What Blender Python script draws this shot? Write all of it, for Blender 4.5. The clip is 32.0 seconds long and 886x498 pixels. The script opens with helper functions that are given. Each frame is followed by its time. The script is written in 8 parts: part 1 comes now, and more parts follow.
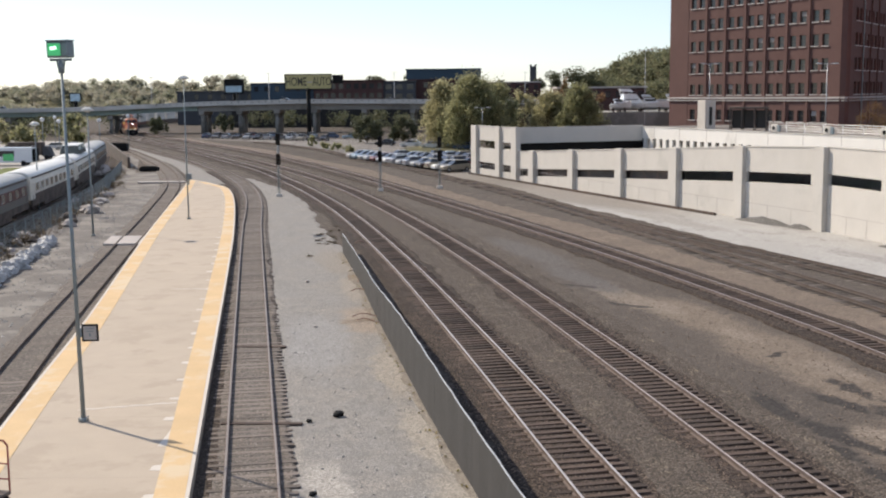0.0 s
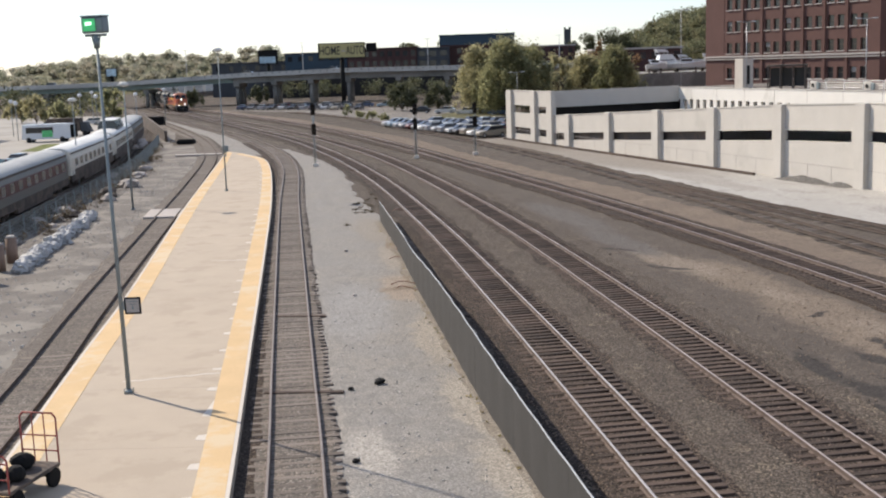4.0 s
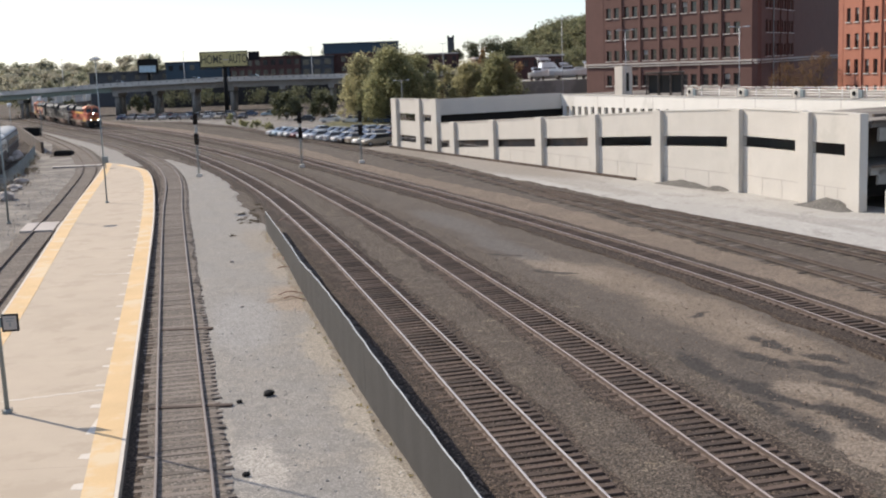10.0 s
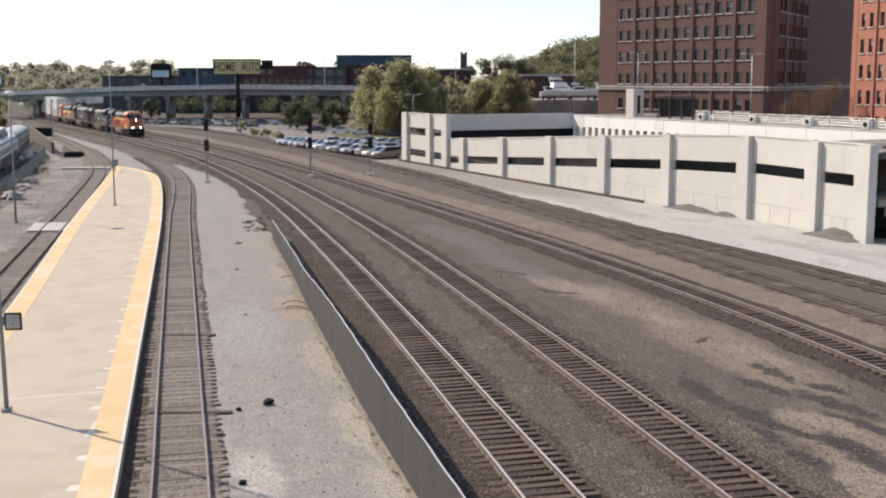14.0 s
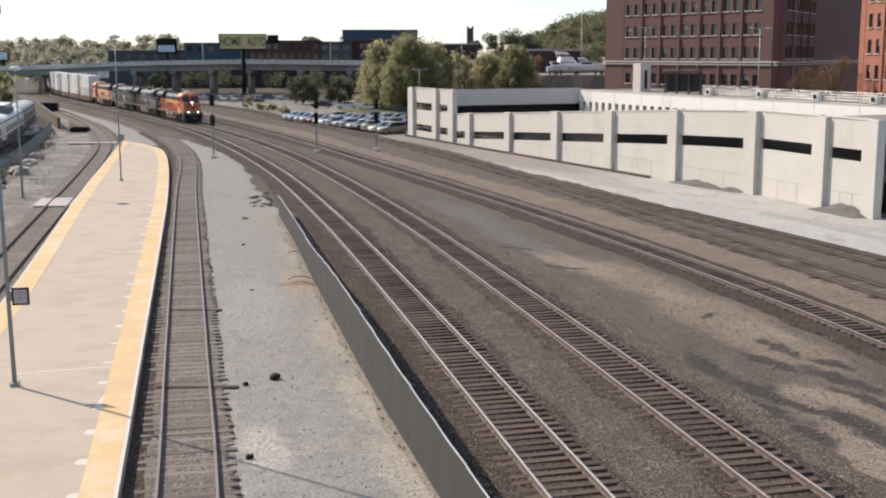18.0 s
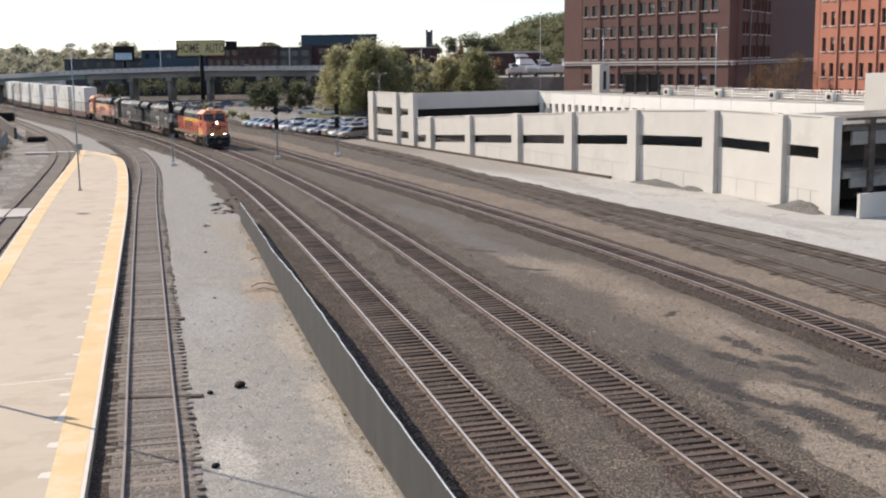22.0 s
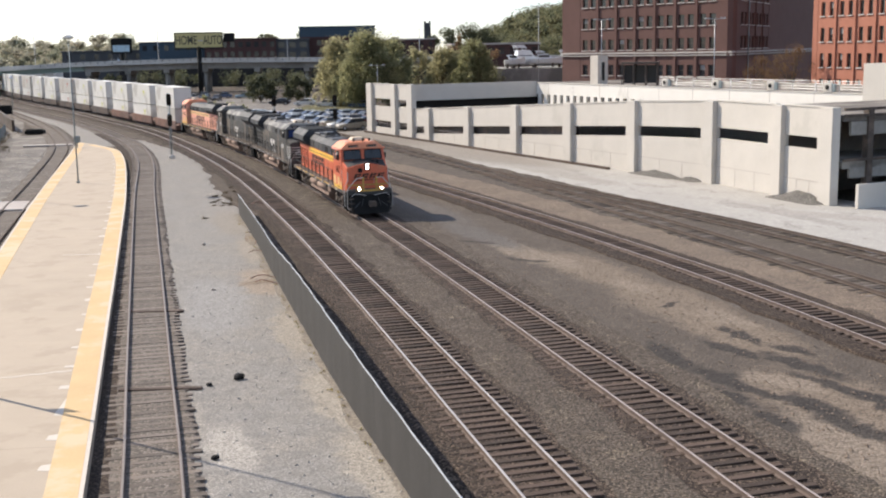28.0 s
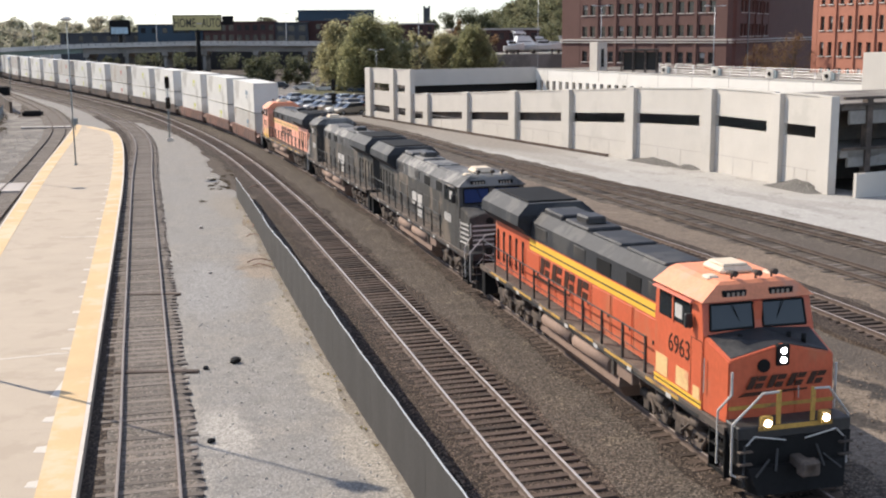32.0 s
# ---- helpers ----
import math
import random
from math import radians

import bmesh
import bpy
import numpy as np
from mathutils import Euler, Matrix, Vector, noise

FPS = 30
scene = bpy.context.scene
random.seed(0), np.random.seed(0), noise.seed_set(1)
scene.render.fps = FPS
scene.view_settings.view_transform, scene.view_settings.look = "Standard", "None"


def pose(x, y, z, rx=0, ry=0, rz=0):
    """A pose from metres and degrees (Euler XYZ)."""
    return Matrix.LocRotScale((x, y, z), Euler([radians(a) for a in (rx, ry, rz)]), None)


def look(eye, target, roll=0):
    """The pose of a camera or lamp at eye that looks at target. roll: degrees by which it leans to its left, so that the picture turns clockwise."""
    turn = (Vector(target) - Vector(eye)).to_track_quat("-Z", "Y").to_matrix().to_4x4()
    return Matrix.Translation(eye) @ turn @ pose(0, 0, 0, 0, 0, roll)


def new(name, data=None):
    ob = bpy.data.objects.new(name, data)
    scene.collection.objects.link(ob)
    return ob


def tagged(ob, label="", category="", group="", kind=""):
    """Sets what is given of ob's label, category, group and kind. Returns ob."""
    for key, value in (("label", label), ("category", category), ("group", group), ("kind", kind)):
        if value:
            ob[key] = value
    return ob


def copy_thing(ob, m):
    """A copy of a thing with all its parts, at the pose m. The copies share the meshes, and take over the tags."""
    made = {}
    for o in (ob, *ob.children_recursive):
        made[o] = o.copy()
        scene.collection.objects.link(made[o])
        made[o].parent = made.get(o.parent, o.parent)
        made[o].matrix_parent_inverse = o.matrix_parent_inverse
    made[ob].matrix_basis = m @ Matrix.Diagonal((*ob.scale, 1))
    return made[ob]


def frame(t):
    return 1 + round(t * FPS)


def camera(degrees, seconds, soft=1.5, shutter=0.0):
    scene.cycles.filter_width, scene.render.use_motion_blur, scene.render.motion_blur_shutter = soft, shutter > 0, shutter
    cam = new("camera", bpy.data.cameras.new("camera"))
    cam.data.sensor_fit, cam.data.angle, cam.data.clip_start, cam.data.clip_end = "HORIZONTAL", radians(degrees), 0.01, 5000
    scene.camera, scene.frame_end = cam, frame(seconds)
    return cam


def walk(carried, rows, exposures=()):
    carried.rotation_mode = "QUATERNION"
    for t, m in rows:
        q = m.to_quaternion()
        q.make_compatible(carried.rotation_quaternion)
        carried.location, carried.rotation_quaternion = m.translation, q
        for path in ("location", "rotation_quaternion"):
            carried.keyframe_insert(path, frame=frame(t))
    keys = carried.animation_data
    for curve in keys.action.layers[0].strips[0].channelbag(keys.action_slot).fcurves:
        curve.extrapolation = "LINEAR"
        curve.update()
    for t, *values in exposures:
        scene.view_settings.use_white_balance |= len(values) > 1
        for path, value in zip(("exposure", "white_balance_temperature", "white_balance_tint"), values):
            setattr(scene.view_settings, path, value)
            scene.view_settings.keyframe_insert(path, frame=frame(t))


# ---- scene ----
cam = camera(42.0, 32.0, soft=2.1)
EYE_Z = 10.80


def aim(yaw, pitch, roll):
    """The hand-held camera on the walkway: it turns in place."""
    return pose(0, 0, EYE_Z, 90 + pitch, 0, yaw) @ pose(0, 0, 0, 0, 0, roll)


TURNS = [  # seconds, yaw, pitch, roll
    (0, 0.00, -7.65, -0.52), (0.5, 0.08, -7.82, -0.23), (1, 0.30, -8.49, -1.63), (1.5, 0.47, -8.91, -1.49), (2, 0.79, -9.05, -1.98),
    (2.5, 1.15, -8.92, -3.47), (3, 1.61, -9.15, -2.44), (3.5, 2.00, -9.27, -1.94), (5.5, 1.19, -9.06, -2.55), (6, 0.49, -8.77, -2.18),
    (6.5, 0.06, -8.23, -2.45), (7, -0.09, -7.20, -3.13), (7.5, -0.77, -8.04, -3.02), (8, -1.95, -8.16, -3.60), (8.5, -2.32, -8.65, -3.71),
    (9, -2.93, -8.76, -2.33), (9.5, -3.48, -8.89, -2.14), (10, -3.73, -9.07, -2.19), (10.5, -4.11, -9.16, -1.98), (11, -4.29, -9.24, -2.17),
    (11.5, -4.19, -9.45, -2.31), (12, -4.37, -9.56, -2.21), (12.5, -4.33, -9.67, -1.74), (13, -3.77, -9.57, -1.22), (13.5, -3.55, -8.99, -0.08),
    (14, -3.47, -8.31, -0.05), (14.5, -3.18, -8.07, 0.34), (16.5, -2.52, -8.71, -0.49), (17, -3.08, -8.92, -0.51), (17.5, -3.33, -9.19, 0.25),
    (18, -3.16, -9.53, -0.06), (18.5, -3.11, -9.62, -0.30), (19, -3.24, -9.76, -0.04), (19.5, -3.12, -9.86, -0.13), (20, -3.32, -9.92, -0.58),
    (20.5, -3.39, -9.90, -1.27), (21, -3.94, -9.55, -1.10), (21.5, -4.64, -9.33, -0.98), (22, -5.01, -9.37, -0.87), (22.5, -4.96, -9.38, -0.92),
    (23, -4.85, -9.45, -0.90), (23.5, -4.69, -9.55, -1.13), (24, -4.82, -9.62, -1.06), (24.5, -4.94, -9.69, -1.12), (25, -4.88, -9.76, -1.20),
    (25.5, -4.81, -9.81, -1.15), (27.5, -5.16, -10.00, -0.93), (28, -5.07, -9.79, -1.02), (28.5, -4.88, -10.08, -0.43), (29, -4.68, -10.31, -0.51),
    (29.5, -4.49, -10.47, -1.10), (30, -4.51, -10.57, -0.70), (30.5, -4.65, -10.53, -0.66), (31, -4.87, -10.41, -0.78), (31.5, -5.11, -10.49, -0.62),
    (32, -5.19, -10.51, -0.49),
]
walk(cam, [(t, aim(a, b, c)) for t, a, b, c in TURNS], exposures=[(0.0, 0.3, 6400, 13), (5.0, 0.32, 6400, 13), (7.5, 0.36, 6400, 13), (9.0, 0.27, 6400, 13), (12.0, 0.46, 6400, 13), (18.0, 0.4, 6400, 13), (24.0, 0.49, 6400, 13), (32.0, 0.5, 6400, 13)])

# ---- world, sun ----
SUN_FROM = Vector((-0.78, 0.62, 0.79))
world = bpy.data.worlds.new("world")
scene.world = world
world.use_nodes = True
_n = world.node_tree.nodes
_sky = _n.new("ShaderNodeTexSky")
_sky.sky_type, _sky.sun_disc = "NISHITA", False
_sky.sun_elevation, _sky.sun_rotation = radians(38.4), radians(-51.5)
_sky.air_density, _sky.dust_density, _sky.ozone_density = 0.9, 0.35, 3.0
_haze = _n.new("ShaderNodeMix")   # thin high haze over the whole sky
_haze.data_type = "RGBA"
_haze.inputs[0].default_value = 0.28
_haze.inputs[7].default_value = (6.2, 6.5, 6.85, 1)
world.node_tree.links.new(_sky.outputs[0], _haze.inputs[6])
world.node_tree.links.new(_haze.outputs[2], _n["Background"].inputs[0])
_n["Background"].inputs[1].default_value = 0.128
sun_data = bpy.data.lights.new("sun", "SUN")
sun_data.energy, sun_data.angle, sun_data.color = 4.5, radians(0.6), (1.0, 0.89, 0.72)
sun = new("sun", sun_data)
sun.matrix_world = look(SUN_FROM * 100, (0, 0, 0))

# ---- materials ----
def material(name, color, rough=0.8, metal=0.0, vary=0.25, scale=3.0, fine=40.0, bump=0.15, dirt=None, dirt_amount=0.0,
             random_amount=0.0, island=False, stretch=(1, 1, 1), spec=0.4, dist=0.02, coords="Object"):
    """Base colour broken up at two scales, with fine relief, optional stains of a second colour, and a shift from piece to piece."""
    m = bpy.data.materials.new(name)
    m.use_nodes = True
    nt = m.node_tree
    n, ln = nt.nodes, nt.links.new
    b = n["Principled BSDF"]
    b.inputs["Roughness"].default_value, b.inputs["Metallic"].default_value = rough, metal
    b.inputs["Specular IOR Level"].default_value = spec
    tc = n.new("ShaderNodeTexCoord")
    mp = n.new("ShaderNodeMapping")
    mp.inputs["Scale"].default_value = stretch
    ln(tc.outputs[coords], mp.inputs[0])
    big, small = n.new("ShaderNodeTexNoise"), n.new("ShaderNodeTexNoise")
    for tex, s, d in ((big, scale, 4.0), (small, fine, 3.0)):
        tex.inputs["Scale"].default_value, tex.inputs["Detail"].default_value = s, d
        ln(mp.outputs[0], tex.inputs["Vector"])
    add = n.new("ShaderNodeMath")
    add.operation = "ADD"
    ln(big.outputs[0], add.inputs[0])
    ln(small.outputs[0], add.inputs[1])
    val = add.outputs[0]
    if random_amount:
        src = n.new("ShaderNodeNewGeometry").outputs["Random Per Island"] if island else n.new("ShaderNodeObjectInfo").outputs["Random"]
        ma = n.new("ShaderNodeMath")
        ma.operation = "MULTIPLY_ADD"
        ln(src, ma.inputs[0])
        ma.inputs[1].default_value = random_amount
        ln(val, ma.inputs[2])
        sub = n.new("ShaderNodeMath")
        sub.operation = "SUBTRACT"
        ln(ma.outputs[0], sub.inputs[0])
        sub.inputs[1].default_value = random_amount / 2
        val = sub.outputs[0]
    ramp = n.new("ShaderNodeMapRange")
    ramp.inputs["From Min"].default_value, ramp.inputs["From Max"].default_value = 0.6, 1.4
    ramp.inputs["To Min"].default_value, ramp.inputs["To Max"].default_value = 1 - vary, 1 + vary
    ln(val, ramp.inputs["Value"])
    mul = n.new("ShaderNodeVectorMath")
    mul.operation = "SCALE"
    mul.inputs[0].default_value = color
    ln(ramp.outputs[0], mul.inputs["Scale"])
    col = mul.outputs[0]
    if dirt:
        st = n.new("ShaderNodeTexNoise")
        st.inputs["Scale"].default_value, st.inputs["Detail"].default_value = scale * 0.6, 6.0
        st.inputs["Roughness"].default_value = 0.65
        ln(mp.outputs[0], st.inputs["Vector"])
        mr = n.new("ShaderNodeMapRange")
        mr.inputs["From Min"].default_value, mr.inputs["From Max"].default_value = 0.62 - 0.3 * dirt_amount, 0.74 - 0.3 * dirt_amount
        mr.interpolation_type = "SMOOTHSTEP"
        ln(st.outputs[0], mr.inputs["Value"])
        mix = n.new("ShaderNodeMix")
        mix.data_type = "RGBA"
        ln(mr.outputs[0], mix.inputs[0])
        ln(col, mix.inputs[6])
        mix.inputs[7].default_value = (*dirt, 1)
        col = mix.outputs[2]
    ln(col, b.inputs["Base Color"])
    if bump:
        bp = n.new("ShaderNodeBump")
        bp.inputs["Strength"].default_value, bp.inputs["Distance"].default_value = bump, dist
        ln(small.outputs[0], bp.inputs["Height"])
        ln(bp.outputs[0], b.inputs["Normal"])
    return m


def stony(name, stone, gap, size=14.0, rough=0.95, patch=None, patch_scale=0.12, patch_cut=0.5, spread=0.5, depth=0.04, second=None, streak=None, second_scale=None, stains=()):
    """Loose stone: cells of changing shade with dark gaps, blotches of a second and a third shade at metre scale."""
    m = bpy.data.materials.new(name)
    m.use_nodes = True
    nt = m.node_tree
    n, ln = nt.nodes, nt.links.new
    b = n["Principled BSDF"]
    b.inputs["Roughness"].default_value, b.inputs["Specular IOR Level"].default_value = rough, 0.2
    tc = n.new("ShaderNodeTexCoord")
    vo = n.new("ShaderNodeTexVoronoi")
    coords = tc.outputs["Object"]
    if streak:
        mp = n.new("ShaderNodeMapping")
        mp.inputs["Scale"].default_value, mp.inputs["Rotation"].default_value = streak, (0, 0, radians(-9))
        ln(coords, mp.inputs[0])
        coords = mp.outputs[0]
    vo.inputs["Scale"].default_value = size
    ln(tc.outputs["Object"], vo.inputs["Vector"])
    sep = n.new("ShaderNodeSeparateColor")
    ln(vo.outputs["Color"], sep.inputs[0])
    mr = n.new("ShaderNodeMapRange")
    mr.inputs["To Min"].default_value, mr.inputs["To Max"].default_value = 1 - spread, 1 + spread
    ln(sep.outputs[0], mr.inputs["Value"])

    def blotch(scale, lo, hi, detail=5.0):
        t = n.new("ShaderNodeTexNoise")
        t.inputs["Scale"].default_value, t.inputs["Detail"].default_value, t.inputs["Roughness"].default_value = scale, detail, 0.62
        ln(coords, t.inputs["Vector"])
        r = n.new("ShaderNodeMapRange")
        r.interpolation_type = "SMOOTHSTEP"
        r.inputs["From Min"].default_value, r.inputs["From Max"].default_value = lo, hi
        ln(t.outputs[0], r.inputs["Value"])
        return r.outputs[0]

    def mixed(f, a, c):
        x = n.new("ShaderNodeMix")
        x.data_type = "RGBA"
        ln(f, x.inputs[0])
        for v, s in ((a, x.inputs[6]), (c, x.inputs[7])):
            if isinstance(v, tuple):
                s.default_value = (*v, 1)
            else:
                ln(v, s)
        return x.outputs[2]

    col = stone
    if patch:
        col = mixed(blotch(patch_scale, patch_cut - 0.14, patch_cut + 0.14), col, patch)
    if second:
        col = mixed(blotch(second_scale or patch_scale * 4.3, 0.53, 0.61, 7.0), col, second)
    col = mixed(blotch(1.7, 0.35, 0.75), col if not isinstance(col, tuple) else stone, tuple(0.8 * c for c in stone))
    sc = n.new("ShaderNodeVectorMath")
    sc.operation = "SCALE"
    ln(col, sc.inputs[0])
    ln(mr.outputs[0], sc.inputs["Scale"])
    gr = n.new("ShaderNodeMapRange")
    gr.inputs["From Min"].default_value, gr.inputs["From Max"].default_value = 0.25, 0.75
    ln(vo.outputs["Distance"], gr.inputs["Value"])
    col = mixed(gr.outputs[0], sc.outputs[0], gap)
    def grained(tone):
        g = n.new("ShaderNodeVectorMath")
        g.operation = "SCALE"
        g.inputs[0].default_value = tone
        ln(mr.outputs[0], g.inputs["Scale"])
        return g.outputs[0]

    for cx, cy, half, wide, turn, tone in stains:
        mp2 = n.new("ShaderNodeMapping")
        mp2.vector_type = "TEXTURE"
        mp2.inputs["Location"].default_value, mp2.inputs["Rotation"].default_value = (cx, cy, 0), (0, 0, radians(turn))
        mp2.inputs["Scale"].default_value = (half * 1.5, wide * 1.7, 50)
        wob, wsc, wad = n.new("ShaderNodeTexNoise"), n.new("ShaderNodeVectorMath"), n.new("ShaderNodeVectorMath")
        wob.inputs["Scale"].default_value, wob.inputs["Detail"].default_value = 1.1, 4.0
        ln(tc.outputs["Object"], wob.inputs["Vector"])
        wsc.operation, wad.operation = "MULTIPLY_ADD", "ADD"
        ln(wob.outputs["Color"], wsc.inputs[0])
        wsc.inputs[1].default_value, wsc.inputs[2].default_value = (1.3, 1.3, 0), (-0.65, -0.65, 0)
        ln(tc.outputs["Object"], wad.inputs[0])
        ln(wsc.outputs[0], wad.inputs[1])
        ln(wad.outputs[0], mp2.inputs[0])
        gd, gm = n.new("ShaderNodeTexGradient"), n.new("ShaderNodeMapRange")
        gd.gradient_type = "SPHERICAL"
        ln(mp2.outputs[0], gd.inputs[0])
        gm.interpolation_type = "SMOOTHSTEP"
        gm.inputs["From Min"].default_value, gm.inputs["From Max"].default_value, gm.inputs["To Max"].default_value = 0.02, 0.5, 0.92
        ln(gd.outputs[1], gm.inputs["Value"])
        col = mixed(gm.outputs[0], col, grained(tone))
    ln(col, b.inputs["Base Color"])
    inv = n.new("ShaderNodeMath")
    inv.operation = "SUBTRACT"
    inv.inputs[0].default_value = 1.0
    ln(vo.outputs["Distance"], inv.inputs[1])
    bp = n.new("ShaderNodeBump")
    bp.inputs["Strength"].default_value, bp.inputs["Distance"].default_value = 0.7, depth
    ln(inv.outputs[0], bp.inputs["Height"])
    ln(bp.outputs[0], b.inputs["Normal"])
    return m


def glowing(name, color, strength):
    m = bpy.data.materials.new(name)
    m.use_nodes = True
    b = m.node_tree.nodes["Principled BSDF"]
    b.inputs["Base Color"].default_value = b.inputs["Emission Color"].default_value = (*color, 1)
    b.inputs["Emission Strength"].default_value = strength
    return m


def glassy(name, color=(0.02, 0.025, 0.03), rough=0.06, spec=0.6):
    m = bpy.data.materials.new(name)
    m.use_nodes = True
    b = m.node_tree.nodes["Principled BSDF"]
    b.inputs["Base Color"].default_value = (*color, 1)
    b.inputs["Roughness"].default_value, b.inputs["Specular IOR Level"].default_value = rough, spec
    return m


M = {}
M["ground"] = stony("trackside_earth", (0.125, 0.1, 0.08), (0.045, 0.036, 0.029), 9, patch=(0.185, 0.155, 0.122), patch_scale=0.05, second=(0.1, 0.086, 0.073))
M["gravel"] = stony("pale_gravel", (0.315, 0.3, 0.28), (0.2, 0.19, 0.176), 22, patch=(0.36, 0.325, 0.28), patch_scale=0.3, second=(0.255, 0.238, 0.215), second_scale=0.9, spread=0.4, depth=0.02,
                    stains=((-0.6, 35.5, 3.0, 0.45, -78, (0.315, 0.285, 0.243)), (-2.1, 44.5, 3.6, 0.5, -82, (0.305, 0.273, 0.23)), (-3.9, 54.8, 3.0, 0.8, -80, (0.29, 0.24, 0.193)), (-5.2, 64.0, 3.5, 0.4, -80, (0.29, 0.258, 0.22)),
                            (0.6, 28.8, 2.6, 0.5, -78, (0.32, 0.29, 0.248)), (-5.4, 31.5, 2.6, 0.35, -80, (0.24, 0.19, 0.155)), (-6.8, 41.0, 3.0, 0.3, -80, (0.23, 0.195, 0.165)), (-9.0, 55.0, 4.5, 0.4, -80, (0.25, 0.22, 0.19)),
                            (-5.6, 50.0, 5.0, 1.2, -82, (0.27, 0.26, 0.247)), (-3.4, 38.0, 1.6, 0.5, -60, (0.25, 0.235, 0.215)), (-7.2, 75.0, 5.0, 0.8, -80, (0.26, 0.235, 0.205)), (-3.3, 31.0, 1.8, 0.5, -75, (0.36, 0.335, 0.3))))
M["tan_gravel"] = stony("tan_stained_gravel", (0.3, 0.262, 0.213), (0.18, 0.158, 0.13), 18, patch=(0.32, 0.295, 0.26), patch_scale=0.6, second=(0.235, 0.2, 0.16), second_scale=1.0, spread=0.4, depth=0.02)
M["ballast_pale"] = stony("dusty_ballast", (0.225, 0.198, 0.172), (0.11, 0.096, 0.083), 12, patch=(0.17, 0.145, 0.125), patch_scale=0.15, second=(0.24, 0.2, 0.165), spread=0.5, depth=0.05)
M["ballast"] = stony("ballast", (0.098, 0.074, 0.058), (0.028, 0.021, 0.017), 15, patch=(0.068, 0.053, 0.044), patch_scale=0.22, second=(0.13, 0.1, 0.077), spread=0.7, depth=0.05)
M["ballast_mid"] = stony("grey_tan_ballast", (0.165, 0.135, 0.108), (0.052, 0.043, 0.035), 15, patch=(0.115, 0.094, 0.078), patch_scale=0.4, second=(0.215, 0.175, 0.13), second_scale=0.9, spread=0.7, depth=0.05)
# Patch tones; the near-black one makes long streaks in the earth.
TAN, PALE_TAN, DARK_STREAK, BLUE_GREY = (0.182, 0.146, 0.113), (0.212, 0.174, 0.138), (0.045, 0.04, 0.037), (0.118, 0.106, 0.098)
M["sand"] = stony("sandy_earth", (0.152, 0.124, 0.1), (0.07, 0.06, 0.052), 15, patch=(0.115, 0.096, 0.08), patch_scale=0.3, patch_cut=0.5, second=(0.175, 0.143, 0.113), spread=0.36, depth=0.03, streak=(1.25, 0.5, 1.0), second_scale=0.8,
                  stains=((12.2, 55.5, 4.5, 1.3, -78, TAN), (14.0, 47.5, 4.2, 1.5, -80, TAN), (9.8, 60.5, 4.0, 0.8, -76, PALE_TAN), (15.0, 41.3, 3.4, 1.3, -80, TAN), (14.9, 33.0, 3.2, 1.6, -78, TAN), (13.9, 28.5, 3.0, 1.3, -80, PALE_TAN),
                          (13.2, 50.8, 1.6, 0.5, -70, PALE_TAN), (11.4, 57.6, 1.8, 0.4, -82, PALE_TAN), (15.3, 44.0, 1.5, 0.5, -74, PALE_TAN), (14.1, 35.2, 1.3, 0.5, -60, PALE_TAN), (5.9, 79, 7.0, 1.0, -75, BLUE_GREY),
                          (8.1, 67.2, 5.0, 0.8, -75, BLUE_GREY), (17.5, 44.5, 6.0, 0.6, -80, BLUE_GREY), (11.4, 38.9, 1.7, 0.42, -86, DARK_STREAK), (12.3, 36.0, 1.4, 0.42, -79, DARK_STREAK), (14.9, 41.2, 1.3, 0.3, -81, DARK_STREAK),
                          (13.9, 39.3, 1.5, 0.32, -70, DARK_STREAK), (15.5, 36.9, 1.9, 0.38, -69, DARK_STREAK), (14.2, 32.4, 1.3, 0.4, -73, DARK_STREAK), (12.4, 31.2, 1.0, 0.4, -78, DARK_STREAK), (13.7, 46.9, 0.6, 0.22, 30, DARK_STREAK), (16.4, 32.3, 1.8, 0.4, -70, DARK_STREAK),
                          (13.3, 33.6, 1.7, 0.3, -60, DARK_STREAK), (15.6, 34.4, 1.9, 0.3, -66, DARK_STREAK), (12.0, 33.8, 1.1, 0.3, -75, DARK_STREAK), (14.4, 30.3, 1.6, 0.35, -70, DARK_STREAK), (9.4, 58.4, 1.2, 0.25, -40, DARK_STREAK), (7.6, 64.6, 1.3, 0.25, -35, DARK_STREAK), (16.0, 38.9, 0.9, 0.3, -60, DARK_STREAK)))
M["dry_grass"] = stony("dry_grass_earth", (0.265, 0.208, 0.16), (0.13, 0.104, 0.083), 13, patch=(0.175, 0.14, 0.111), patch_scale=0.25, second=(0.13, 0.105, 0.086), second_scale=0.8, spread=0.5)
M["pale_strip"] = stony("crushed_concrete", (0.46, 0.44, 0.41), (0.36, 0.345, 0.32), 6, patch=(0.35, 0.335, 0.305), patch_scale=0.16, second=(0.22, 0.205, 0.185), second_scale=0.45, streak=(1.2, 0.6, 1.0), spread=0.12, depth=0.02,
                         stains=((11.0, 128, 24, 3.2, -70, (0.24, 0.215, 0.187)), (3.0, 152, 16, 4.0, -70, (0.2, 0.178, 0.153)), (19.0, 99, 9, 1.0, -72, (0.31, 0.29, 0.262)), (28.5, 72, 6, 0.6, -76, (0.3, 0.283, 0.26)), (31.0, 70, 4, 0.9, -50, (0.33, 0.31, 0.285))))
M["asphalt"] = material("worn_asphalt", (0.135, 0.12, 0.106), 0.92, vary=0.4, scale=0.5, fine=9, bump=0.4, dirt=(0.225, 0.205, 0.178), dirt_amount=0.5)
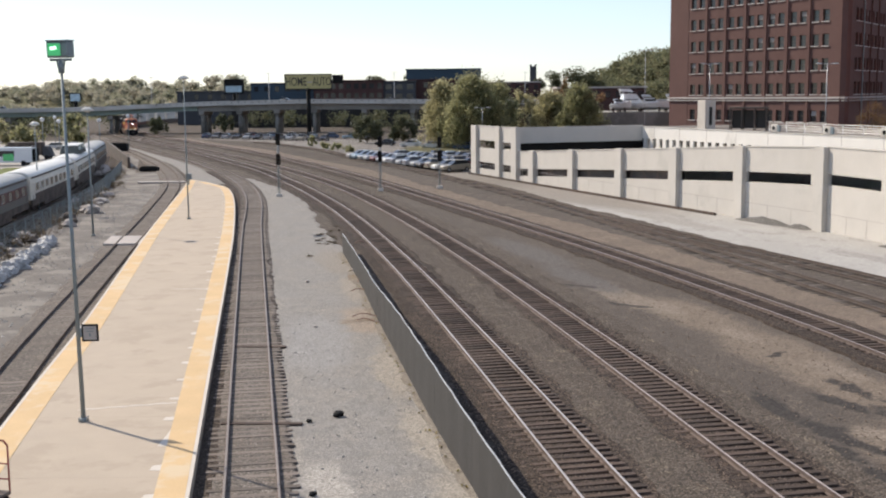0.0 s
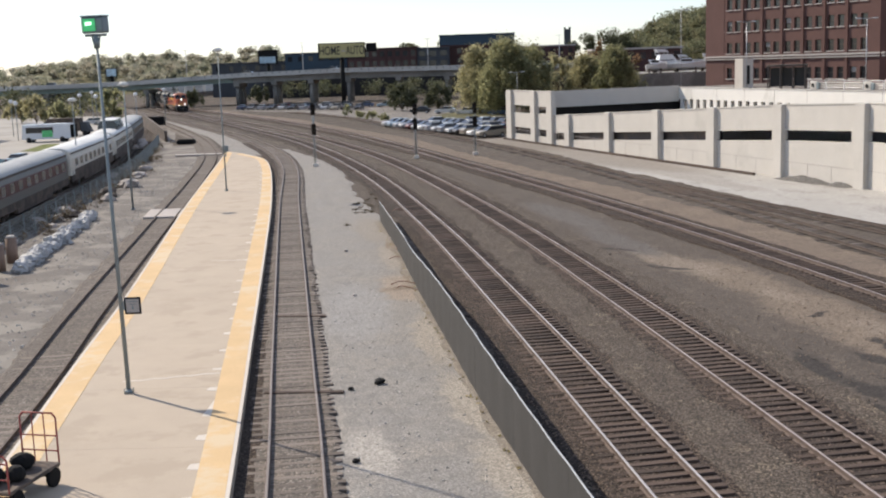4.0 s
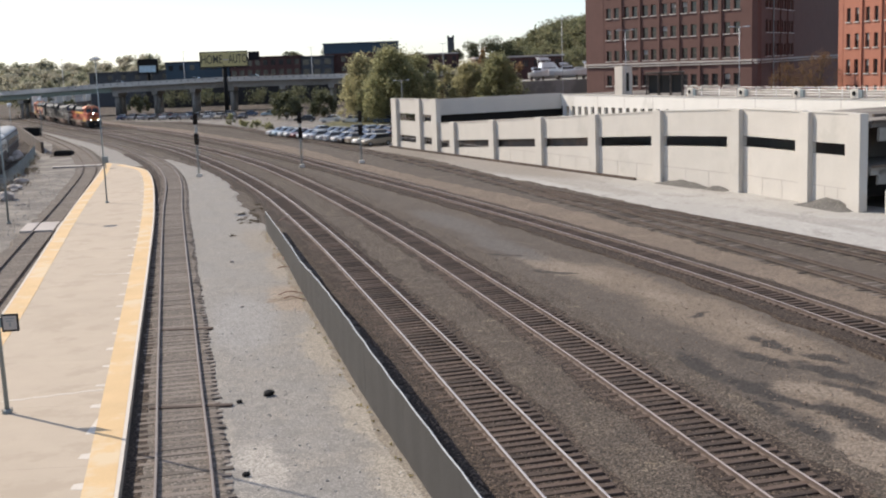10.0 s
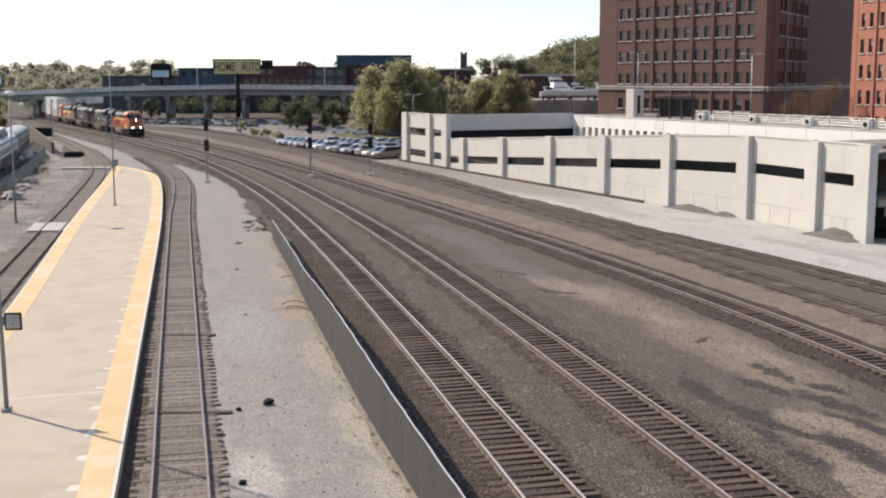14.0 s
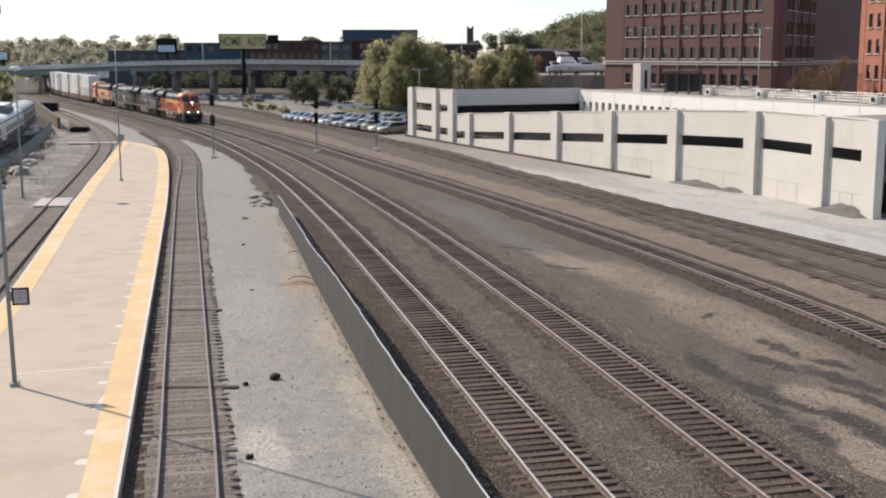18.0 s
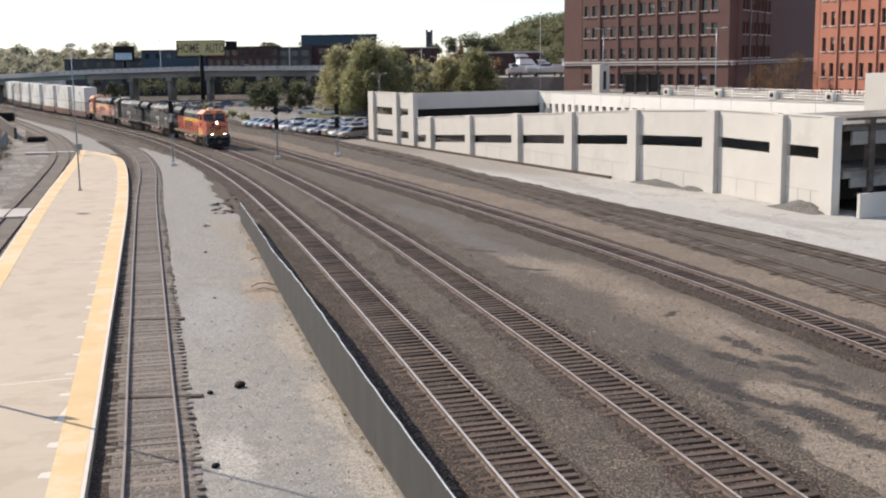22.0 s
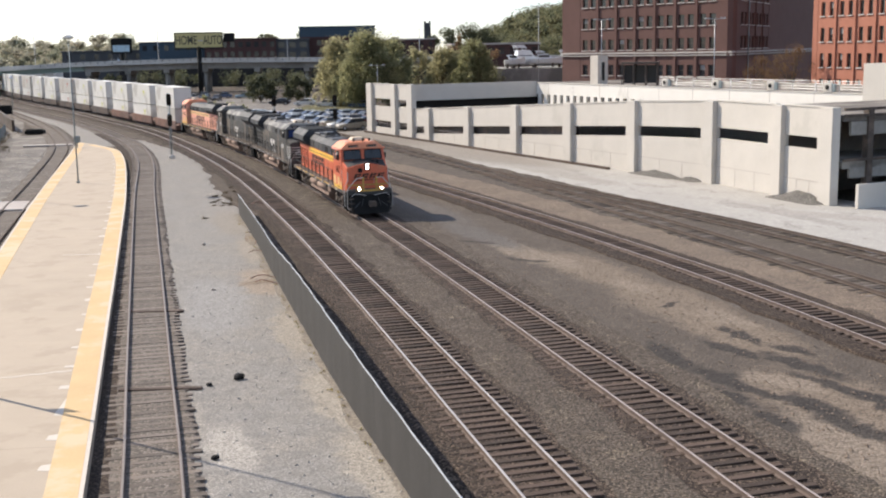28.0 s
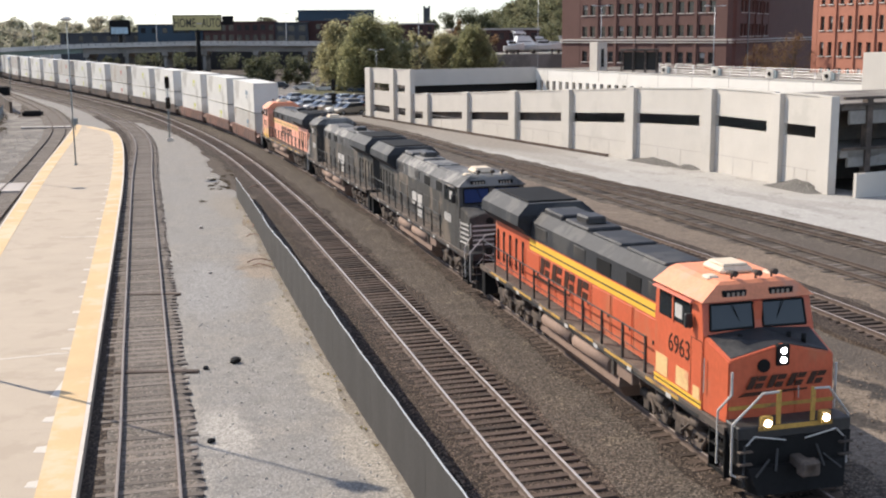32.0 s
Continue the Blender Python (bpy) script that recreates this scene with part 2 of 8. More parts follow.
M["concrete"] = material("cast_concrete", (0.55, 0.515, 0.462), 0.88, vary=0.08, scale=0.5, fine=14, bump=0.08, dirt=(0.5, 0.47, 0.42), dirt_amount=0.15)
M["platform"] = material("platform_concrete", (0.42, 0.352, 0.275), 0.9, vary=0.07, scale=0.9, fine=20, bump=0.1, dirt=(0.38, 0.315, 0.243), dirt_amount=0.4, random_amount=0.2)
M["yellow"] = material("worn_yellow_paint", (0.57, 0.4, 0.21), 0.8, vary=0.12, scale=0.7, fine=25, bump=0.1, dirt=(0.58, 0.46, 0.3), dirt_amount=0.45)
M["white_line"] = material("worn_white_paint", (0.56, 0.51, 0.445), 0.8, vary=0.1, scale=1.2, fine=20, bump=0.05)
M["wood"] = material("weathered_tie", (0.17, 0.142, 0.12), 0.92, vary=0.3, scale=2.0, fine=22, bump=0.4, random_amount=0.9, stretch=(0.5, 6, 6))
M["wood_dark"] = material("creosoted_tie", (0.076, 0.053, 0.041), 0.9, vary=0.4, scale=2.0, fine=22, bump=0.4, random_amount=0.9, stretch=(0.5, 6, 6))
M["rail"] = material("rusty_rail", (0.155, 0.12, 0.102), 0.6, 0.3, vary=0.2, scale=1.5, fine=30, bump=0.1)
M["rail_rust"] = material("dark_rusted_rail", (0.105, 0.08, 0.066), 0.8, 0.1, vary=0.3, scale=1.5, fine=30, bump=0.1)
M["wood_old"] = material("bleached_old_tie", (0.125, 0.105, 0.09), 0.95, vary=0.5, scale=2.0, fine=22, bump=0.4, random_amount=2.4, stretch=(0.5, 6, 6))
M["rail_dull"] = material("dull_rail_head", (0.22, 0.185, 0.165), 0.55, 0.3, vary=0.15, scale=0.5, fine=12, bump=0.03)
M["rail_mid"] = material("brown_worn_rail_head", (0.36, 0.31, 0.285), 0.5, 0.3, vary=0.15, scale=0.4, fine=12, bump=0.03)
M["rail_top"] = material("polished_rail_head", (0.43, 0.405, 0.395), 0.5, 0.25, vary=0.1, scale=0.3, fine=10, bump=0.02)
M["fabric"] = material("grey_black_windscreen_fabric", (0.045, 0.042, 0.039), 0.9, vary=0.2, scale=0.8, fine=30, bump=0.3)
M["steel"] = material("galvanised_steel", (0.45, 0.46, 0.47), 0.5, 0.6, vary=0.1, scale=2, fine=30, bump=0.03)
M["pole"] = material("painted_steel_pole", (0.22, 0.255, 0.265), 0.5, 0.3, vary=0.1, scale=1, fine=20, bump=0.02)
M["black"] = material("black_paint", (0.014, 0.014, 0.014), 0.8, vary=0.3, scale=2, fine=20, bump=0.05, spec=0.15)
M["brick"] = material("dark_red_brick", (0.13, 0.069, 0.058), 0.9, vary=0.14, scale=0.4, fine=5, bump=0.15, dirt=(0.12, 0.064, 0.054), dirt_amount=0.3)
M["brick_orange"] = material("orange_red_brick", (0.37, 0.152, 0.1), 0.9, vary=0.14, scale=0.4, fine=5, bump=0.15)
M["limestone"] = material("limestone_trim", (0.42, 0.38, 0.35), 0.9, vary=0.1, scale=0.6, fine=8, bump=0.1)
M["glass"] = glassy("window_glass", (0.03, 0.032, 0.034), 0.08)
# Near-black stands in for shade in garage openings and under the bridge.
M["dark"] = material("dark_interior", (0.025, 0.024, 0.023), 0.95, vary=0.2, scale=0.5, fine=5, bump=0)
M["orange"] = material("orange_enamel", (0.58, 0.125, 0.056), 0.42, vary=0.16, scale=0.9, fine=12, bump=0.03, dirt=(0.5, 0.16, 0.08), dirt_amount=0.35, stretch=(1, 1, 0.5), spec=0.5)
M["loco_black"] = material("sooty_black_enamel", (0.035, 0.034, 0.034), 0.5, vary=0.3, scale=0.8, fine=12, bump=0.03, dirt=(0.075, 0.068, 0.06), dirt_amount=0.35)
M["loco_yellow"] = material("yellow_enamel", (0.78, 0.47, 0.06), 0.5, vary=0.1, scale=0.8, fine=12, bump=0.02)
M["underframe"] = material("road_grime", (0.075, 0.06, 0.05), 0.85, vary=0.35, scale=1.5, fine=15, bump=0.2, dirt=(0.13, 0.1, 0.08), dirt_amount=0.5)
M["tank"] = material("dusty_fuel_tank", (0.24, 0.165, 0.125), 0.8, vary=0.2, scale=1.0, fine=12, bump=0.1)
M["white_box"] = material("white_container", (0.66, 0.64, 0.595), 0.55, vary=0.08, scale=0.4, fine=6, bump=0.03, dirt=(0.47, 0.445, 0.4), dirt_amount=0.42, random_amount=0.6)
M["grass_hill"] = stony("rough_hill_grass", (0.13, 0.125, 0.06), (0.08, 0.08, 0.04), 0.5, patch=(0.17, 0.14, 0.07), patch_scale=0.02)
M["pier"] = material("stained_pier_concrete", (0.27, 0.255, 0.23), 0.92, vary=0.2, scale=0.2, fine=3, bump=0.05, dirt=(0.19, 0.18, 0.16), dirt_amount=0.4)
M["well_car"] = material("oxide_red_well_car", (0.24, 0.135, 0.10), 0.75, vary=0.25, scale=0.8, fine=10, bump=0.08, dirt=(0.17, 0.11, 0.09), dirt_amount=0.4)
M["green_steel"] = material("pale_green_girder", (0.23, 0.285, 0.25), 0.6, vary=0.12, scale=0.2, fine=3, bump=0.05)
M["bridge"] = material("bridge_concrete", (0.52, 0.5, 0.46), 0.9, vary=0.12, scale=0.12, fine=2, bump=0.05, dirt=(0.42, 0.405, 0.37), dirt_amount=0.35)
M["white_concrete"] = material("white_painted_concrete", (0.76, 0.73, 0.67), 0.85, vary=0.06, scale=0.5, fine=14, bump=0.06, dirt=(0.66, 0.63, 0.57), dirt_amount=0.25)
M["mound"] = stony("grey_spoil", (0.2, 0.19, 0.175), (0.1, 0.095, 0.088), 9, patch=(0.14, 0.13, 0.12), patch_scale=0.8, spread=0.3)
M["bark"] = material("grey_brown_bark", (0.11, 0.085, 0.065), 0.95, vary=0.3, scale=2, fine=14, bump=0.5)


def leafy(name, color, second, amount=0.4, through_light=0.7):
    """Thin leaves: coloured clump by clump, letting light through."""
    m = material(name, color, 0.7, vary=0.3, scale=0.25, fine=2, bump=0, random_amount=0.8, island=True, dirt=second, dirt_amount=amount)
    n, ln = m.node_tree.nodes, m.node_tree.links.new
    b = n["Principled BSDF"]
    tr, mx = n.new("ShaderNodeBsdfTranslucent"), n.new("ShaderNodeMixShader")
    ln(b.inputs["Base Color"].links[0].from_socket, tr.inputs[0])
    mx.inputs[0].default_value = through_light
    ln(b.outputs[0], mx.inputs[1])
    ln(tr.outputs[0], mx.inputs[2])
    ln(mx.outputs[0], n["Material Output"].inputs[0])
    return m


M["leaf"] = leafy("autumn_green_leaves", (0.285, 0.285, 0.155), (0.33, 0.31, 0.17))
M["leaf_dark"] = leafy("dark_green_leaves", (0.105, 0.112, 0.062), (0.135, 0.132, 0.072), 0.4, 0.4)
# leaf_far and leaf_haze: distance haze is mixed into the leaf colours.
M["leaf_far"] = leafy("haze_toned_green_leaves", (0.27, 0.275, 0.2), (0.31, 0.3, 0.21))
M["leaf_hill"] = leafy("hillside_green_leaves", (0.16, 0.165, 0.095), (0.22, 0.205, 0.12))
M["leaf_brown"] = leafy("russet_leaves", (0.2, 0.125, 0.07), (0.24, 0.165, 0.085))
M["leaf_yellow"] = leafy("yellowing_leaves", (0.36, 0.335, 0.19), (0.3, 0.29, 0.165), 0.45)
M["leaf_haze"] = leafy("haze_toned_olive_leaves", (0.33, 0.32, 0.25), (0.38, 0.345, 0.265), 0.45)

# ---- geometry helpers ----
def part(name, bm, mat, parent=None, label=""):
    """Links a bmesh (or mesh) as one mesh object, under a thing or a part."""
    me = bm
    if isinstance(bm, bmesh.types.BMesh):
        me = bpy.data.meshes.new(name)
        bm.to_mesh(me)
        bm.free()
    if mat and not me.materials:
        for mm in (mat if isinstance(mat, (list, tuple)) else [mat]):
            me.materials.append(mm)
    ob = new(name, me)
    ob.parent = parent
    if label:
        tagged(ob, label)
    return ob


def empty(name, m=None, label="", category="", group="", kind=""):
    ob = new(name)
    ob.empty_display_size = 0.2
    if m is not None:
        ob.matrix_basis = m
    return tagged(ob, label, category, group, kind)


def box(bm, x0, x1, y0, y1, z0, z1, bevel=0.0, m=None, mat=0):
    v = [bm.verts.new(((x0, x1)[i & 1], (y0, y1)[i >> 1 & 1], (z0, z1)[i >> 2])) for i in range(8)]
    fs = [bm.faces.new([v[i] for i in q]) for q in ((0, 2, 3, 1), (4, 5, 7, 6), (0, 1, 5, 4), (2, 6, 7, 3), (0, 4, 6, 2), (1, 3, 7, 5))]
    for f in fs:
        f.material_index = mat
    if bevel:
        es = list({e for f in fs for e in f.edges})
        r = bmesh.ops.bevel(bm, geom=es, offset=bevel, segments=1, affect="EDGES")
        v = list({w for f in r["faces"] for w in f.verts} | {w for w in v if w.is_valid})
    if m is not None:
        bmesh.ops.transform(bm, matrix=m, verts=v)
    return bm


def tube(bm, a, b, r0, r1=None, n=10, caps=True):
    a, b = Vector(a), Vector(b)
    r1 = r0 if r1 is None else r1
    q = (b - a).to_track_quat("Z", "Y")
    rings = []
    for p, r in ((a, r0), (b, r1)):
        rings.append([bm.verts.new(p + q @ Vector((r * math.cos(2 * math.pi * i / n), r * math.sin(2 * math.pi * i / n), 0))) for i in range(n)])
    for i in range(n):
        f = bm.faces.new((rings[0][i], rings[0][(i + 1) % n], rings[1][(i + 1) % n], rings[1][i]))
        f.smooth = n > 6
    if caps:
        bm.faces.new(rings[0][::-1])
        bm.faces.new(rings[1])
    return bm


def prism(bm, outline, z0, z1, mat=0):
    """Upright prism over a plan outline (counter-clockwise)."""
    lo = [bm.verts.new((x, y, z0)) for x, y in outline]
    hi = [bm.verts.new((x, y, z1)) for x, y in outline]
    k = len(outline)
    for i in range(k):
        bm.faces.new((lo[i], lo[(i + 1) % k], hi[(i + 1) % k], hi[i])).material_index = mat
    bm.faces.new(hi).material_index = mat
    bm.faces.new(lo[::-1]).material_index = mat
    return bm


def sweep(bm, path, profile, closed=True):
    """Sweeps a cross-section [(sideways, up)] along rows of (x, y, z); sideways is to the right of the way."""
    rings = []
    for i, p in enumerate(path):
        a, b = path[max(i - 1, 0)], path[min(i + 1, len(path) - 1)]
        d = Vector((b[0] - a[0], b[1] - a[1], 0)).normalized()
        s = Vector((d.y, -d.x, 0))
        rings.append([bm.verts.new(Vector(p) + s * u + Vector((0, 0, w))) for u, w in profile])
    k = len(profile)
    for r0, r1 in zip(rings[:-1], rings[1:]):
        for j in range(k if closed else k - 1):
            bm.faces.new((r0[j], r0[(j + 1) % k], r1[(j + 1) % k], r1[j]))
    if closed:
        bm.faces.new(rings[0])
        bm.faces.new(rings[-1][::-1])
    bmesh.ops.recalc_face_normals(bm, faces=bm.faces)
    return bm


class Way:
    """A smooth line through plan points, followed by its length."""
    def __init__(self, pts, step=1.0):
        p = [Vector(q) for q in pts]
        p = [2 * p[0] - p[1]] + p + [2 * p[-1] - p[-2]]
        out = []
        for i in range(1, len(p) - 2):
            a, b, c, d = p[i - 1:i + 3]
            t1 = (b - a).length ** 0.5
            t2 = t1 + (c - b).length ** 0.5
            t3 = t2 + (d - c).length ** 0.5
            k = max(2, int((c - b).length / step))
            for j in range(k):
                t = t1 + (t2 - t1) * j / k
                a1, a2, a3 = a.lerp(b, t / t1), b.lerp(c, (t - t1) / (t2 - t1)), c.lerp(d, (t - t2) / (t3 - t2))
                b1, b2 = a1.lerp(a2, t / t2), a2.lerp(a3, (t - t1) / (t3 - t1))
                out.append(b1.lerp(b2, (t - t1) / (t2 - t1)))
        out.append(p[-2])
        self.p = np.array([(v.x, v.y) for v in out])
        self.s = np.concatenate([[0], np.cumsum(np.linalg.norm(np.diff(self.p, axis=0), axis=1))])
        self.length = float(self.s[-1])

    def at(self, s):
        return Vector((float(np.interp(s, self.s, self.p[:, 0])), float(np.interp(s, self.s, self.p[:, 1]))))

    def dirn(self, s):
        return (self.at(s + 0.5) - self.at(s - 0.5)).normalized()

    def side(self, s, off):
        d = self.dirn(s)
        return self.at(s) + Vector((d.y, -d.x)) * off

    def near_y(self, y):
        return float(self.s[np.abs(self.p[:, 1] - y).argmin()])

    def x_at(self, y):
        return self.at(self.near_y(y)).x


def strip(name, way, a, b, s0, s1, z, mat, jag=0.3, label="", category="ground", step=0.6, seed=1):
    """A flat sheet of ground along a way, between two offsets (numbers or functions of length), with ragged edges."""
    rng = random.Random(seed)
    fa, fb = (a if callable(a) else (lambda s: a)), (b if callable(b) else (lambda s: b))
    bm = bmesh.new()
    rows = []
    k = int((s1 - s0) / step)
    for i in range(k + 1):
        s = s0 + (s1 - s0) * i / k
        lo = fa(s) + jag * (1.1 * noise.noise((s * 0.35, seed * 7.3, 0)) + 0.7 * noise.noise((s * 1.3, seed * 7.3, 5))) + rng.uniform(-0.06, 0.06)
        hi = fb(s) + jag * (1.1 * noise.noise((s * 0.35, seed * 7.3, 9)) + 0.7 * noise.noise((s * 1.3, seed * 7.3, 14))) + rng.uniform(-0.06, 0.06)
        rows.append([bm.verts.new((*way.side(s, lo + (hi - lo) * u), z if 0 < u < 1 else -0.056)) for u in (0.0, 0.07, 0.5, 0.93, 1.0)])
    for r, q in zip(rows[:-1], rows[1:]):
        for j in range(4):
            bm.faces.new((r[j], r[j + 1], q[j + 1], q[j]))
    bmesh.ops.recalc_face_normals(bm, faces=bm.faces)
    for f in bm.faces:
        if f.normal.z < 0:
            f.normal_flip()
    return tagged(part(name, bm, mat), label, category, kind="structure")


# ---- the lines of the tracks ----
RAIL_Z = 0.20
TRACK_TRAIN = Way([(17, -20), (14.1, 0), (10.1, 26.4), (6.2, 50.6), (1.8, 75.5), (-4.4, 105), (-11.9, 134.9), (-22, 166), (-34, 197), (-47, 229),
                   (-69, 280), (-86, 322), (-102, 370), (-112, 430), (-113, 490), (-104, 560), (-80, 640), (-40, 720), (20, 790)])
TRACK_FENCE = Way([(11.8, -20), (8.9, 0), (4.85, 26.4), (1.0, 51), (-3.25, 76), (-9.2, 106), (-16.8, 136), (-26.6, 168), (-38.4, 199), (-51, 231), (-73, 282),
                   (-90, 324), (-106, 371), (-116, 430), (-117.5, 490), (-109, 562), (-85, 643), (-45, 724)])
TRACK_PLATFORM = Way([(0.0, -20), (-1.6, 5), (-4.85, 27.6), (-6.9, 40.1), (-12.75, 76), (-15.35, 92.2), (-19.9, 121), (-24.8, 142.7), (-31.0, 163), (-39.5, 187),
                      (-52, 217), (-66, 250), (-84, 290), (-103, 340)])
TRACK_STUB = Way([(-8.5, -20), (-12.08, 10), (-15.58, 37.2), (-17.8, 50.1), (-21.84, 75.5), (-27.3, 110), (-32.05, 137), (-37.0, 157.4), (-45.2, 184.4), (-57, 217), (-70, 250), (-88, 291)])
TRACK_YARD = Way([(26.0, -10), (22.6, 20), (18.45, 46.5), (15.05, 62), (10.8, 78.5), (6.7, 93), (2.05, 108.8), (-2.5, 124), (-7.1, 139.5), (-15.6, 166), (-25.9, 195), (-38.5, 227), (-61, 278), (-80, 321),
                  (-97, 370)])
TRACK_RUSTY = Way([(29.5, 10), (25.4, 38), (21.75, 58), (18.4, 75), (14.1, 96), (11.1, 110), (4.2, 137), (-3.4, 163), (-14.0, 195), (-24, 228), (-45, 275)])

TRACK_OLD = Way([(36.5, 8), (33.6, 25), (30.3, 41), (26.95, 56), (25.05, 63.3), (22.1, 73), (18.3, 84), (15.0, 94), (12.6, 103.5)])


def track(name, way, label, s0, s1, tie_s0, tie_s1, tie_mat, near, worn=True, cant=0.0, spacing=0.5, head=None, web=None, skip=0.0, sink=0.0):
    """One track: two rails of I-section on separate ties; past the near stretch the ties are one joined part."""
    rng = random.Random(name)
    top = empty(name, None, label, "railway track", kind="structure")
    prof = [(-0.075, -0.17), (0.075, -0.17), (0.075, -0.155), (0.012, -0.14), (0.012, -0.045), (0.036, -0.035), (0.036, -0.004), (0.03, 0), (-0.03, 0),
            (-0.036, -0.004), (-0.036, -0.035), (-0.012, -0.045), (-0.012, -0.14), (-0.075, -0.155)]
    for sgn in (-1, 1):
        bm = bmesh.new()
        k = int((s1 - s0) / 2)
        sweep(bm, [(*way.side(s0 + (s1 - s0) * i / k, sgn * 0.738), RAIL_Z + cant * sgn) for i in range(k + 1)], prof)
        for f in bm.faces:
            f.material_index = int(worn and f.normal.z > 0.5 and f.calc_center_median().z > RAIL_Z + cant * sgn - 0.02)
        part("rail", bm, [web or M["rail"], head or M["rail_top"]], top)
    tie = bmesh.new()
    box(tie, -1.3, 1.3, -0.115, 0.115, -0.14, 0.055, 0.012)
    tie_me = bpy.data.meshes.new("tie")
    tie.to_mesh(tie_me)
    tie.free()
    rest, faces = [], []
    s, count = tie_s0, 0
    while s < tie_s1:
        p, d = way.at(s), way.dirn(s)
        turn = math.atan2(d.y, d.x) - math.pi / 2 + rng.gauss(0, 0.012)
        m = Matrix.Translation((p.x, p.y, 0.0 + rng.uniform(-0.012, 0.012))) @ Matrix.Rotation(turn, 4, "Z") @ Matrix.Rotation(-cant / 0.75, 4, "Y") @ Matrix.Translation((rng.uniform(-0.06, 0.06), 0, 0))
        m = Matrix.Translation((0, 0, -sink)) @ m
        if rng.random() < skip:
            pass
        elif near[0] <= s <= near[1] and count < 290:
            ob = part("tie", tie_me, tie_mat, top)
            ob.matrix_basis = m
            count += 1
        else:
            base = len(rest)
            rest += [m @ Vector(((-1.3, 1.3)[i & 1], (-0.115, 0.115)[i >> 1 & 1], (-0.14, 0.055)[i >> 2])) for i in range(8)]
            faces += [[base + i for i in q] for q in ((0, 2, 3, 1), (4, 5, 7, 6), (0, 1, 5, 4), (2, 6, 7, 3), (0, 4, 6, 2), (1, 3, 7, 5))]
        s += spacing + rng.gauss(0, 0.02)
    if rest:
        me = bpy.data.meshes.new("far_ties")
        me.from_pydata([tuple(v) for v in rest], [], faces)
        tagged(part("far_ties", me, tie_mat, top), "weathered ties further along the track", kind="stuff")
    return top

# ---- ground ----
bm = bmesh.new()
g = [-2500, -900, -400, -200, -100, -50, 0, 50, 100, 200, 400, 900, 2500]
gv = [[bm.verts.new((x, y + 150, -0.05)) for x in g] for y in g]
for i in range(len(g) - 1):
    for j in range(len(g) - 1):
        bm.faces.new((gv[i][j], gv[i][j + 1], gv[i + 1][j + 1], gv[i + 1][j]))
tagged(part("ground", bm, M["ground"]), "brown trackside earth and gravel of a rail yard", "ground", kind="structure")

T = TRACK_TRAIN
PALE = Way([(36.5, 8), (33.6, 25), (30.3, 41), (26.95, 56), (25.05, 63.3), (22.1, 73), (18.9, 84), (15.6, 98), (11.6, 112), (6.6, 132), (0.5, 152), (-4.5, 166)])
strip("gravel_strip", TRACK_PLATFORM, 1.0, lambda s: float(np.interp(s, [0, 100, 150, 175], [7.0, 6.7, 4.3, 2.3])) + 0.25 * math.sin(s * 0.1), 5, 174, 0.008, M["gravel"], 0.34, "pale grey gravel between siding and fence", seed=2)
strip("gravel_wedge", TRACK_PLATFORM, lambda s: -float(np.interp(s, [165, 185, 215, 260, 300], [6.4, 5.2, 4.2, 3.2, 2.6])), -1.5, 165, 300, 0.004, M["gravel"], 0.3, "pale gravel between the siding and the stub track", seed=21)
strip("gravel_apron", TRACK_STUB, -9.0, -1.4, 0, 190, -0.012, M["asphalt"], 0.3, "worn grey asphalt beside the stub track", seed=3)
strip("sand_patch", T, lambda s: 2.0 + 0.5 * math.sin(s * 0.05) ** 2, lambda s: 10.2 + 0.4 * math.sin(s * 0.07 + 1), 20, 150, -0.035, M["sand"], 0.7, "sandy bare earth between the tracks", seed=4)
strip("bare_earth", TRACK_YARD, 4.4, 9.6, 0, 190, -0.036, M["sand"], 0.6, "bare brown earth beside the rusty track", seed=8)
strip("dry_grass", TRACK_YARD, 1.9, lambda s: 5.0 + 0.5 * math.sin(s * 0.08), 20, 330, -0.03, M["dry_grass"], 0.5, "strip of dry grass and earth beside the yard track", seed=5)
strip("pale_strip", PALE, lambda s: 1.2 + 0.3 * math.sin(s * 0.11), lambda s: 14.0 if s < 70 else max(6.5, 14.0 - (s - 70) * 0.1), 0, 155, -0.025, M["pale_strip"], 0.4, "pale crushed concrete along the parking garage", seed=6)

# ---- tracks ----
for nm, w, lo, hi, sd in (("ballast_bed", TRACK_TRAIN, -2.6, 2.5, 11), ("ballast_bed", TRACK_FENCE, -2.1, 2.5, 12), ("ballast_bed", TRACK_PLATFORM, -1.75, 1.28, 13),
                          ("ballast_bed", TRACK_STUB, -1.7, 1.6, 14), ("ballast_bed", TRACK_YARD, -2.0, 1.7, 15)):
    strip(nm, w, lo, hi, 0, min(w.length, 420), (0.044 if sd == 13 else 0.058) if sd in (13, 14) else 0.014 - 0.002 * (sd - 11), M["ballast_pale"] if sd in (13, 14) else M["ballast"], 0.2 if sd in (13, 14) else 0.5, "grey-brown stone ballast under a track", "ballast", 0.6, sd)
for w, lo, hi, sd in ((TRACK_FENCE, 1.55, 3.75, 16), (TRACK_TRAIN, 1.7, 2.9, 17)):
    strip("ballast_shoulder", w, lo, hi, 20, 260, 0.022, M["ballast_mid"], 0.32, "paler grey-tan ballast beside a main track", "ballast", 0.6, sd)
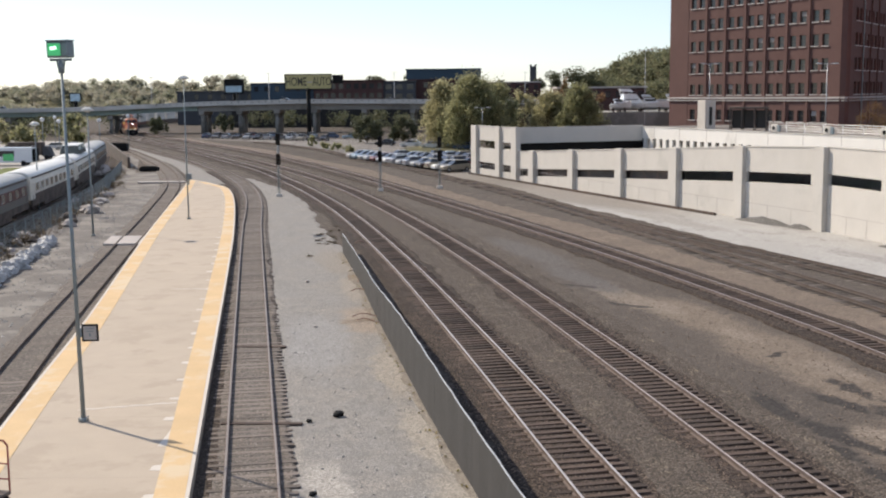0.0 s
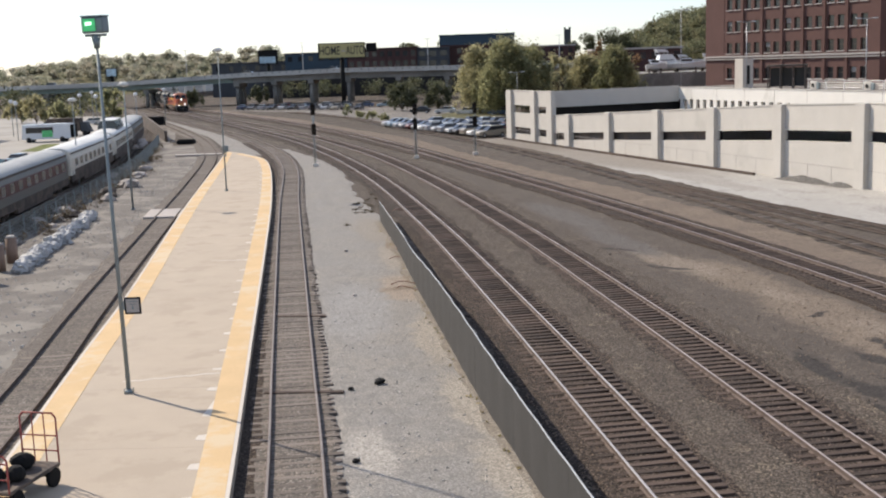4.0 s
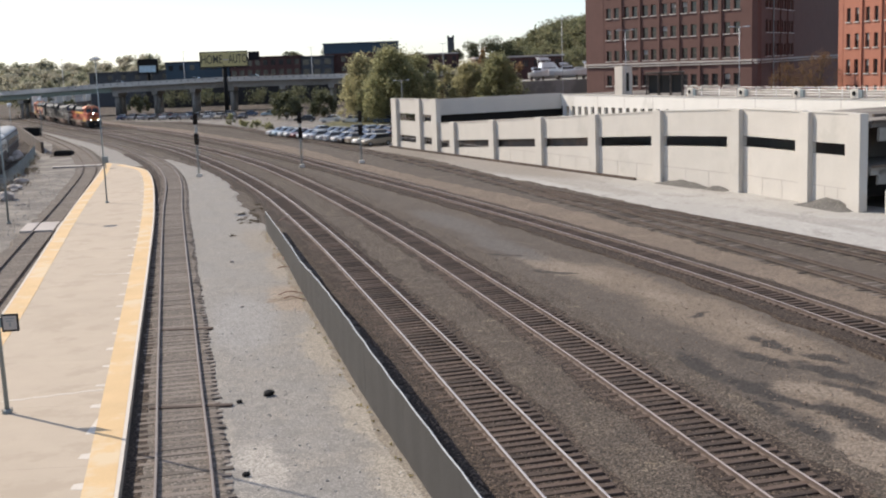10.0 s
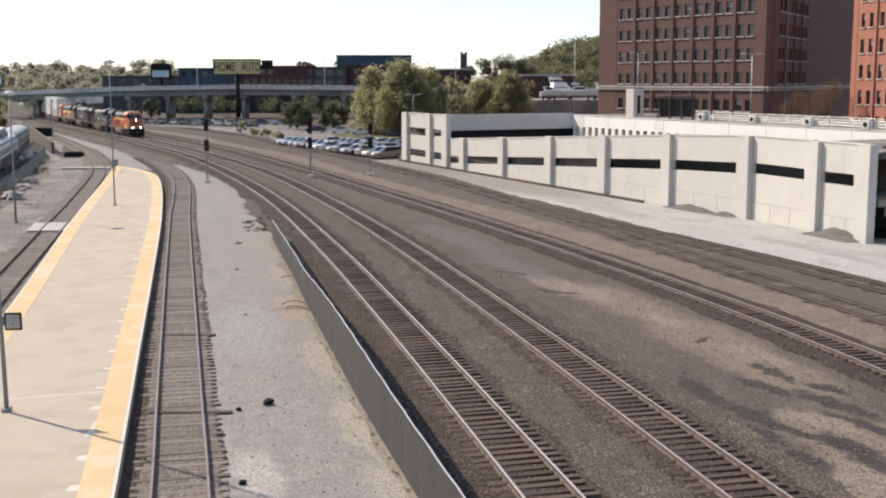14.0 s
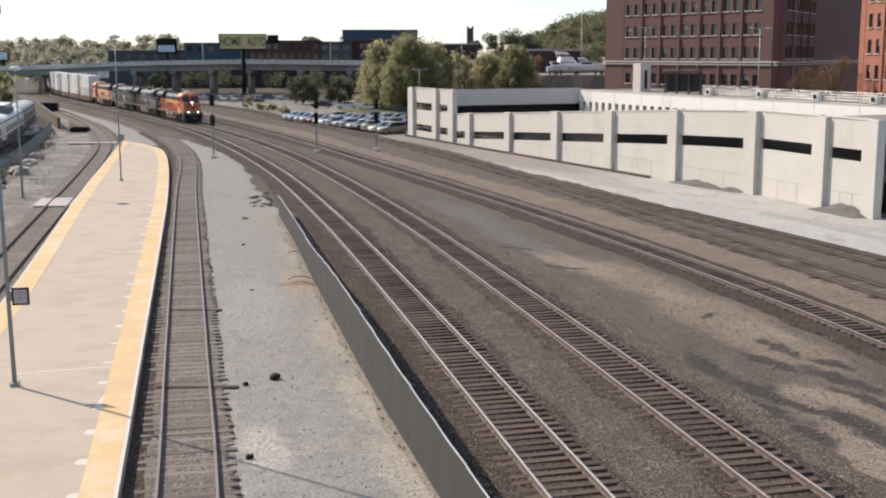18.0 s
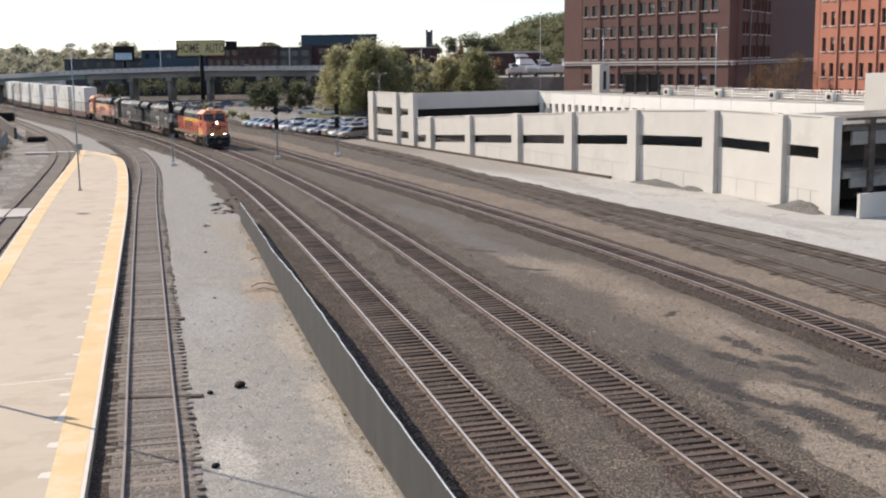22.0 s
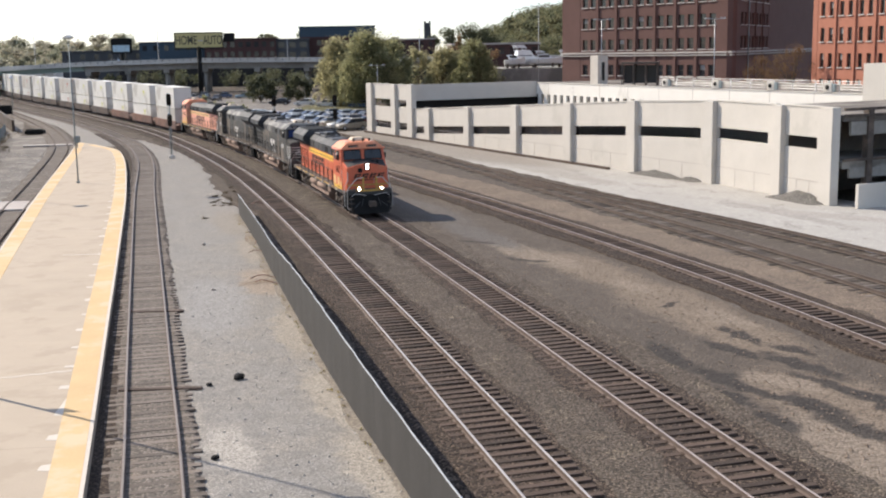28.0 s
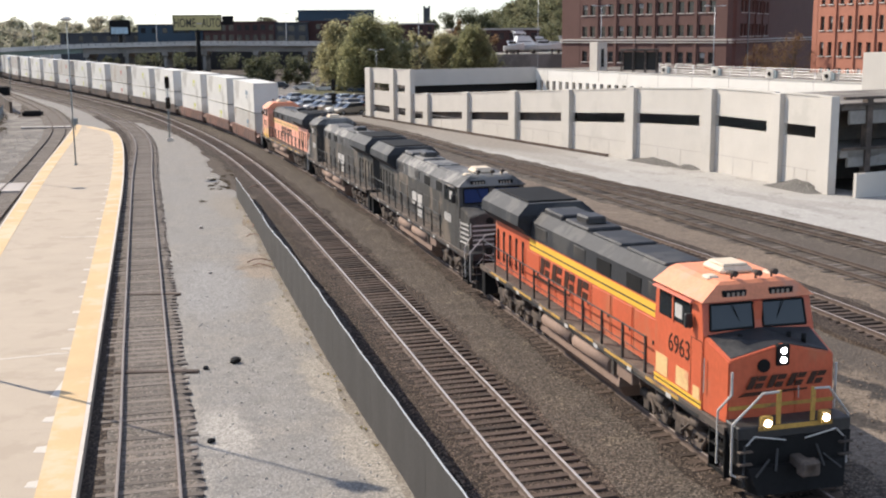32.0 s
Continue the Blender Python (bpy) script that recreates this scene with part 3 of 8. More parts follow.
for lo, hi, sd in ((-1.95, -1.0, 19), (1.0, 1.75, 21)):
    strip("ballast_shoulder", TRACK_YARD, lo, hi, 20, 260, 0.066, M["ballast"], 0.22, "dark ballast covering the tie ends of the yard track", "ballast", 0.6, sd)
# Dark ballast laid over the pale bed to paint the shadow beside the platform.
strip("platform_shade_strip", TRACK_PLATFORM, -2.1, -0.95, 5, 190, 0.047, M["ballast"], 0.12, "dark ballast strip standing in for the shadow along the platform edge", "ballast", 0.6, 18)
track("train_track", TRACK_TRAIN, "main track on dark wooden ties, curving away", 0, 560, 20, 420, M["wood_dark"], (36, 190), cant=0.02, head=M["rail_mid"])
track("fence_track", TRACK_FENCE, "main track with bright worn rails beside the fence", 0, 560, 20, 420, M["wood_dark"], (36, 190), cant=0.02)
track("platform_track", TRACK_PLATFORM, "siding with grey ties along the platform", 0, TRACK_PLATFORM.length - 5, 10, 330, M["wood"], (30, 180), spacing=0.56, head=M["rail_dull"], web=M["rail_rust"])
track("stub_track", TRACK_STUB, "stub track with rusty rails behind the platform", 0, TRACK_STUB.length - 5, 30, 280, M["wood"], (30, 180), worn=False, spacing=0.56, web=M["rail_rust"])
track("yard_track", TRACK_YARD, "yard track on dark wooden ties", 0, TRACK_YARD.length - 5, 30, 380, M["wood_dark"], (50, 195), head=M["rail_mid"])
track("rusty_track", TRACK_RUSTY, "disused rusty track half sunk in earth", 0, TRACK_RUSTY.length - 5, 10, 280, M["wood_old"], (30, 180), worn=False, spacing=0.6, web=M["rail_rust"], skip=0.3, sink=0.06)

track("old_track", TRACK_OLD, "abandoned track half buried beside the pale strip", 0, TRACK_OLD.length - 2, 20, 120, M["wood_old"], (40, 110), worn=False, spacing=0.75, web=M["rail_rust"], skip=0.45, sink=0.075)

# ---- platform ----
PLAT_L = Way([(-6.8, -12), (-10.0, 10), (-13.9, 34), (-15.25, 42.6), (-16.4, 50.4), (-22.95, 89.2), (-30.1, 134.3), (-32.1, 145.5)])
PLAT_R = Way([(0.1, -12), (-3.4, 8), (-7.2, 32.3), (-9.0, 43.7), (-12.2, 64.1), (-16.8, 92.6), (-22.2, 122.1), (-26.0, 138)])
PLAT_Z = 0.40

# ---- the freight train ----
M["loco_glass"] = glassy("dark_cab_glass", (0.02, 0.024, 0.027), 0.12, 0.5)
M["loco_glass_blue"] = glassy("blue_tinted_cab_glass", (0.02, 0.035, 0.11), 0.25, 0.12)
M["lamp_on"] = glowing("lit_headlamp", (1.0, 0.97, 0.9), 14.0)
M["rubber_hose"] = material("grey_rubber_hose", (0.05, 0.05, 0.05), 0.7, vary=0.2, bump=0)
M["aircon"] = material("cream_roof_unit", (0.6, 0.5, 0.38), 0.7, vary=0.15, scale=2, fine=12, bump=0.05)
M["tan_mark"] = material("dull_tan_figure", (0.3, 0.25, 0.2), 0.7, vary=0.1, bump=0)
M["faded_panel"] = material("bleached_yellow_enamel", (0.72, 0.48, 0.22), 0.6, vary=0.2, scale=2, fine=14, bump=0.02, dirt=(0.66, 0.34, 0.18), dirt_amount=0.3)
M["hand_rail"] = material("dark_hand_rail", (0.035, 0.034, 0.033), 0.5, vary=0.2, scale=3, fine=20, bump=0)
M["bare_rail"] = material("pale_hand_rail", (0.52, 0.50, 0.47), 0.5, 0.2, vary=0.15, scale=3, fine=20, bump=0)
M["decal_dark"] = material("dark_brown_lettering", (0.05, 0.022, 0.014), 0.5, vary=0.1, scale=2, fine=10, bump=0)
M["decal_white"] = material("dull_white_lettering", (0.5, 0.48, 0.45), 0.6, vary=0.2, scale=3, fine=12, bump=0)
M["loco_roof"] = material("dusty_dark_roof", (0.024, 0.025, 0.028), 0.62, vary=0.4, scale=1.1, fine=8, bump=0.04, dirt=(0.058, 0.056, 0.054), dirt_amount=0.4)
M["loco_grey"] = material("faded_black_enamel", (0.052, 0.049, 0.045), 0.6, vary=0.4, scale=0.8, fine=9, bump=0.05, dirt=(0.16, 0.13, 0.1), dirt_amount=0.45, stretch=(1, 1, 0.6))


M["dusty_roof"] = material("dusty_grey_roof", (0.07, 0.07, 0.071), 0.66, vary=0.5, scale=1.3, fine=8, bump=0.05, dirt=(0.2, 0.193, 0.18), dirt_amount=0.45)
M["faded_orange"] = material("faded_salmon_enamel", (0.82, 0.4, 0.29), 0.6, vary=0.15, scale=0.6, fine=9, bump=0.03, dirt=(0.58, 0.3, 0.2), dirt_amount=0.35)
# Paler than the hull orange: sun on the cab roof is in the colour.
M["cab_roof_lit"] = material("sunlit_orange_enamel", (0.72, 0.265, 0.14), 0.6, vary=0.15, scale=1.5, fine=12, bump=0.03, dirt=(0.6, 0.28, 0.18), dirt_amount=0.4)
M["faded_yellow"] = material("dirty_yellow_enamel", (0.5, 0.3, 0.07), 0.7, vary=0.25, scale=1.2, fine=10, bump=0.03, dirt=(0.25, 0.15, 0.07), dirt_amount=0.4)


def wedge(bm, pts_lo, pts_hi, z0, z1, mat=0):
    """A block between a lower and an upper plan rectangle (x0, x1, half width)."""
    def ring(p, z):
        x0, x1, h = p[0], p[1], p[2]
        g2 = p[3] if len(p) > 3 else h
        return [bm.verts.new(c) for c in ((x0, -h, z), (x1, -g2, z), (x1, g2, z), (x0, h, z))]
    a, b = ring(pts_lo, z0), ring(pts_hi, z1)
    for i in range(4):
        bm.faces.new((a[i], a[(i + 1) % 4], b[(i + 1) % 4], b[i])).material_index = mat
    bm.faces.new(b).material_index = mat
    bm.faces.new(a[::-1]).material_index = mat
    return bm


def soft(bm, width=0.04, angle=35):
    """Rounds the sharp edges of a small mesh."""
    es = [e for e in bm.edges if len(e.link_faces) == 2 and e.calc_face_angle(0) > radians(angle)]
    bmesh.ops.bevel(bm, geom=es, offset=width, segments=2, affect="EDGES", clamp_overlap=True)
    return bm


WHEEL = bmesh.new()
tube(WHEEL, (0, -0.07, 0), (0, 0.07, 0), 0.53, n=24)
tube(WHEEL, (0, 0.07, 0), (0, 0.10, 0), 0.56, n=24)
tube(WHEEL, (0, -0.16, 0), (0, -0.07, 0), 0.15, n=12)
WHEEL_ME = bpy.data.meshes.new("wheel")
WHEEL.to_mesh(WHEEL_ME)
WHEEL.free()


def truck(parent, x, axles, wheel_r, half):
    """A bogie: two cast side frames with springs and boxes, a bolster, and wheels on their axles."""
    bm = bmesh.new()
    box(bm, -0.35, 0.35, -half - 0.1, half + 0.1, 0.45, 0.8, 0.03)
    t = part("truck", bm, M["underframe"], parent, "grimy steel bogie")
    t.matrix_basis = Matrix.Translation((x, 0, 0))
    span = (max(axles) - min(axles)) / 2
    for sgn in (-1, 1):
        bm = bmesh.new()
        y0, y1 = sorted((sgn * (half + 0.12), sgn * (half + 0.3)))
        box(bm, -span - 0.45, span + 0.45, y0, y1, 0.62, 0.86, 0.03)
        for a in axles:
            box(bm, a - 0.2, a + 0.2, y0, y1 + 0.0, 0.34, 0.72, 0.03)
        for a, b in zip(axles[:-1], axles[1:]):
            c = (a + b) / 2
            box(bm, c - 0.3, c + 0.3, y0 + 0.02, y1 - 0.02, 0.3, 0.5, 0.03)
            for k in (-0.16, 0.16):
                tube(bm, (c + k, (y0 + y1) / 2, 0.5), (c + k, (y0 + y1) / 2, 0.64), 0.09, n=8)
            yo = y1 if sgn > 0 else y0
            tube(bm, (c + 0.35, yo, 0.42), (c + 0.62, yo, 0.72), 0.05, n=6)
            tube(bm, (c - 0.62, yo, 0.75), (c - 0.2, yo + sgn * 0.1, 0.5), 0.045, n=6)
            tube(bm, (c - 0.5, yo + sgn * 0.08, 0.95), (c + 0.5, yo + sgn * 0.08, 0.95), 0.05, n=6)
        part("side_frame", bm, M["underframe"], t)
        for a in axles:
            w = part("wheel", WHEEL_ME, M["underframe"], t)
            w.matrix_basis = Matrix.Translation((a, sgn * 0.753, wheel_r)) @ Matrix.Rotation(0 if sgn < 0 else math.pi, 4, "Z") @ Matrix.Diagonal((wheel_r / 0.56, 1, wheel_r / 0.56, 1))
    return t


def bars(name, parent, where, shapes, mat, label=""):
    """Raised flat shapes in the plane of a panel: outlines in (along, up), thin blocks."""
    bm = bmesh.new()
    for s in shapes:
        lo = [bm.verts.new((x, 0, z)) for x, z in s]
        hi = [bm.verts.new((x, -0.012, z)) for x, z in s]
        k = len(s)
        bm.faces.new(hi)
        bm.faces.new(lo[::-1])
        for i in range(k):
            bm.faces.new((lo[i], lo[(i + 1) % k], hi[(i + 1) % k], hi[i]))
    bmesh.ops.recalc_face_normals(bm, faces=bm.faces)
    ob = part(name, bm, mat, parent, label)
    ob.matrix_basis = where
    return ob


def letters(name, text, size, parent, where, mat, depth=0.008, label="", squeeze=1.0, bold=0.0):
    cu = bpy.data.curves.new(name, "FONT")
    cu.offset = bold
    cu.body, cu.size, cu.extrude, cu.align_x, cu.align_y = text, size, depth, "CENTER", "CENTER"
    tmp = new(name + "_text", cu)
    me = bpy.data.meshes.new_from_object(tmp.evaluated_get(bpy.context.evaluated_depsgraph_get()))
    bpy.data.objects.remove(tmp)
    me.transform(Matrix.Diagonal((squeeze, 1, 1, 1)))
    me.materials.clear()
    ob = part(name, me, mat, parent, label)
    ob.matrix_basis = where
    return ob


def slanted(x0, w, h, lean=0.25, z0=0.0):
    return [(x0 + lean * z0, z0), (x0 + w + lean * z0, z0), (x0 + w + lean * (z0 + h), z0 + h), (x0 + lean * (z0 + h), z0 + h)]


def logo_marks(name, parent, where, h, w, gap, mat, n=4, lean=0.22):
    """A row of slanting blocks, a tall bar beside a wider one: an abstract mark."""
    for i in range(n):
        x = i * gap
        bars(name, parent, where, [slanted(x, w * 0.36, h, lean)], mat)
        bars(name, parent, where, [slanted(x + w * 0.46, w * 0.42, h * 0.42, lean, 0.0)], mat)
        bars(name, parent, where, [slanted(x + w * 0.42, w * 0.46, h * 0.4, lean, h * 0.6)], mat)


def locomotive(label, style):
    """A six-axle diesel with a wide cab; it stands on z = 0 and drives towards local +x."""
    orange = style.startswith("orange")
    hull = (M["orange"] if style == "orange" else M["faded_orange"]) if orange else M["loco_grey"]
    roof = M["loco_roof"] if orange else M["dusty_roof"]
    L = empty("locomotive", None, label, "locomotive", "locomotives of the freight train")
    # underframe and walkway
    bm = bmesh.new()
    box(bm, -10.5, 9.9, -1.5, 1.5, 1.50, 1.60, 0.02)
    box(bm, -10.3, 9.8, -0.9, 0.9, 1.0, 1.5, 0.03)
    part("underframe", bm, M["underframe"], L)
    for sgn in (-1, 1):
        bm = bmesh.new()
        box(bm, -10.5, 9.9, *sorted((sgn * 1.502, sgn * 1.545)), 1.40, 1.60, 0.01)
        part("side_sill", bm, M["underframe"], L)
        bm = bmesh.new()
        box(bm, -9.4, 8.6, *sorted((sgn * 1.546, sgn * 1.56)), 1.40, 1.49)
        part("sill_band", bm, M["loco_black"], L)
        for i in range(7):
            bm = bmesh.new()
            box(bm, -8.2 + 2.5 * i, -7.9 + 2.5 * i, *sorted((sgn * 1.561, sgn * 1.568)), 1.42, 1.54)
            part("reflector", bm, M["decal_white"], L)
    # engine hood
    bm = bmesh.new()
    box(bm, -10.1, 5.92, -0.98, 0.98, 1.60, 3.42)
    soft(bm, 0.02)
    part("hood", bm, hull, L)
    bm = bmesh.new()
    wedge(bm, (-5.8, 5.92, 1.0), (-5.8, 5.92, 0.98), 3.42, 4.0)
    wedge(bm, (-5.8, 5.92, 0.98), (-5.7, 5.85, 0.62), 4.0, 4.34)
    part("hood_roof", bm, roof, L, "dusty black hood roof")
    if orange:
        for sgn in (-1, 1):
            for z0, z1, mm in ((3.17, 3.36, "loco_yellow"), (3.12, 3.17, "loco_black"), (2.98, 3.12, "loco_yellow")):
                bm = bmesh.new()
                box(bm, -5.9, 5.9, *sorted((sgn * 0.981, sgn * 0.99)), z0, z1)
                part("stripe", bm, M[mm if style == "orange" or mm == "loco_black" else "faded_panel"], L)
    for i, (x0, x1, h) in enumerate(((-5.4, -3.6, 4.52), (-3.3, -1.2, 4.46), (-0.8, 1.5, 4.42), (1.9, 4.6, 4.42))):
        bm = bmesh.new()
        box(bm, x0, x1, -0.6, 0.6, 4.2, h, 0.05)
        part("roof_hatch", bm, roof, L)
    bm = bmesh.new()
    box(bm, -2.9, -1.9, -0.35, 0.35, 4.42, 4.7, 0.06)
    part("exhaust", bm, M["loco_black"], L)
    for sgn in (-1, 1):
        for x0, x1, z0, z1 in ((0.6, 1.7, 3.45, 3.88), (2.9, 3.9, 3.45, 3.88)):
            bm = bmesh.new()
            box(bm, x0, x1, *sorted((sgn * 0.97, sgn * 1.012)), z0, z1)
            part("intake_grille", bm, M["black"], L)
        for i in range(9):
            bm = bmesh.new()
            x = -9.5 + 1.62 * i
            box(bm, x, x + 1.45, *sorted((sgn * 0.978, sgn * 1.0)), 1.72, 2.92, 0.008)
            part("hood_door", bm, hull, L)
        for i in range(9):
            bm = bmesh.new()
            x = -9.52 + 1.62 * i
            box(bm, x - 0.05, x - 0.025, *sorted((sgn * 0.979, sgn * 0.984)), 1.65, 2.95)
            part("door_seam", bm, M["decal_dark"], L)
            bm = bmesh.new()
            box(bm, x + 1.3, x + 1.38, *sorted((sgn * 0.998, sgn * 1.02)), 2.2, 2.32)
            part("latch", bm, M["hand_rail"], L)
        for x0, x1 in ((-5.2, -4.0), (-1.4, -0.4), (4.4, 5.4)):
            bm = bmesh.new()
            box(bm, x0, x1, *sorted((sgn * 0.97, sgn * 1.008)), 3.5, 3.92, 0.01)
            part("hatch_door", bm, M["loco_black"], L)
        for i in range(5):
            bm = bmesh.new()
            x = -9.85 + 0.78 * i
            box(bm, x, x + 0.16, *sorted((sgn * 0.98, sgn * 1.02)), 1.9, 3.1)
            part("louvre", bm, M["black"], L)
    # radiator wings
    bm = bmesh.new()
    wedge(bm, (-10.25, -5.7, 1.0), (-10.35, -5.75, 1.5), 3.42, 3.86)
    wedge(bm, (-10.35, -5.75, 1.5), (-10.35, -5.75, 1.46), 3.86, 4.22)
    wedge(bm, (-10.35, -5.75, 1.46), (-10.2, -5.9, 1.02), 4.22, 4.62)
    part("radiator_housing", bm, M["loco_roof"], L, "flared dark radiator housing")
    bm = bmesh.new()
    box(bm, -9.9, -6.2, -0.95, 0.95, 4.55, 4.68, 0.03)
    part("radiator_grille", bm, M["black"], L)
    # cab
    bm = bmesh.new()
    wedge(bm, (5.9, 8.62, 1.48), (5.9, 8.62, 1.48), 1.60, 3.45)
    wedge(bm, (5.9, 8.62, 1.48), (5.9, 8.42, 1.44), 3.45, 4.28)
    part("cab", soft(bm, 0.03), hull, L)
    bm = bmesh.new()
    wedge(bm, (5.75, 8.56, 1.5), (5.85, 8.4, 1.05), 4.26, 4.62)
    wedge(bm, (5.85, 8.4, 1.05), (5.9, 8.3, 0.9), 4.62, 4.69)
    part("cab_roof", soft(bm, 0.02), M["cab_roof_lit"] if orange else M["dusty_roof"], L, "sunlit cab roof with sloping edges")
    bm = bmesh.new()
    box(bm, 6.5, 7.6, -0.5, 0.4, 4.64, 4.86, 0.09)
    box(bm, 6.62, 7.48, -0.4, 0.3, 4.84, 4.92, 0.04)
    part("air_conditioner", bm, M["aircon"], L, "cream rounded roof air conditioner")
    for y in (-0.85, 0.8):
        bm = bmesh.new()
        box(bm, 7.5, 7.9, y - 0.16, y + 0.16, 4.6, 4.74, 0.05)
        part("antenna_box", bm, M["aircon"], L)
    for y, x in ((-0.5, 8.1), (0.55, 8.15), (0.1, 8.2)):
        bm = bmesh.new()
        tube(bm, (x, y, 4.66), (x, y, 4.85), 0.03, n=6)
        tube(bm, (x - 0.12, y, 4.85), (x + 0.2, y, 4.85), 0.05, 0.08, n=8)
        part("air_horn", bm, M["underframe"], L)
    for sgn in (-1, 1):
        q = [(8.52, 0.13, 3.58), (8.52, 1.28, 3.56), (8.38, 1.24, 4.17), (8.38, 0.13, 4.17)]
        bm = bmesh.new()
        vs = [bm.verts.new((x - 0.02, sgn * y, z)) for x, y, z in q]
        ws = [bm.verts.new((x + 0.085, sgn * y, z)) for x, y, z in q]
        bm.faces.new(ws)
        for i in range(4):
            bm.faces.new((vs[i], vs[(i + 1) % 4], ws[(i + 1) % 4], ws[i]))
        bmesh.ops.recalc_face_normals(bm, faces=bm.faces)
        wsn = part("windscreen", bm, M["loco_glass"] if orange else M["loco_glass_blue"], L, "" if orange else "blue-tinted windscreen")
        bm = bmesh.new()
        for i in range(4):
            p, r = q[i], q[(i + 1) % 4]
            tube(bm, (p[0] + 0.08, sgn * p[1], p[2]), (r[0] + 0.08, sgn * r[1], r[2]), 0.032, n=6)
        part("rubber_seal", bm, M["black"], wsn)
        bm = bmesh.new()
        tube(bm, (8.52, sgn * 0.7, 4.2), (8.56, sgn * 0.5, 3.75), 0.012, n=5)
        part("wiper", bm, M["black"], wsn)
        bm = bmesh.new()
        box(bm, 6.15, 7.95, *sorted((sgn * 1.42, sgn * 1.492)), 3.46, 4.14, 0.02)
        sw = part("side_window", bm, M["loco_glass"], L)
        bm = bmesh.new()
        box(bm, 6.95, 7.03, *sorted((sgn * 1.48, sgn * 1.51)), 3.43, 4.16)
        part("window_post", bm, hull, sw)
        bm = bmesh.new()
        box(bm, 7.1, 7.5, *sorted((sgn * 1.493, sgn * 1.5)), 3.6, 3.95)
        part("seat_back", bm, M["decal_white"], sw)
        bm = bmesh.new()
        box(bm, 8.0, 8.12, *sorted((sgn * 1.5, sgn * 1.7)), 3.55, 3.9, 0.02)
        part("mirror", bm, M["loco_black"], L)
        bm = bmesh.new()
        wedge(bm, (6.0, 8.2, 0.06), (6.05, 8.15, 0.03), 4.18, 4.24)
        sv = part("sun_visor", bm, hull, L)
        sv.matrix_basis = Matrix.Translation((0, sgn * 1.56, 0))
        bm = bmesh.new()
        box(bm, 8.36, 8.52, *sorted((sgn * 0.3, sgn * 0.95)), 4.3, 4.5, 0.02)
        nb = part("number_board", bm, M["black"], L)
        for k in range(4):
            y = sgn * (0.4 + 0.13 * k)
            bm = bmesh.new()
            box(bm, 8.52, 8.528, y - 0.035, y + 0.035, 4.35, 4.45)
            part("number_mark", bm, M["tan_mark"], nb)
        # door lines and grab irons of the cab side
        bm = bmesh.new()
        for x0, x1, z0, z1 in ((8.0, 8.016, 1.75, 3.3), (8.58, 8.596, 1.75, 3.3), (8.0, 8.596, 3.29, 3.305)):
            box(bm, x0, x1, *sorted((sgn * 1.476, sgn * 1.486)), z0, z1)
        part("door_seam", bm, M["decal_dark"], L)
        bm = bmesh.new()
        tube(bm, (8.75, sgn * 1.5, 2.1), (8.75, sgn * 1.5, 2.95), 0.015, n=5)
        part("grab_iron", bm, M["bare_rail"], L)
    bm = bmesh.new()
    box(bm, 8.4, 8.55, -0.12, 0.12, 3.55, 4.2, 0.02)
    part("window_divider", bm, hull, L)
    # nose
    bm = bmesh.new()
    lo = [bm.verts.new(c) for c in ((8.62, -1.46, 1.6), (9.75, -1.38, 1.6), (9.75, 1.38, 1.6), (8.62, 1.46, 1.6))]
    hi = [bm.verts.new(c) for c in ((8.62, -1.46, 3.45), (9.70, -1.36, 3.1), (9.72, 0, 3.42), (9.70, 1.36, 3.1), (8.62, 1.46, 3.45), (8.62, 0, 3.55))]
    for q in ((lo[0], lo[1], hi[1], hi[0]), (lo[1], lo[2], hi[3], hi[2], hi[1]), (lo[2], lo[3], hi[4], hi[3]), (hi[0], hi[1], hi[2], hi[5]), (hi[5], hi[2], hi[3], hi[4]), (lo[3], lo[0], hi[0], hi[5], hi[4])):
        bm.faces.new(q)
    bm.faces.new(lo[::-1])
    bmesh.ops.recalc_face_normals(bm, faces=bm.faces)
    part("nose", soft(bm, 0.03, 25), hull, L)
    bm = bmesh.new()
    vs = [bm.verts.new(c) for c in ((8.63, -1.36, 3.475), (9.62, -1.27, 3.165), (9.65, 0, 3.45), (8.63, 0, 3.57), (9.62, 1.27, 3.165), (8.63, 1.36, 3.475))]
    bm.faces.new((vs[0], vs[1], vs[2], vs[3]))
    bm.faces.new((vs[3], vs[2], vs[4], vs[5]))
    r = bmesh.ops.extrude_face_region(bm, geom=bm.faces[:])
    bmesh.ops.translate(bm, verts=[v for v in r["geom"] if isinstance(v, bmesh.types.BMVert)], vec=(0, 0, -0.05))
    bmesh.ops.recalc_face_normals(bm, faces=bm.faces)
    ag = part("anti_glare_panel", bm, M["loco_roof"], L, "matt black anti-glare panel on the nose")
    for x, y in ((8.95, -0.7), (9.05, 0.55), (9.3, 0.8)):
        bm = bmesh.new()
        tube(bm, (x, y, 3.3), (x, y, 3.52), 0.06, n=8)
        part("lifting_eye", bm, M["black"], ag)
    bm = bmesh.new()
    box(bm, 9.6, 9.78, -0.17, 0.17, 2.92, 3.42, 0.03)
    hl = part("headlight_housing", bm, M["black"], L)
    for z in (3.06, 3.29):
        bm = bmesh.new()
        tube(bm, (9.77, 0, z), (9.80, 0, z), 0.075, n=12)
        part("headlight", bm, M["lamp_on"] if style == "orange" else M["loco_glass"], hl)
    bm = bmesh.new()
    tube(bm, (9.71, -0.48, 2.95), (9.76, -0.48, 2.95), 0.16, n=12)
    part("nose_vent", bm, M["black"], L)
    bm = bmesh.new()
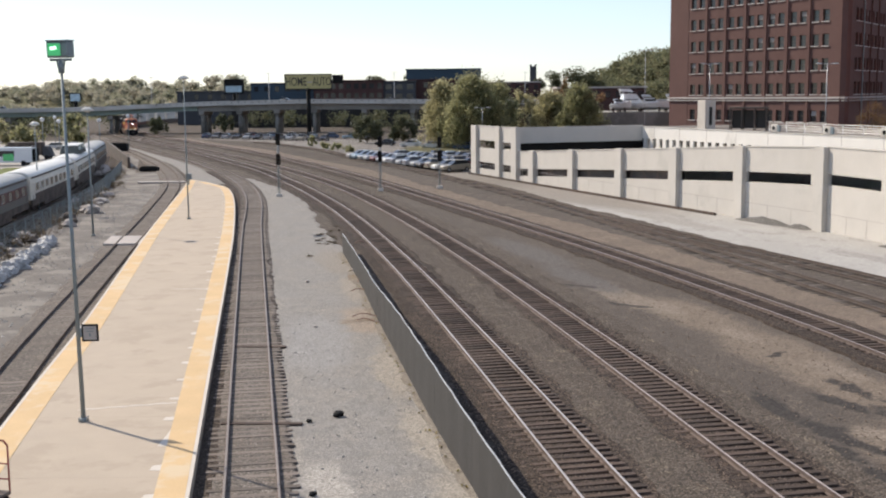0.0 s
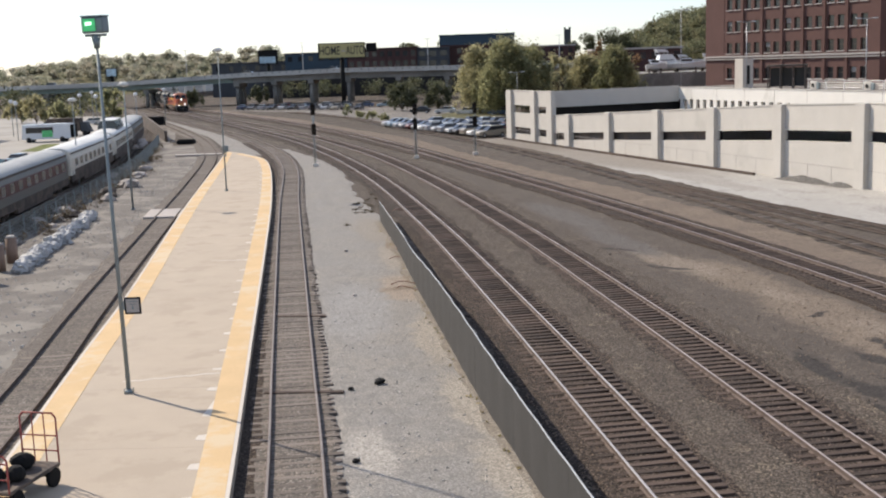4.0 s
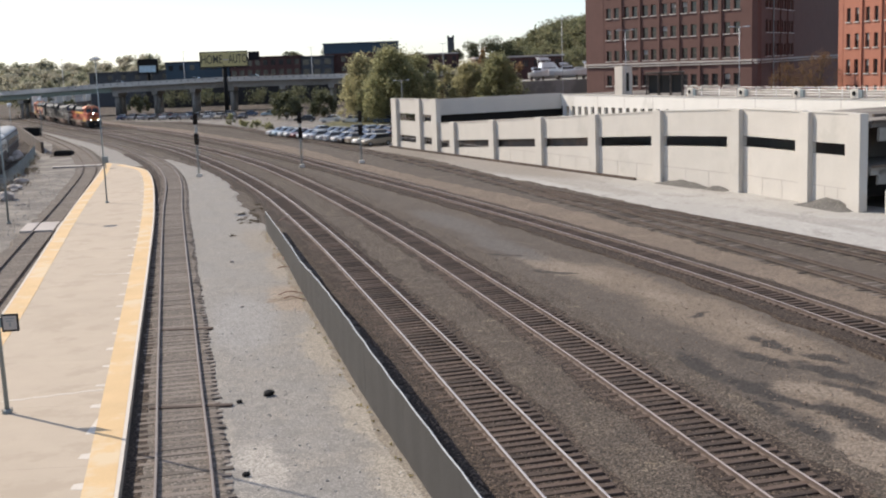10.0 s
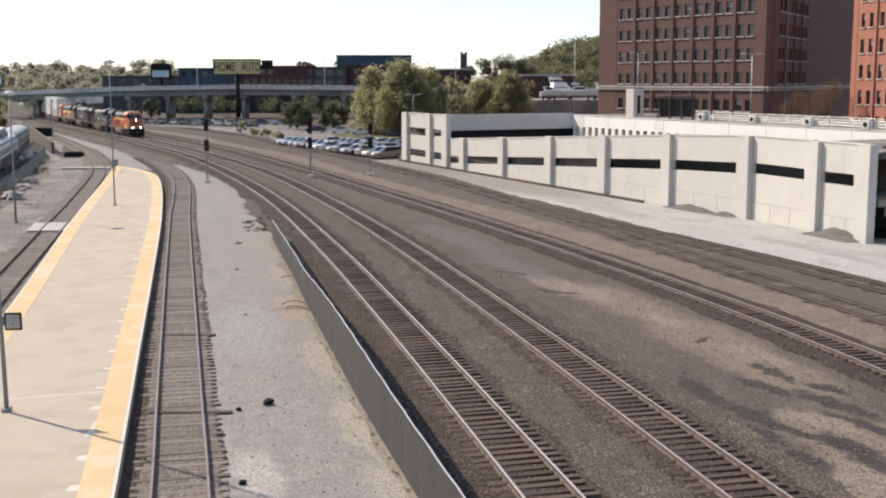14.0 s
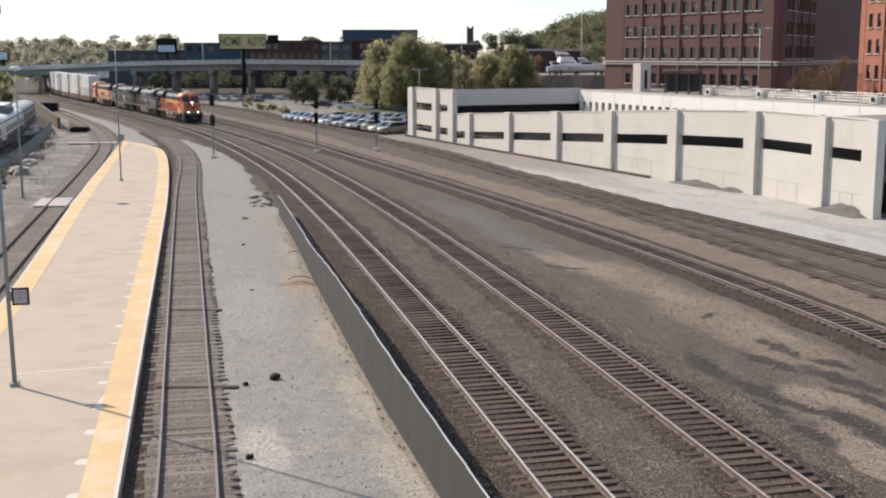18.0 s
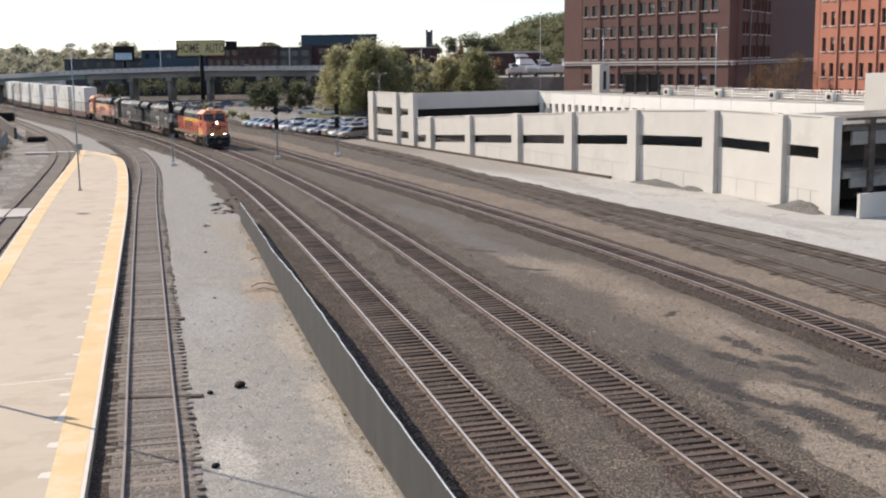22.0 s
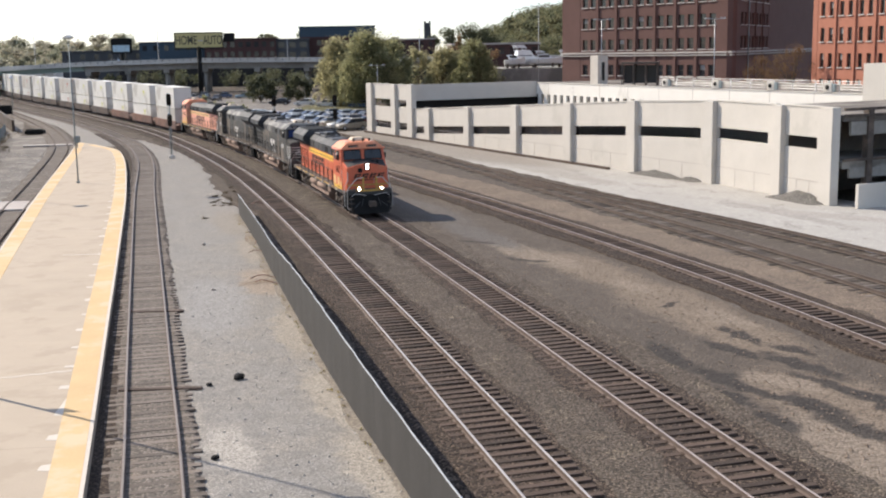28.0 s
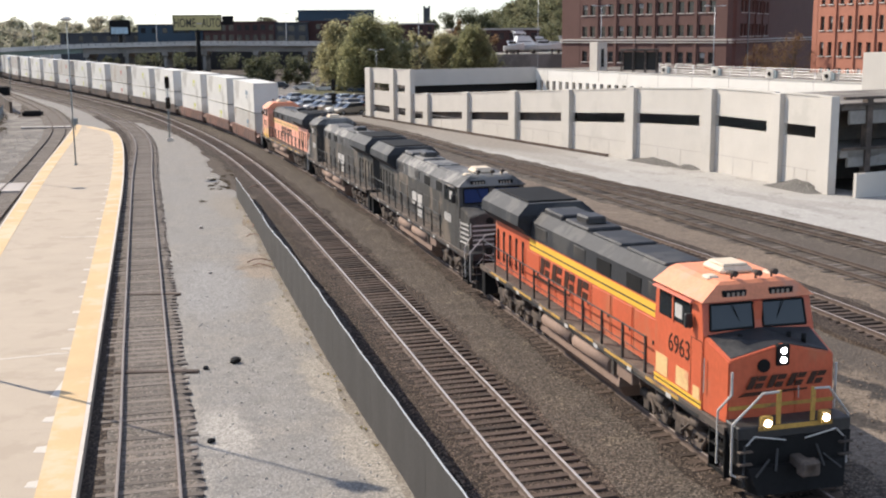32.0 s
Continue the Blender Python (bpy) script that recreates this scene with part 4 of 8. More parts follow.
    box(bm, 9.752, 9.768, 0.35, 1.0, 1.68, 2.75, 0.005)
    nd = part("nose_door", bm, hull, L)
    bm = bmesh.new()
    tube(bm, (9.79, 0.42, 2.1), (9.79, 0.42, 2.4), 0.015, n=5)
    part("door_handle", bm, M["bare_rail"], nd)
    # pilot, steps, coupler
    bm = bmesh.new()
    box(bm, 9.75, 10.4, -1.45, 1.45, 1.42, 1.74, 0.03)
    part("front_platform", bm, M["loco_black"], L)
    bm = bmesh.new()
    box(bm, 10.4, 10.415, -0.95, 0.95, 1.62, 1.73)
    part("platform_stripe", bm, M["faded_yellow"] if orange else M["decal_white"], L)
    bm = bmesh.new()
    box(bm, 9.752, 9.77, -1.37, 1.37, 1.94, 2.03)
    part("nose_band", bm, M["faded_yellow"] if orange else M["loco_black"], L)
    bm = bmesh.new()
    wedge(bm, (9.9, 10.75, 1.35, 1.1), (10.2, 10.55, 1.42, 1.25), 0.2, 0.8)
    wedge(bm, (10.0, 10.42, 1.42), (9.9, 10.4, 1.45), 0.8, 1.42)
    part("snow_plow", bm, M["black"], L, "black snow plough")
    bm = bmesh.new()
    box(bm, -10.75, -10.3, -1.4, 1.4, 0.35, 1.5, 0.03)
    part("rear_pilot", bm, M["black"], L)
    for x0, x1 in ((10.4, 11.15), (-11.15, -10.5)):
        bm = bmesh.new()
        box(bm, x0, x1, -0.14, 0.14, 0.75, 1.0, 0.03)
        box(bm, *( (x1 - 0.3, x1) if x0 > 0 else (x0, x0 + 0.3)), -0.24, 0.24, 0.68, 1.05, 0.05)
        part("coupler", bm, M["underframe"], L)
    for sgn in (-1, 1):
        for k in range(4):
            bm = bmesh.new()
            box(bm, 9.15 - 0.02 * k, 9.85, *sorted((sgn * (1.28 + 0.05 * k), sgn * 1.52)), 1.3 - 0.3 * k, 1.34 - 0.3 * k)
            part("step", bm, M["black"], L)
        for x in (9.1, 9.86):
            bm = bmesh.new()
            box(bm, x, x + 0.04, *sorted((sgn * 1.25, sgn * 1.52)), 0.35, 1.5)
            part("step_side", bm, M["black"], L)
        bm = bmesh.new()
        for a, b in (((10.2, 1.5, 0.55), (10.2, 1.5, 1.75)), ((10.2, 1.5, 1.75), (10.38, 0.85, 2.5)), ((10.38, 0.85, 2.5), (10.4, 0.45, 2.52)), ((10.2, 1.5, 0.55), (10.34, 1.25, 0.45)),
                     ((9.55, 1.53, 0.6), (9.55, 1.53, 1.9)), ((9.55, 1.53, 1.9), (9.85, 1.35, 2.35)), ((9.85, 1.35, 2.35), (9.85, 1.35, 2.9))):
            tube(bm, (a[0], sgn * a[1], a[2]), (b[0], sgn * b[1], b[2]), 0.03, n=6)
        part("front_hand_rail", bm, M["bare_rail"], L, "pale bent hand rail by the front steps")
        bm = bmesh.new()
        box(bm, 10.3, 10.46, *sorted((sgn * 0.6, sgn * 0.9)), 1.66, 1.96, 0.03)
        dl = part("ditch_light_housing", bm, M["faded_yellow"] if orange else M["black"], L)
        bm = bmesh.new()
        tube(bm, (10.45, sgn * 0.75, 1.81), (10.49, sgn * 0.75, 1.81), 0.08, n=12)
        part("ditch_light", bm, M["lamp_on"] if style == "orange" else M["loco_glass"], dl)
        bm = bmesh.new()
        box(bm, 10.36, 10.4, *sorted((sgn * 0.38, sgn * 0.5)), 1.74, 2.55, 0.01)
        part("gate_post", bm, M["faded_yellow"] if orange else M["black"], L, "yellow end gate post" if orange else "")
        bm = bmesh.new()
        for a, b in (((10.42, 1.3, 0.3), (10.42, 1.3, 1.3)), ((10.5, 0.7, 0.95), (10.62, 1.1, 0.6)), ((10.5, 0.5, 1.2), (10.66, 0.62, 0.72))):
            tube(bm, (a[0], sgn * a[1], a[2]), (b[0], sgn * b[1], b[2]), 0.03, n=6)
        part("air_hose", bm, M["rubber_hose"], L)
        bm = bmesh.new()
        for z in (0.55, 0.85, 1.15):
            box(bm, 10.38, 10.5, *sorted((sgn * 1.12, sgn * 1.46)), z, z + 0.04)
        box(bm, 10.36, 10.4, *sorted((sgn * 1.1, sgn * 1.14)), 0.45, 1.4)
        part("front_step", bm, M["underframe"], L)
        bm = bmesh.new()
        tube(bm, (10.42, sgn * 0.25, 1.35), (10.42, sgn * 1.05, 1.5), 0.02, n=6)
        tube(bm, (10.42, sgn * 1.05, 1.5), (10.42, sgn * 1.25, 1.3), 0.02, n=6)
        part("uncoupling_lever", bm, M["bare_rail"], L)
        if orange:
            for z0, z1, x0, x1, mm in ((1.62, 1.7, 5.5, 9.7, "loco_yellow"), (1.7, 1.74, 5.5, 9.7, "loco_black"), (1.74, 1.82, 5.5, 9.7, "loco_yellow")):
                bm = bmesh.new()
                box(bm, 5.9, 8.6, *sorted((sgn * 1.482, sgn * 1.489)), z0, z1)
                part("stripe", bm, M[mm], L)
            for i in range(6):
                bm = bmesh.new()
                box(bm, -9.0 + 2.9 * i, -7.0 + 2.9 * i, *sorted((sgn * 1.546, sgn * 1.552)), 1.5, 1.585)
                part("sill_dash", bm, M["faded_yellow"], L)
        # pipes and boxes above the bogies
        for x in (-6.9, 6.7):
            for dx in (-1.0, 1.0):
                bm = bmesh.new()
                tube(bm, (x + dx, sgn * 1.2, 1.02), (x + dx + 0.45, sgn * 1.2, 1.02), 0.15, n=10)
                tube(bm, (x + dx, sgn * 1.26, 0.98), (x + dx * 0.4, sgn * 1.26, 0.55), 0.04, n=6)
                part("brake_cylinder", bm, M["underframe"], L)
            bm = bmesh.new()
            tube(bm, (x - 2.6, sgn * 1.3, 1.3), (x + 2.6, sgn * 1.3, 1.22), 0.035, n=6)
            for k in range(5):
                tube(bm, (x - 2.2 + 1.1 * k, sgn * 1.3, 1.28), (x - 2.1 + 1.1 * k, sgn * 1.25, 0.95), 0.03, n=6)
            part("air_pipe", bm, M["tank"], L)
        # walkway rail
        posts = [-10.2 + 1.55 * i for i in range(11)]
        for i, x in enumerate(posts):
            bm = bmesh.new()
            box(bm, x - 0.04, x + 0.04, *sorted((sgn * 1.44, sgn * 1.50)), 1.6, 2.62)
            part("stanchion", bm, M["hand_rail"], L)
        bm = bmesh.new()
        tube(bm, (-10.2, sgn * 1.47, 2.6), (5.3, sgn * 1.47, 2.6), 0.022, n=6)
        tube(bm, (-10.2, sgn * 1.47, 2.1), (5.3, sgn * 1.47, 2.1), 0.014, n=6)
        part("hand_rail", bm, M["hand_rail"], L)
        # tank side: air reservoirs, boxes
        for a, b in ((-2.9, -0.3), (0.0, 2.9)):
            bm = bmesh.new()
            tube(bm, (a, sgn * 1.36, 1.12), (b, sgn * 1.36, 1.12), 0.23, n=16)
            part("air_reservoir", bm, M["tank"], L, "dusty tan air reservoir")
        for x in (-3.3, -0.15, 3.1):
            bm = bmesh.new()
            box(bm, x - 0.1, x + 0.1, *sorted((sgn * 1.05, sgn * 1.5)), 0.9, 1.45, 0.02)
            part("reservoir_bracket", bm, M["underframe"], L)
        bm = bmesh.new()
        box(bm, 3.3, 4.4, *sorted((sgn * 0.9, sgn * 1.45)), 0.95, 1.45, 0.03)
        part("battery_box", bm, M["tank"], L)
    bm = bmesh.new()
    wedge(bm, (-3.2, 3.2, 1.1), (-3.4, 3.4, 1.42), 0.24, 0.62)
    wedge(bm, (-3.4, 3.4, 1.42), (-3.4, 3.4, 1.38), 0.62, 0.98)
    part("fuel_tank", bm, M["tank"], L, "dusty brown fuel tank")
    for x in (-6.9, 6.7):
        truck(L, x, (-2.0, 0.0, 2.0), 0.53, 0.85)
    # marks
    if orange:
        for sgn in (-1, 1):
            turn = Matrix.Translation((-4.7 if sgn < 0 else 1.6, sgn * 1.002, 2.18)) @ Matrix.Rotation(0 if sgn < 0 else math.pi, 4, "Z")
            logo_marks("flank_mark", L, turn @ Matrix.Translation((0, 0, 0.12)), 0.62, 1.05, 1.2, M["decal_dark"])
            bars("swoosh", L, turn, [[(-0.7, -0.12), (3.0, -0.06), (3.0, 0.0), (-0.4, 0.0)]], M["decal_dark"])
        logo_marks("nose_mark", L, Matrix.Translation((9.775, -0.95, 2.42)) @ Matrix.Rotation(math.pi / 2, 4, "Z"), 0.3, 0.45, 0.52, M["decal_dark"], lean=0.5)
        bars("nose_swoosh", L, Matrix.Translation((9.775, -0.95, 2.3)) @ Matrix.Rotation(math.pi / 2, 4, "Z"), [[(-0.2, -0.05), (1.6, 0.0), (1.6, 0.04), (0.0, 0.04)]], M["decal_dark"])
        for sgn in (-1, 1):
            letters("road_number", "6963", 0.7, L, Matrix.Translation((7.35, sgn * 1.487, 2.85)) @ Matrix.Rotation(math.pi / 2, 4, "X") if sgn < 0 else
                    Matrix.Translation((7.35, 1.487, 2.85)) @ Matrix.Rotation(math.pi, 4, "Z") @ Matrix.Rotation(math.pi / 2, 4, "X"), M["decal_dark"], 0.006, "dark road number", 0.9)
            for x0, x1, z0, z1 in ((6.0, 6.7, 1.86, 2.4), (7.2, 7.9, 1.86, 2.35), (8.15, 8.5, 1.8, 2.12)):
                bm = bmesh.new()
                box(bm, x0, x1, *sorted((sgn * 1.481, sgn * 1.49)), z0, z1)
                part("cab_panel", bm, M["faded_panel"], L, "sun-bleached yellow cab panel")
    else:
        for sgn in (-1, 1):
            turn = Matrix.Translation((-2.0 if sgn < 0 else 0.4, sgn * 1.002, 2.15)) @ Matrix.Rotation(0 if sgn < 0 else math.pi, 4, "Z")
            for sh in (slanted(0, 0.9, 0.62, 0), slanted(1.15, 0.9, 0.62, 0), slanted(1.1, 0.9, 0.36, 0, -0.5)):
                bars("flank_mark", L, turn, [sh], M["decal_white"], "dull white block mark on the flank")
            bars("cab_number", L, Matrix.Translation((6.2 if sgn < 0 else 7.4, sgn * 1.487, 2.55)) @ Matrix.Rotation(0 if sgn < 0 else math.pi, 4, "Z"),
                 [slanted(0.28 * i, 0.2, 0.36, 0) for i in range(4)], M["decal_white"])
            for k in range(5):
                bars("nose_stripe", L, Matrix.Translation((8.62 if sgn < 0 else 9.7, sgn * 1.47, 1.95 + 0.2 * k)) @ Matrix.Rotation((0.07 if sgn < 0 else math.pi - 0.07), 4, "Z"),
                     [[(0, 0), (1.08, 0), (1.08, 0.07), (0, 0.07)]], M["decal_white"])
        for k in range(5):
            bars("nose_stripe", L, Matrix.Translation((9.79, -1.25, 1.95 + 0.2 * k)) @ Matrix.Rotation(math.pi / 2, 4, "Z"), [[(0, 0), (2.5, 0), (2.5, 0.07), (0, 0.07)]], M["decal_white"])
    return L


M["box_mark_y"] = material("yellow_green_mark", (0.55, 0.55, 0.15), 0.6, vary=0.1, scale=2, fine=10, bump=0)
M["box_mark_b"] = material("blue_grey_mark", (0.2, 0.26, 0.32), 0.6, vary=0.1, scale=2, fine=10, bump=0)
M["box_mark_r"] = material("dull_red_mark", (0.45, 0.16, 0.12), 0.6, vary=0.1, scale=2, fine=10, bump=0)
M["grey_box"] = material("pale_grey_container", (0.5, 0.475, 0.43), 0.55, vary=0.15, scale=0.5, fine=7, bump=0.03, dirt=(0.4, 0.34, 0.28), dirt_amount=0.4, random_amount=0.3)
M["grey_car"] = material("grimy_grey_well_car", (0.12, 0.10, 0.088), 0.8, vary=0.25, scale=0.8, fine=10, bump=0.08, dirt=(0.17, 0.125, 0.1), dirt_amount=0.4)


def container(name, parent, z, length, high, mat, mark, label):
    """A shipping container: ribbed walls inside a frame of posts and rails, doors at one end."""
    hl, hw = length / 2, 1.22
    bm = bmesh.new()
    n = int(length / 0.42)
    for sgn in (-1, 1):
        vs = []
        for i in range(n * 2 + 1):
            x = -hl + 0.08 + (length - 0.16) * i / (n * 2)
            y = sgn * (hw - (0.028 if (i // 1) % 2 else 0.004))
            vs.append((bm.verts.new((x, y, z + 0.12)), bm.verts.new((x, y, z + high - 0.1))))
        for a, b in zip(vs[:-1], vs[1:]):
            bm.faces.new((a[0], b[0], b[1], a[1]) if sgn < 0 else (b[0], a[0], a[1], b[1]))
    box(bm, -hl + 0.05, hl - 0.05, -hw + 0.03, hw - 0.03, z + 0.05, z + high - 0.02)
    c = part(name, bm, mat, parent, label)
    bm = bmesh.new()
    for sx in (-1, 1):
        for sy in (-1, 1):
            box(bm, *sorted((sx * (hl - 0.12), sx * hl)), *sorted((sy * (hw - 0.1), sy * (hw + 0.004))), z, z + high)
        box(bm, *sorted((sx * (hl - 0.1), sx * (hl - 0.002))), -hw, hw, z, z + 0.14)
        box(bm, *sorted((sx * (hl - 0.1), sx * (hl - 0.002))), -hw, hw, z + high - 0.12, z + high)
    for sy in (-1, 1):
        box(bm, -hl, hl, *sorted((sy * (hw - 0.06), sy * hw)), z, z + 0.13)
        box(bm, -hl, hl, *sorted((sy * (hw - 0.06), sy * hw)), z + high - 0.1, z + high)
    part("corner_frame", bm, mat, c)
    bm = bmesh.new()
    for y in (-0.85, -0.35, 0.35, 0.85):
        tube(bm, (-hl - 0.02, y, z + 0.15), (-hl - 0.02, y, z + high - 0.15), 0.025, n=5)
    part("door_bars", bm, M["steel"], c)
    for sy in (-1, 1):
        bars("mark", c, Matrix.Translation((hl * 0.25, sy * (hw + 0.006), z + high * 0.55)) @ Matrix.Rotation(0 if sy < 0 else math.pi, 4, "Z"),
             [slanted(0, 1.1, 0.42, 0), slanted(0, 0.8, 0.16, 0, -0.32)], mark)
    return c


def well_car(label, red, low, top, mark):
    """One unit of an articulated well car with two stacked containers; bogies stand at its ends."""
    W = empty("well_car", None, label, "container car", "container cars of the freight train")
    mm = M["well_car"] if red else M["grey_car"]
    for sgn in (-1, 1):
        bm = bmesh.new()
        y0, y1 = sorted((sgn * 1.28, sgn * 1.38))
        box(bm, -6.9, 6.9, y0, y1, 0.42, 1.45, 0.02)
        for i in range(12):
            x = -6.6 + 1.2 * i
            box(bm, x - 0.05, x + 0.05, *sorted((sgn * 1.37, sgn * 1.43)), 0.45, 1.42)
        box(bm, -7.0, 7.0, *sorted((sgn * 1.26, sgn * 1.44)), 1.42, 1.52)
        part("well_side", bm, mm, W, "ribbed well side")
    bm = bmesh.new()
    box(bm, -6.8, 6.8, -1.27, 1.27, 0.3, 0.42)
    part("well_floor", bm, mm, W)
    for sgn in (-1, 1):
        bm = bmesh.new()
        wedge(bm, tuple(sorted((sgn * 6.7, sgn * 8.1))) + (1.3,), tuple(sorted((sgn * 6.7, sgn * 8.15))) + (1.2,), 0.95, 1.2)
        box(bm, *sorted((sgn * 6.75, sgn * 6.95)), -1.35, 1.35, 0.4, 1.3, 0.02)
        part("end_platform", bm, mm, W)
    truck(W, -8.15, (-0.89, 0.89), 0.46, 0.85)
    container("container", W, 0.42, 12.19, 2.75, low, mark, "lower container in the well")
    container("container", W, 3.26, 12.19 if top is not M["grey_box"] else 12.9, 2.85, top, mark, "upper container of the stack")
    return W


HEAD = [(0, 358), (1, 350.5), (2, 343.3), (3, 336.2), (4.5, 326.5), (6, 315.2), (7, 307.8), (8, 299.7), (9, 291.5), (10, 283.8), (11, 275.7), (12, 268), (13, 260.6), (14, 253),
        (14.5, 248.5), (15.5, 238), (16.5, 226.8), (17, 221.6), (18, 211.3), (19, 201.4), (20, 191.2), (21, 180.2), (22, 169), (23, 157.7), (24, 146), (25, 133.4), (25.5, 127), (26.5, 114.9),
        (27.5, 102.6), (28, 96.6), (29, 84.4), (30, 71.6), (31, 58.5), (32, 45.7)]


def head(t):
    return float(np.interp(t, [a for a, b in HEAD], [b for a, b in HEAD]))


def ride(t, back, half, turned):
    """The pose on the curved track of a vehicle whose middle is so far behind the head of the train."""
    s = head(t) - 1.35 + back
    a, b = TRACK_TRAIN.at(s - half), TRACK_TRAIN.at(s + half)
    c, d = (a + b) / 2, a - b
    return Matrix.Translation((c.x, c.y, RAIL_Z)) @ Matrix.Rotation(math.atan2(d.y, d.x) + (math.pi if turned else 0), 4, "Z") @ Matrix.Rotation(
        radians(0.5) * (-1 if turned else 1), 4, "X")


RIDERS = []
lead = locomotive("orange and black diesel locomotive leading the freight train", "orange")
second = locomotive("sooty black diesel locomotive coupled behind the leader", "black")
third = copy_thing(second, Matrix.Identity(4))
fourth = locomotive("sun-faded orange diesel locomotive facing backwards before the containers", "orange_off")
for i, (ob, turned) in enumerate(((lead, False), (second, False), (third, True), (fourth, True))):
    RIDERS.append((ob, 11.15 + 22.3 * i, 6.8, turned))
tagged(third, "sooty black diesel locomotive running backwards")
white, grey = M["white_box"], M["grey_box"]
kinds = [well_car("oxide-red well car with two stacked pale containers", True, grey, white, M["box_mark_b"]),
         well_car("oxide-red well car with white stacked containers", True, white, white, M["box_mark_y"]),
         well_car("grimy grey well car with white stacked containers", False, white, white, M["box_mark_y"]),
         well_car("grimy grey well car with white and grey containers", False, white, grey, M["box_mark_r"])]
used = set()
for i, k in enumerate((0, 1, 1, 2, 2, 3, 2, 2, 3, 2, 2, 2, 3, 2, 2, 3, 2, 2, 2, 3, 2, 2, 2, 2)):
    ob = kinds[k] if k not in used else copy_thing(kinds[k], Matrix.Identity(4))
    used.add(k)
    RIDERS.append((ob, 90.4 + 8.6 + 16.3 * i + 1.2 * (i // 3), 8.1, False))


def motions():
    """The train rolls along its track from the far curve towards the walkway."""
    for ob, back, half, turned in RIDERS:
        walk(ob, [(t, ride(t, back, half, turned)) for t, _ in HEAD])
    for ob, s_at, speed, lane in TRAFFIC:
        walk(ob, [(t, drive(t, s_at, speed, lane)) for t in range(0, 33)])


def plan_x(way, y):
    return float(np.interp(y, way.p[:, 1], way.p[:, 0]))


platform = empty("platform", None, "low concrete passenger platform with yellow edge strips", "platform", kind="structure")
ys = [-12 + 6.1 * i for i in range(26)] + [145.2]


def plat_right(y):
    """The right edge, rounded off where the platform ends."""
    x = plan_x(PLAT_R, min(y, 138))
    if y > 130:
        x -= (y - 130) ** 2 / 42.0
    return x


def plate(bm, pts, z0, z1):
    """A thin slab over a plan outline."""
    return prism(bm, pts, z0, z1)


for a, b in zip(ys[:-1], ys[1:]):
    k = 1 if b < 125 else 4
    right = [(plat_right(a + (b - a) * i / k), a + 0.004 + (b - a - 0.008) * i / k) for i in range(k + 1)]
    left = [(plan_x(PLAT_L, b), b - 0.004), (plan_x(PLAT_L, a), a + 0.004)]
    bm = bmesh.new()
    plate(bm, right + left, 0.0, PLAT_Z)
    bmesh.ops.recalc_face_normals(bm, faces=bm.faces)
    part("platform_slab", bm, M["platform"], platform)


def edging(name, mat, edge, inner, outer, z, y0, y1, step, label=""):
    """Flat strips along a platform edge, one piece a step."""
    y = y0
    while y < y1 - 0.01:
        e = min(y + step, y1)
        pts = [(edge(y) + outer, y), (edge(e) + outer, e), (edge(e) + inner, e), (edge(y) + inner, y)]
        bm = bmesh.new()
        plate(bm, pts if outer < inner else pts[::-1], PLAT_Z, PLAT_Z + z)
        bmesh.ops.recalc_face_normals(bm, faces=bm.faces)
        part(name, bm, mat, platform, label)
        y = e


edging("tactile_strip", M["yellow"], plat_right, -0.95, -0.12, 0.010, -12, 141, 3.05, "worn yellow tactile strip")
edging("edge_line", M["white_line"], plat_right, -0.115, -0.01, 0.008, -12, 142, 6.1, "white platform edge line")
left_edge = lambda y: plan_x(PLAT_L, y)
edging("tactile_strip", M["yellow"], left_edge, 0.12, 1.0, 0.010, -12, 144, 3.05, "worn yellow tactile strip")
edging("edge_line", M["white_line"], left_edge, 0.01, 0.11, 0.008, -12, 144, 6.1, "white platform edge line")
rng = random.Random(5)
for i in range(34):
    y = 26.5 + 2.35 * i * (1 + 0.012 * i)
    if y > 128:
        break
    x = plat_right(y) - 0.96
    w, h = rng.uniform(0.18, 0.34), rng.uniform(0.22, 0.5)
    bm = bmesh.new()
    plate(bm, [(x - w, y), (x, y - 0.05), (x, y + h), (x - w, y + h * 0.8)], PLAT_Z, PLAT_Z + 0.006)
    part("paint_patch", bm, M["white_line"], platform, "patch of white paint at the strip")
for y0, x0, x1, w in ((33.55, -8.62, -8.18, 1.95), (62, -14.8, -12.6, 0.05)):
    bm = bmesh.new()
    plate(bm, [(x0, y0), (x1, y0 - 0.35 * (x1 - x0) * 0.1), (x1, y0 + w), (x0, y0 + w * 0.9)], PLAT_Z, PLAT_Z + 0.005)
    bmesh.ops.recalc_face_normals(bm, faces=bm.faces)
    part("paint_mark", bm, M["white_line"], platform)

bm = bmesh.new()
crk = [(-12.3 + 0.24 * k, 37.62 + 0.066 * k + 0.05 * math.sin(k * 1.9)) for k in range(14)]
for (ax, ay), (bx, by) in zip(crk[:-1], crk[1:]):
    plate(bm, [(ax, ay), (bx, by), (bx, by + 0.11), (ax, ay + 0.11)], PLAT_Z, PLAT_Z + 0.005)
bmesh.ops.recalc_face_normals(bm, faces=bm.faces)
part("mended_crack", bm, M["white_line"], platform, "pale mended crack across the platform")
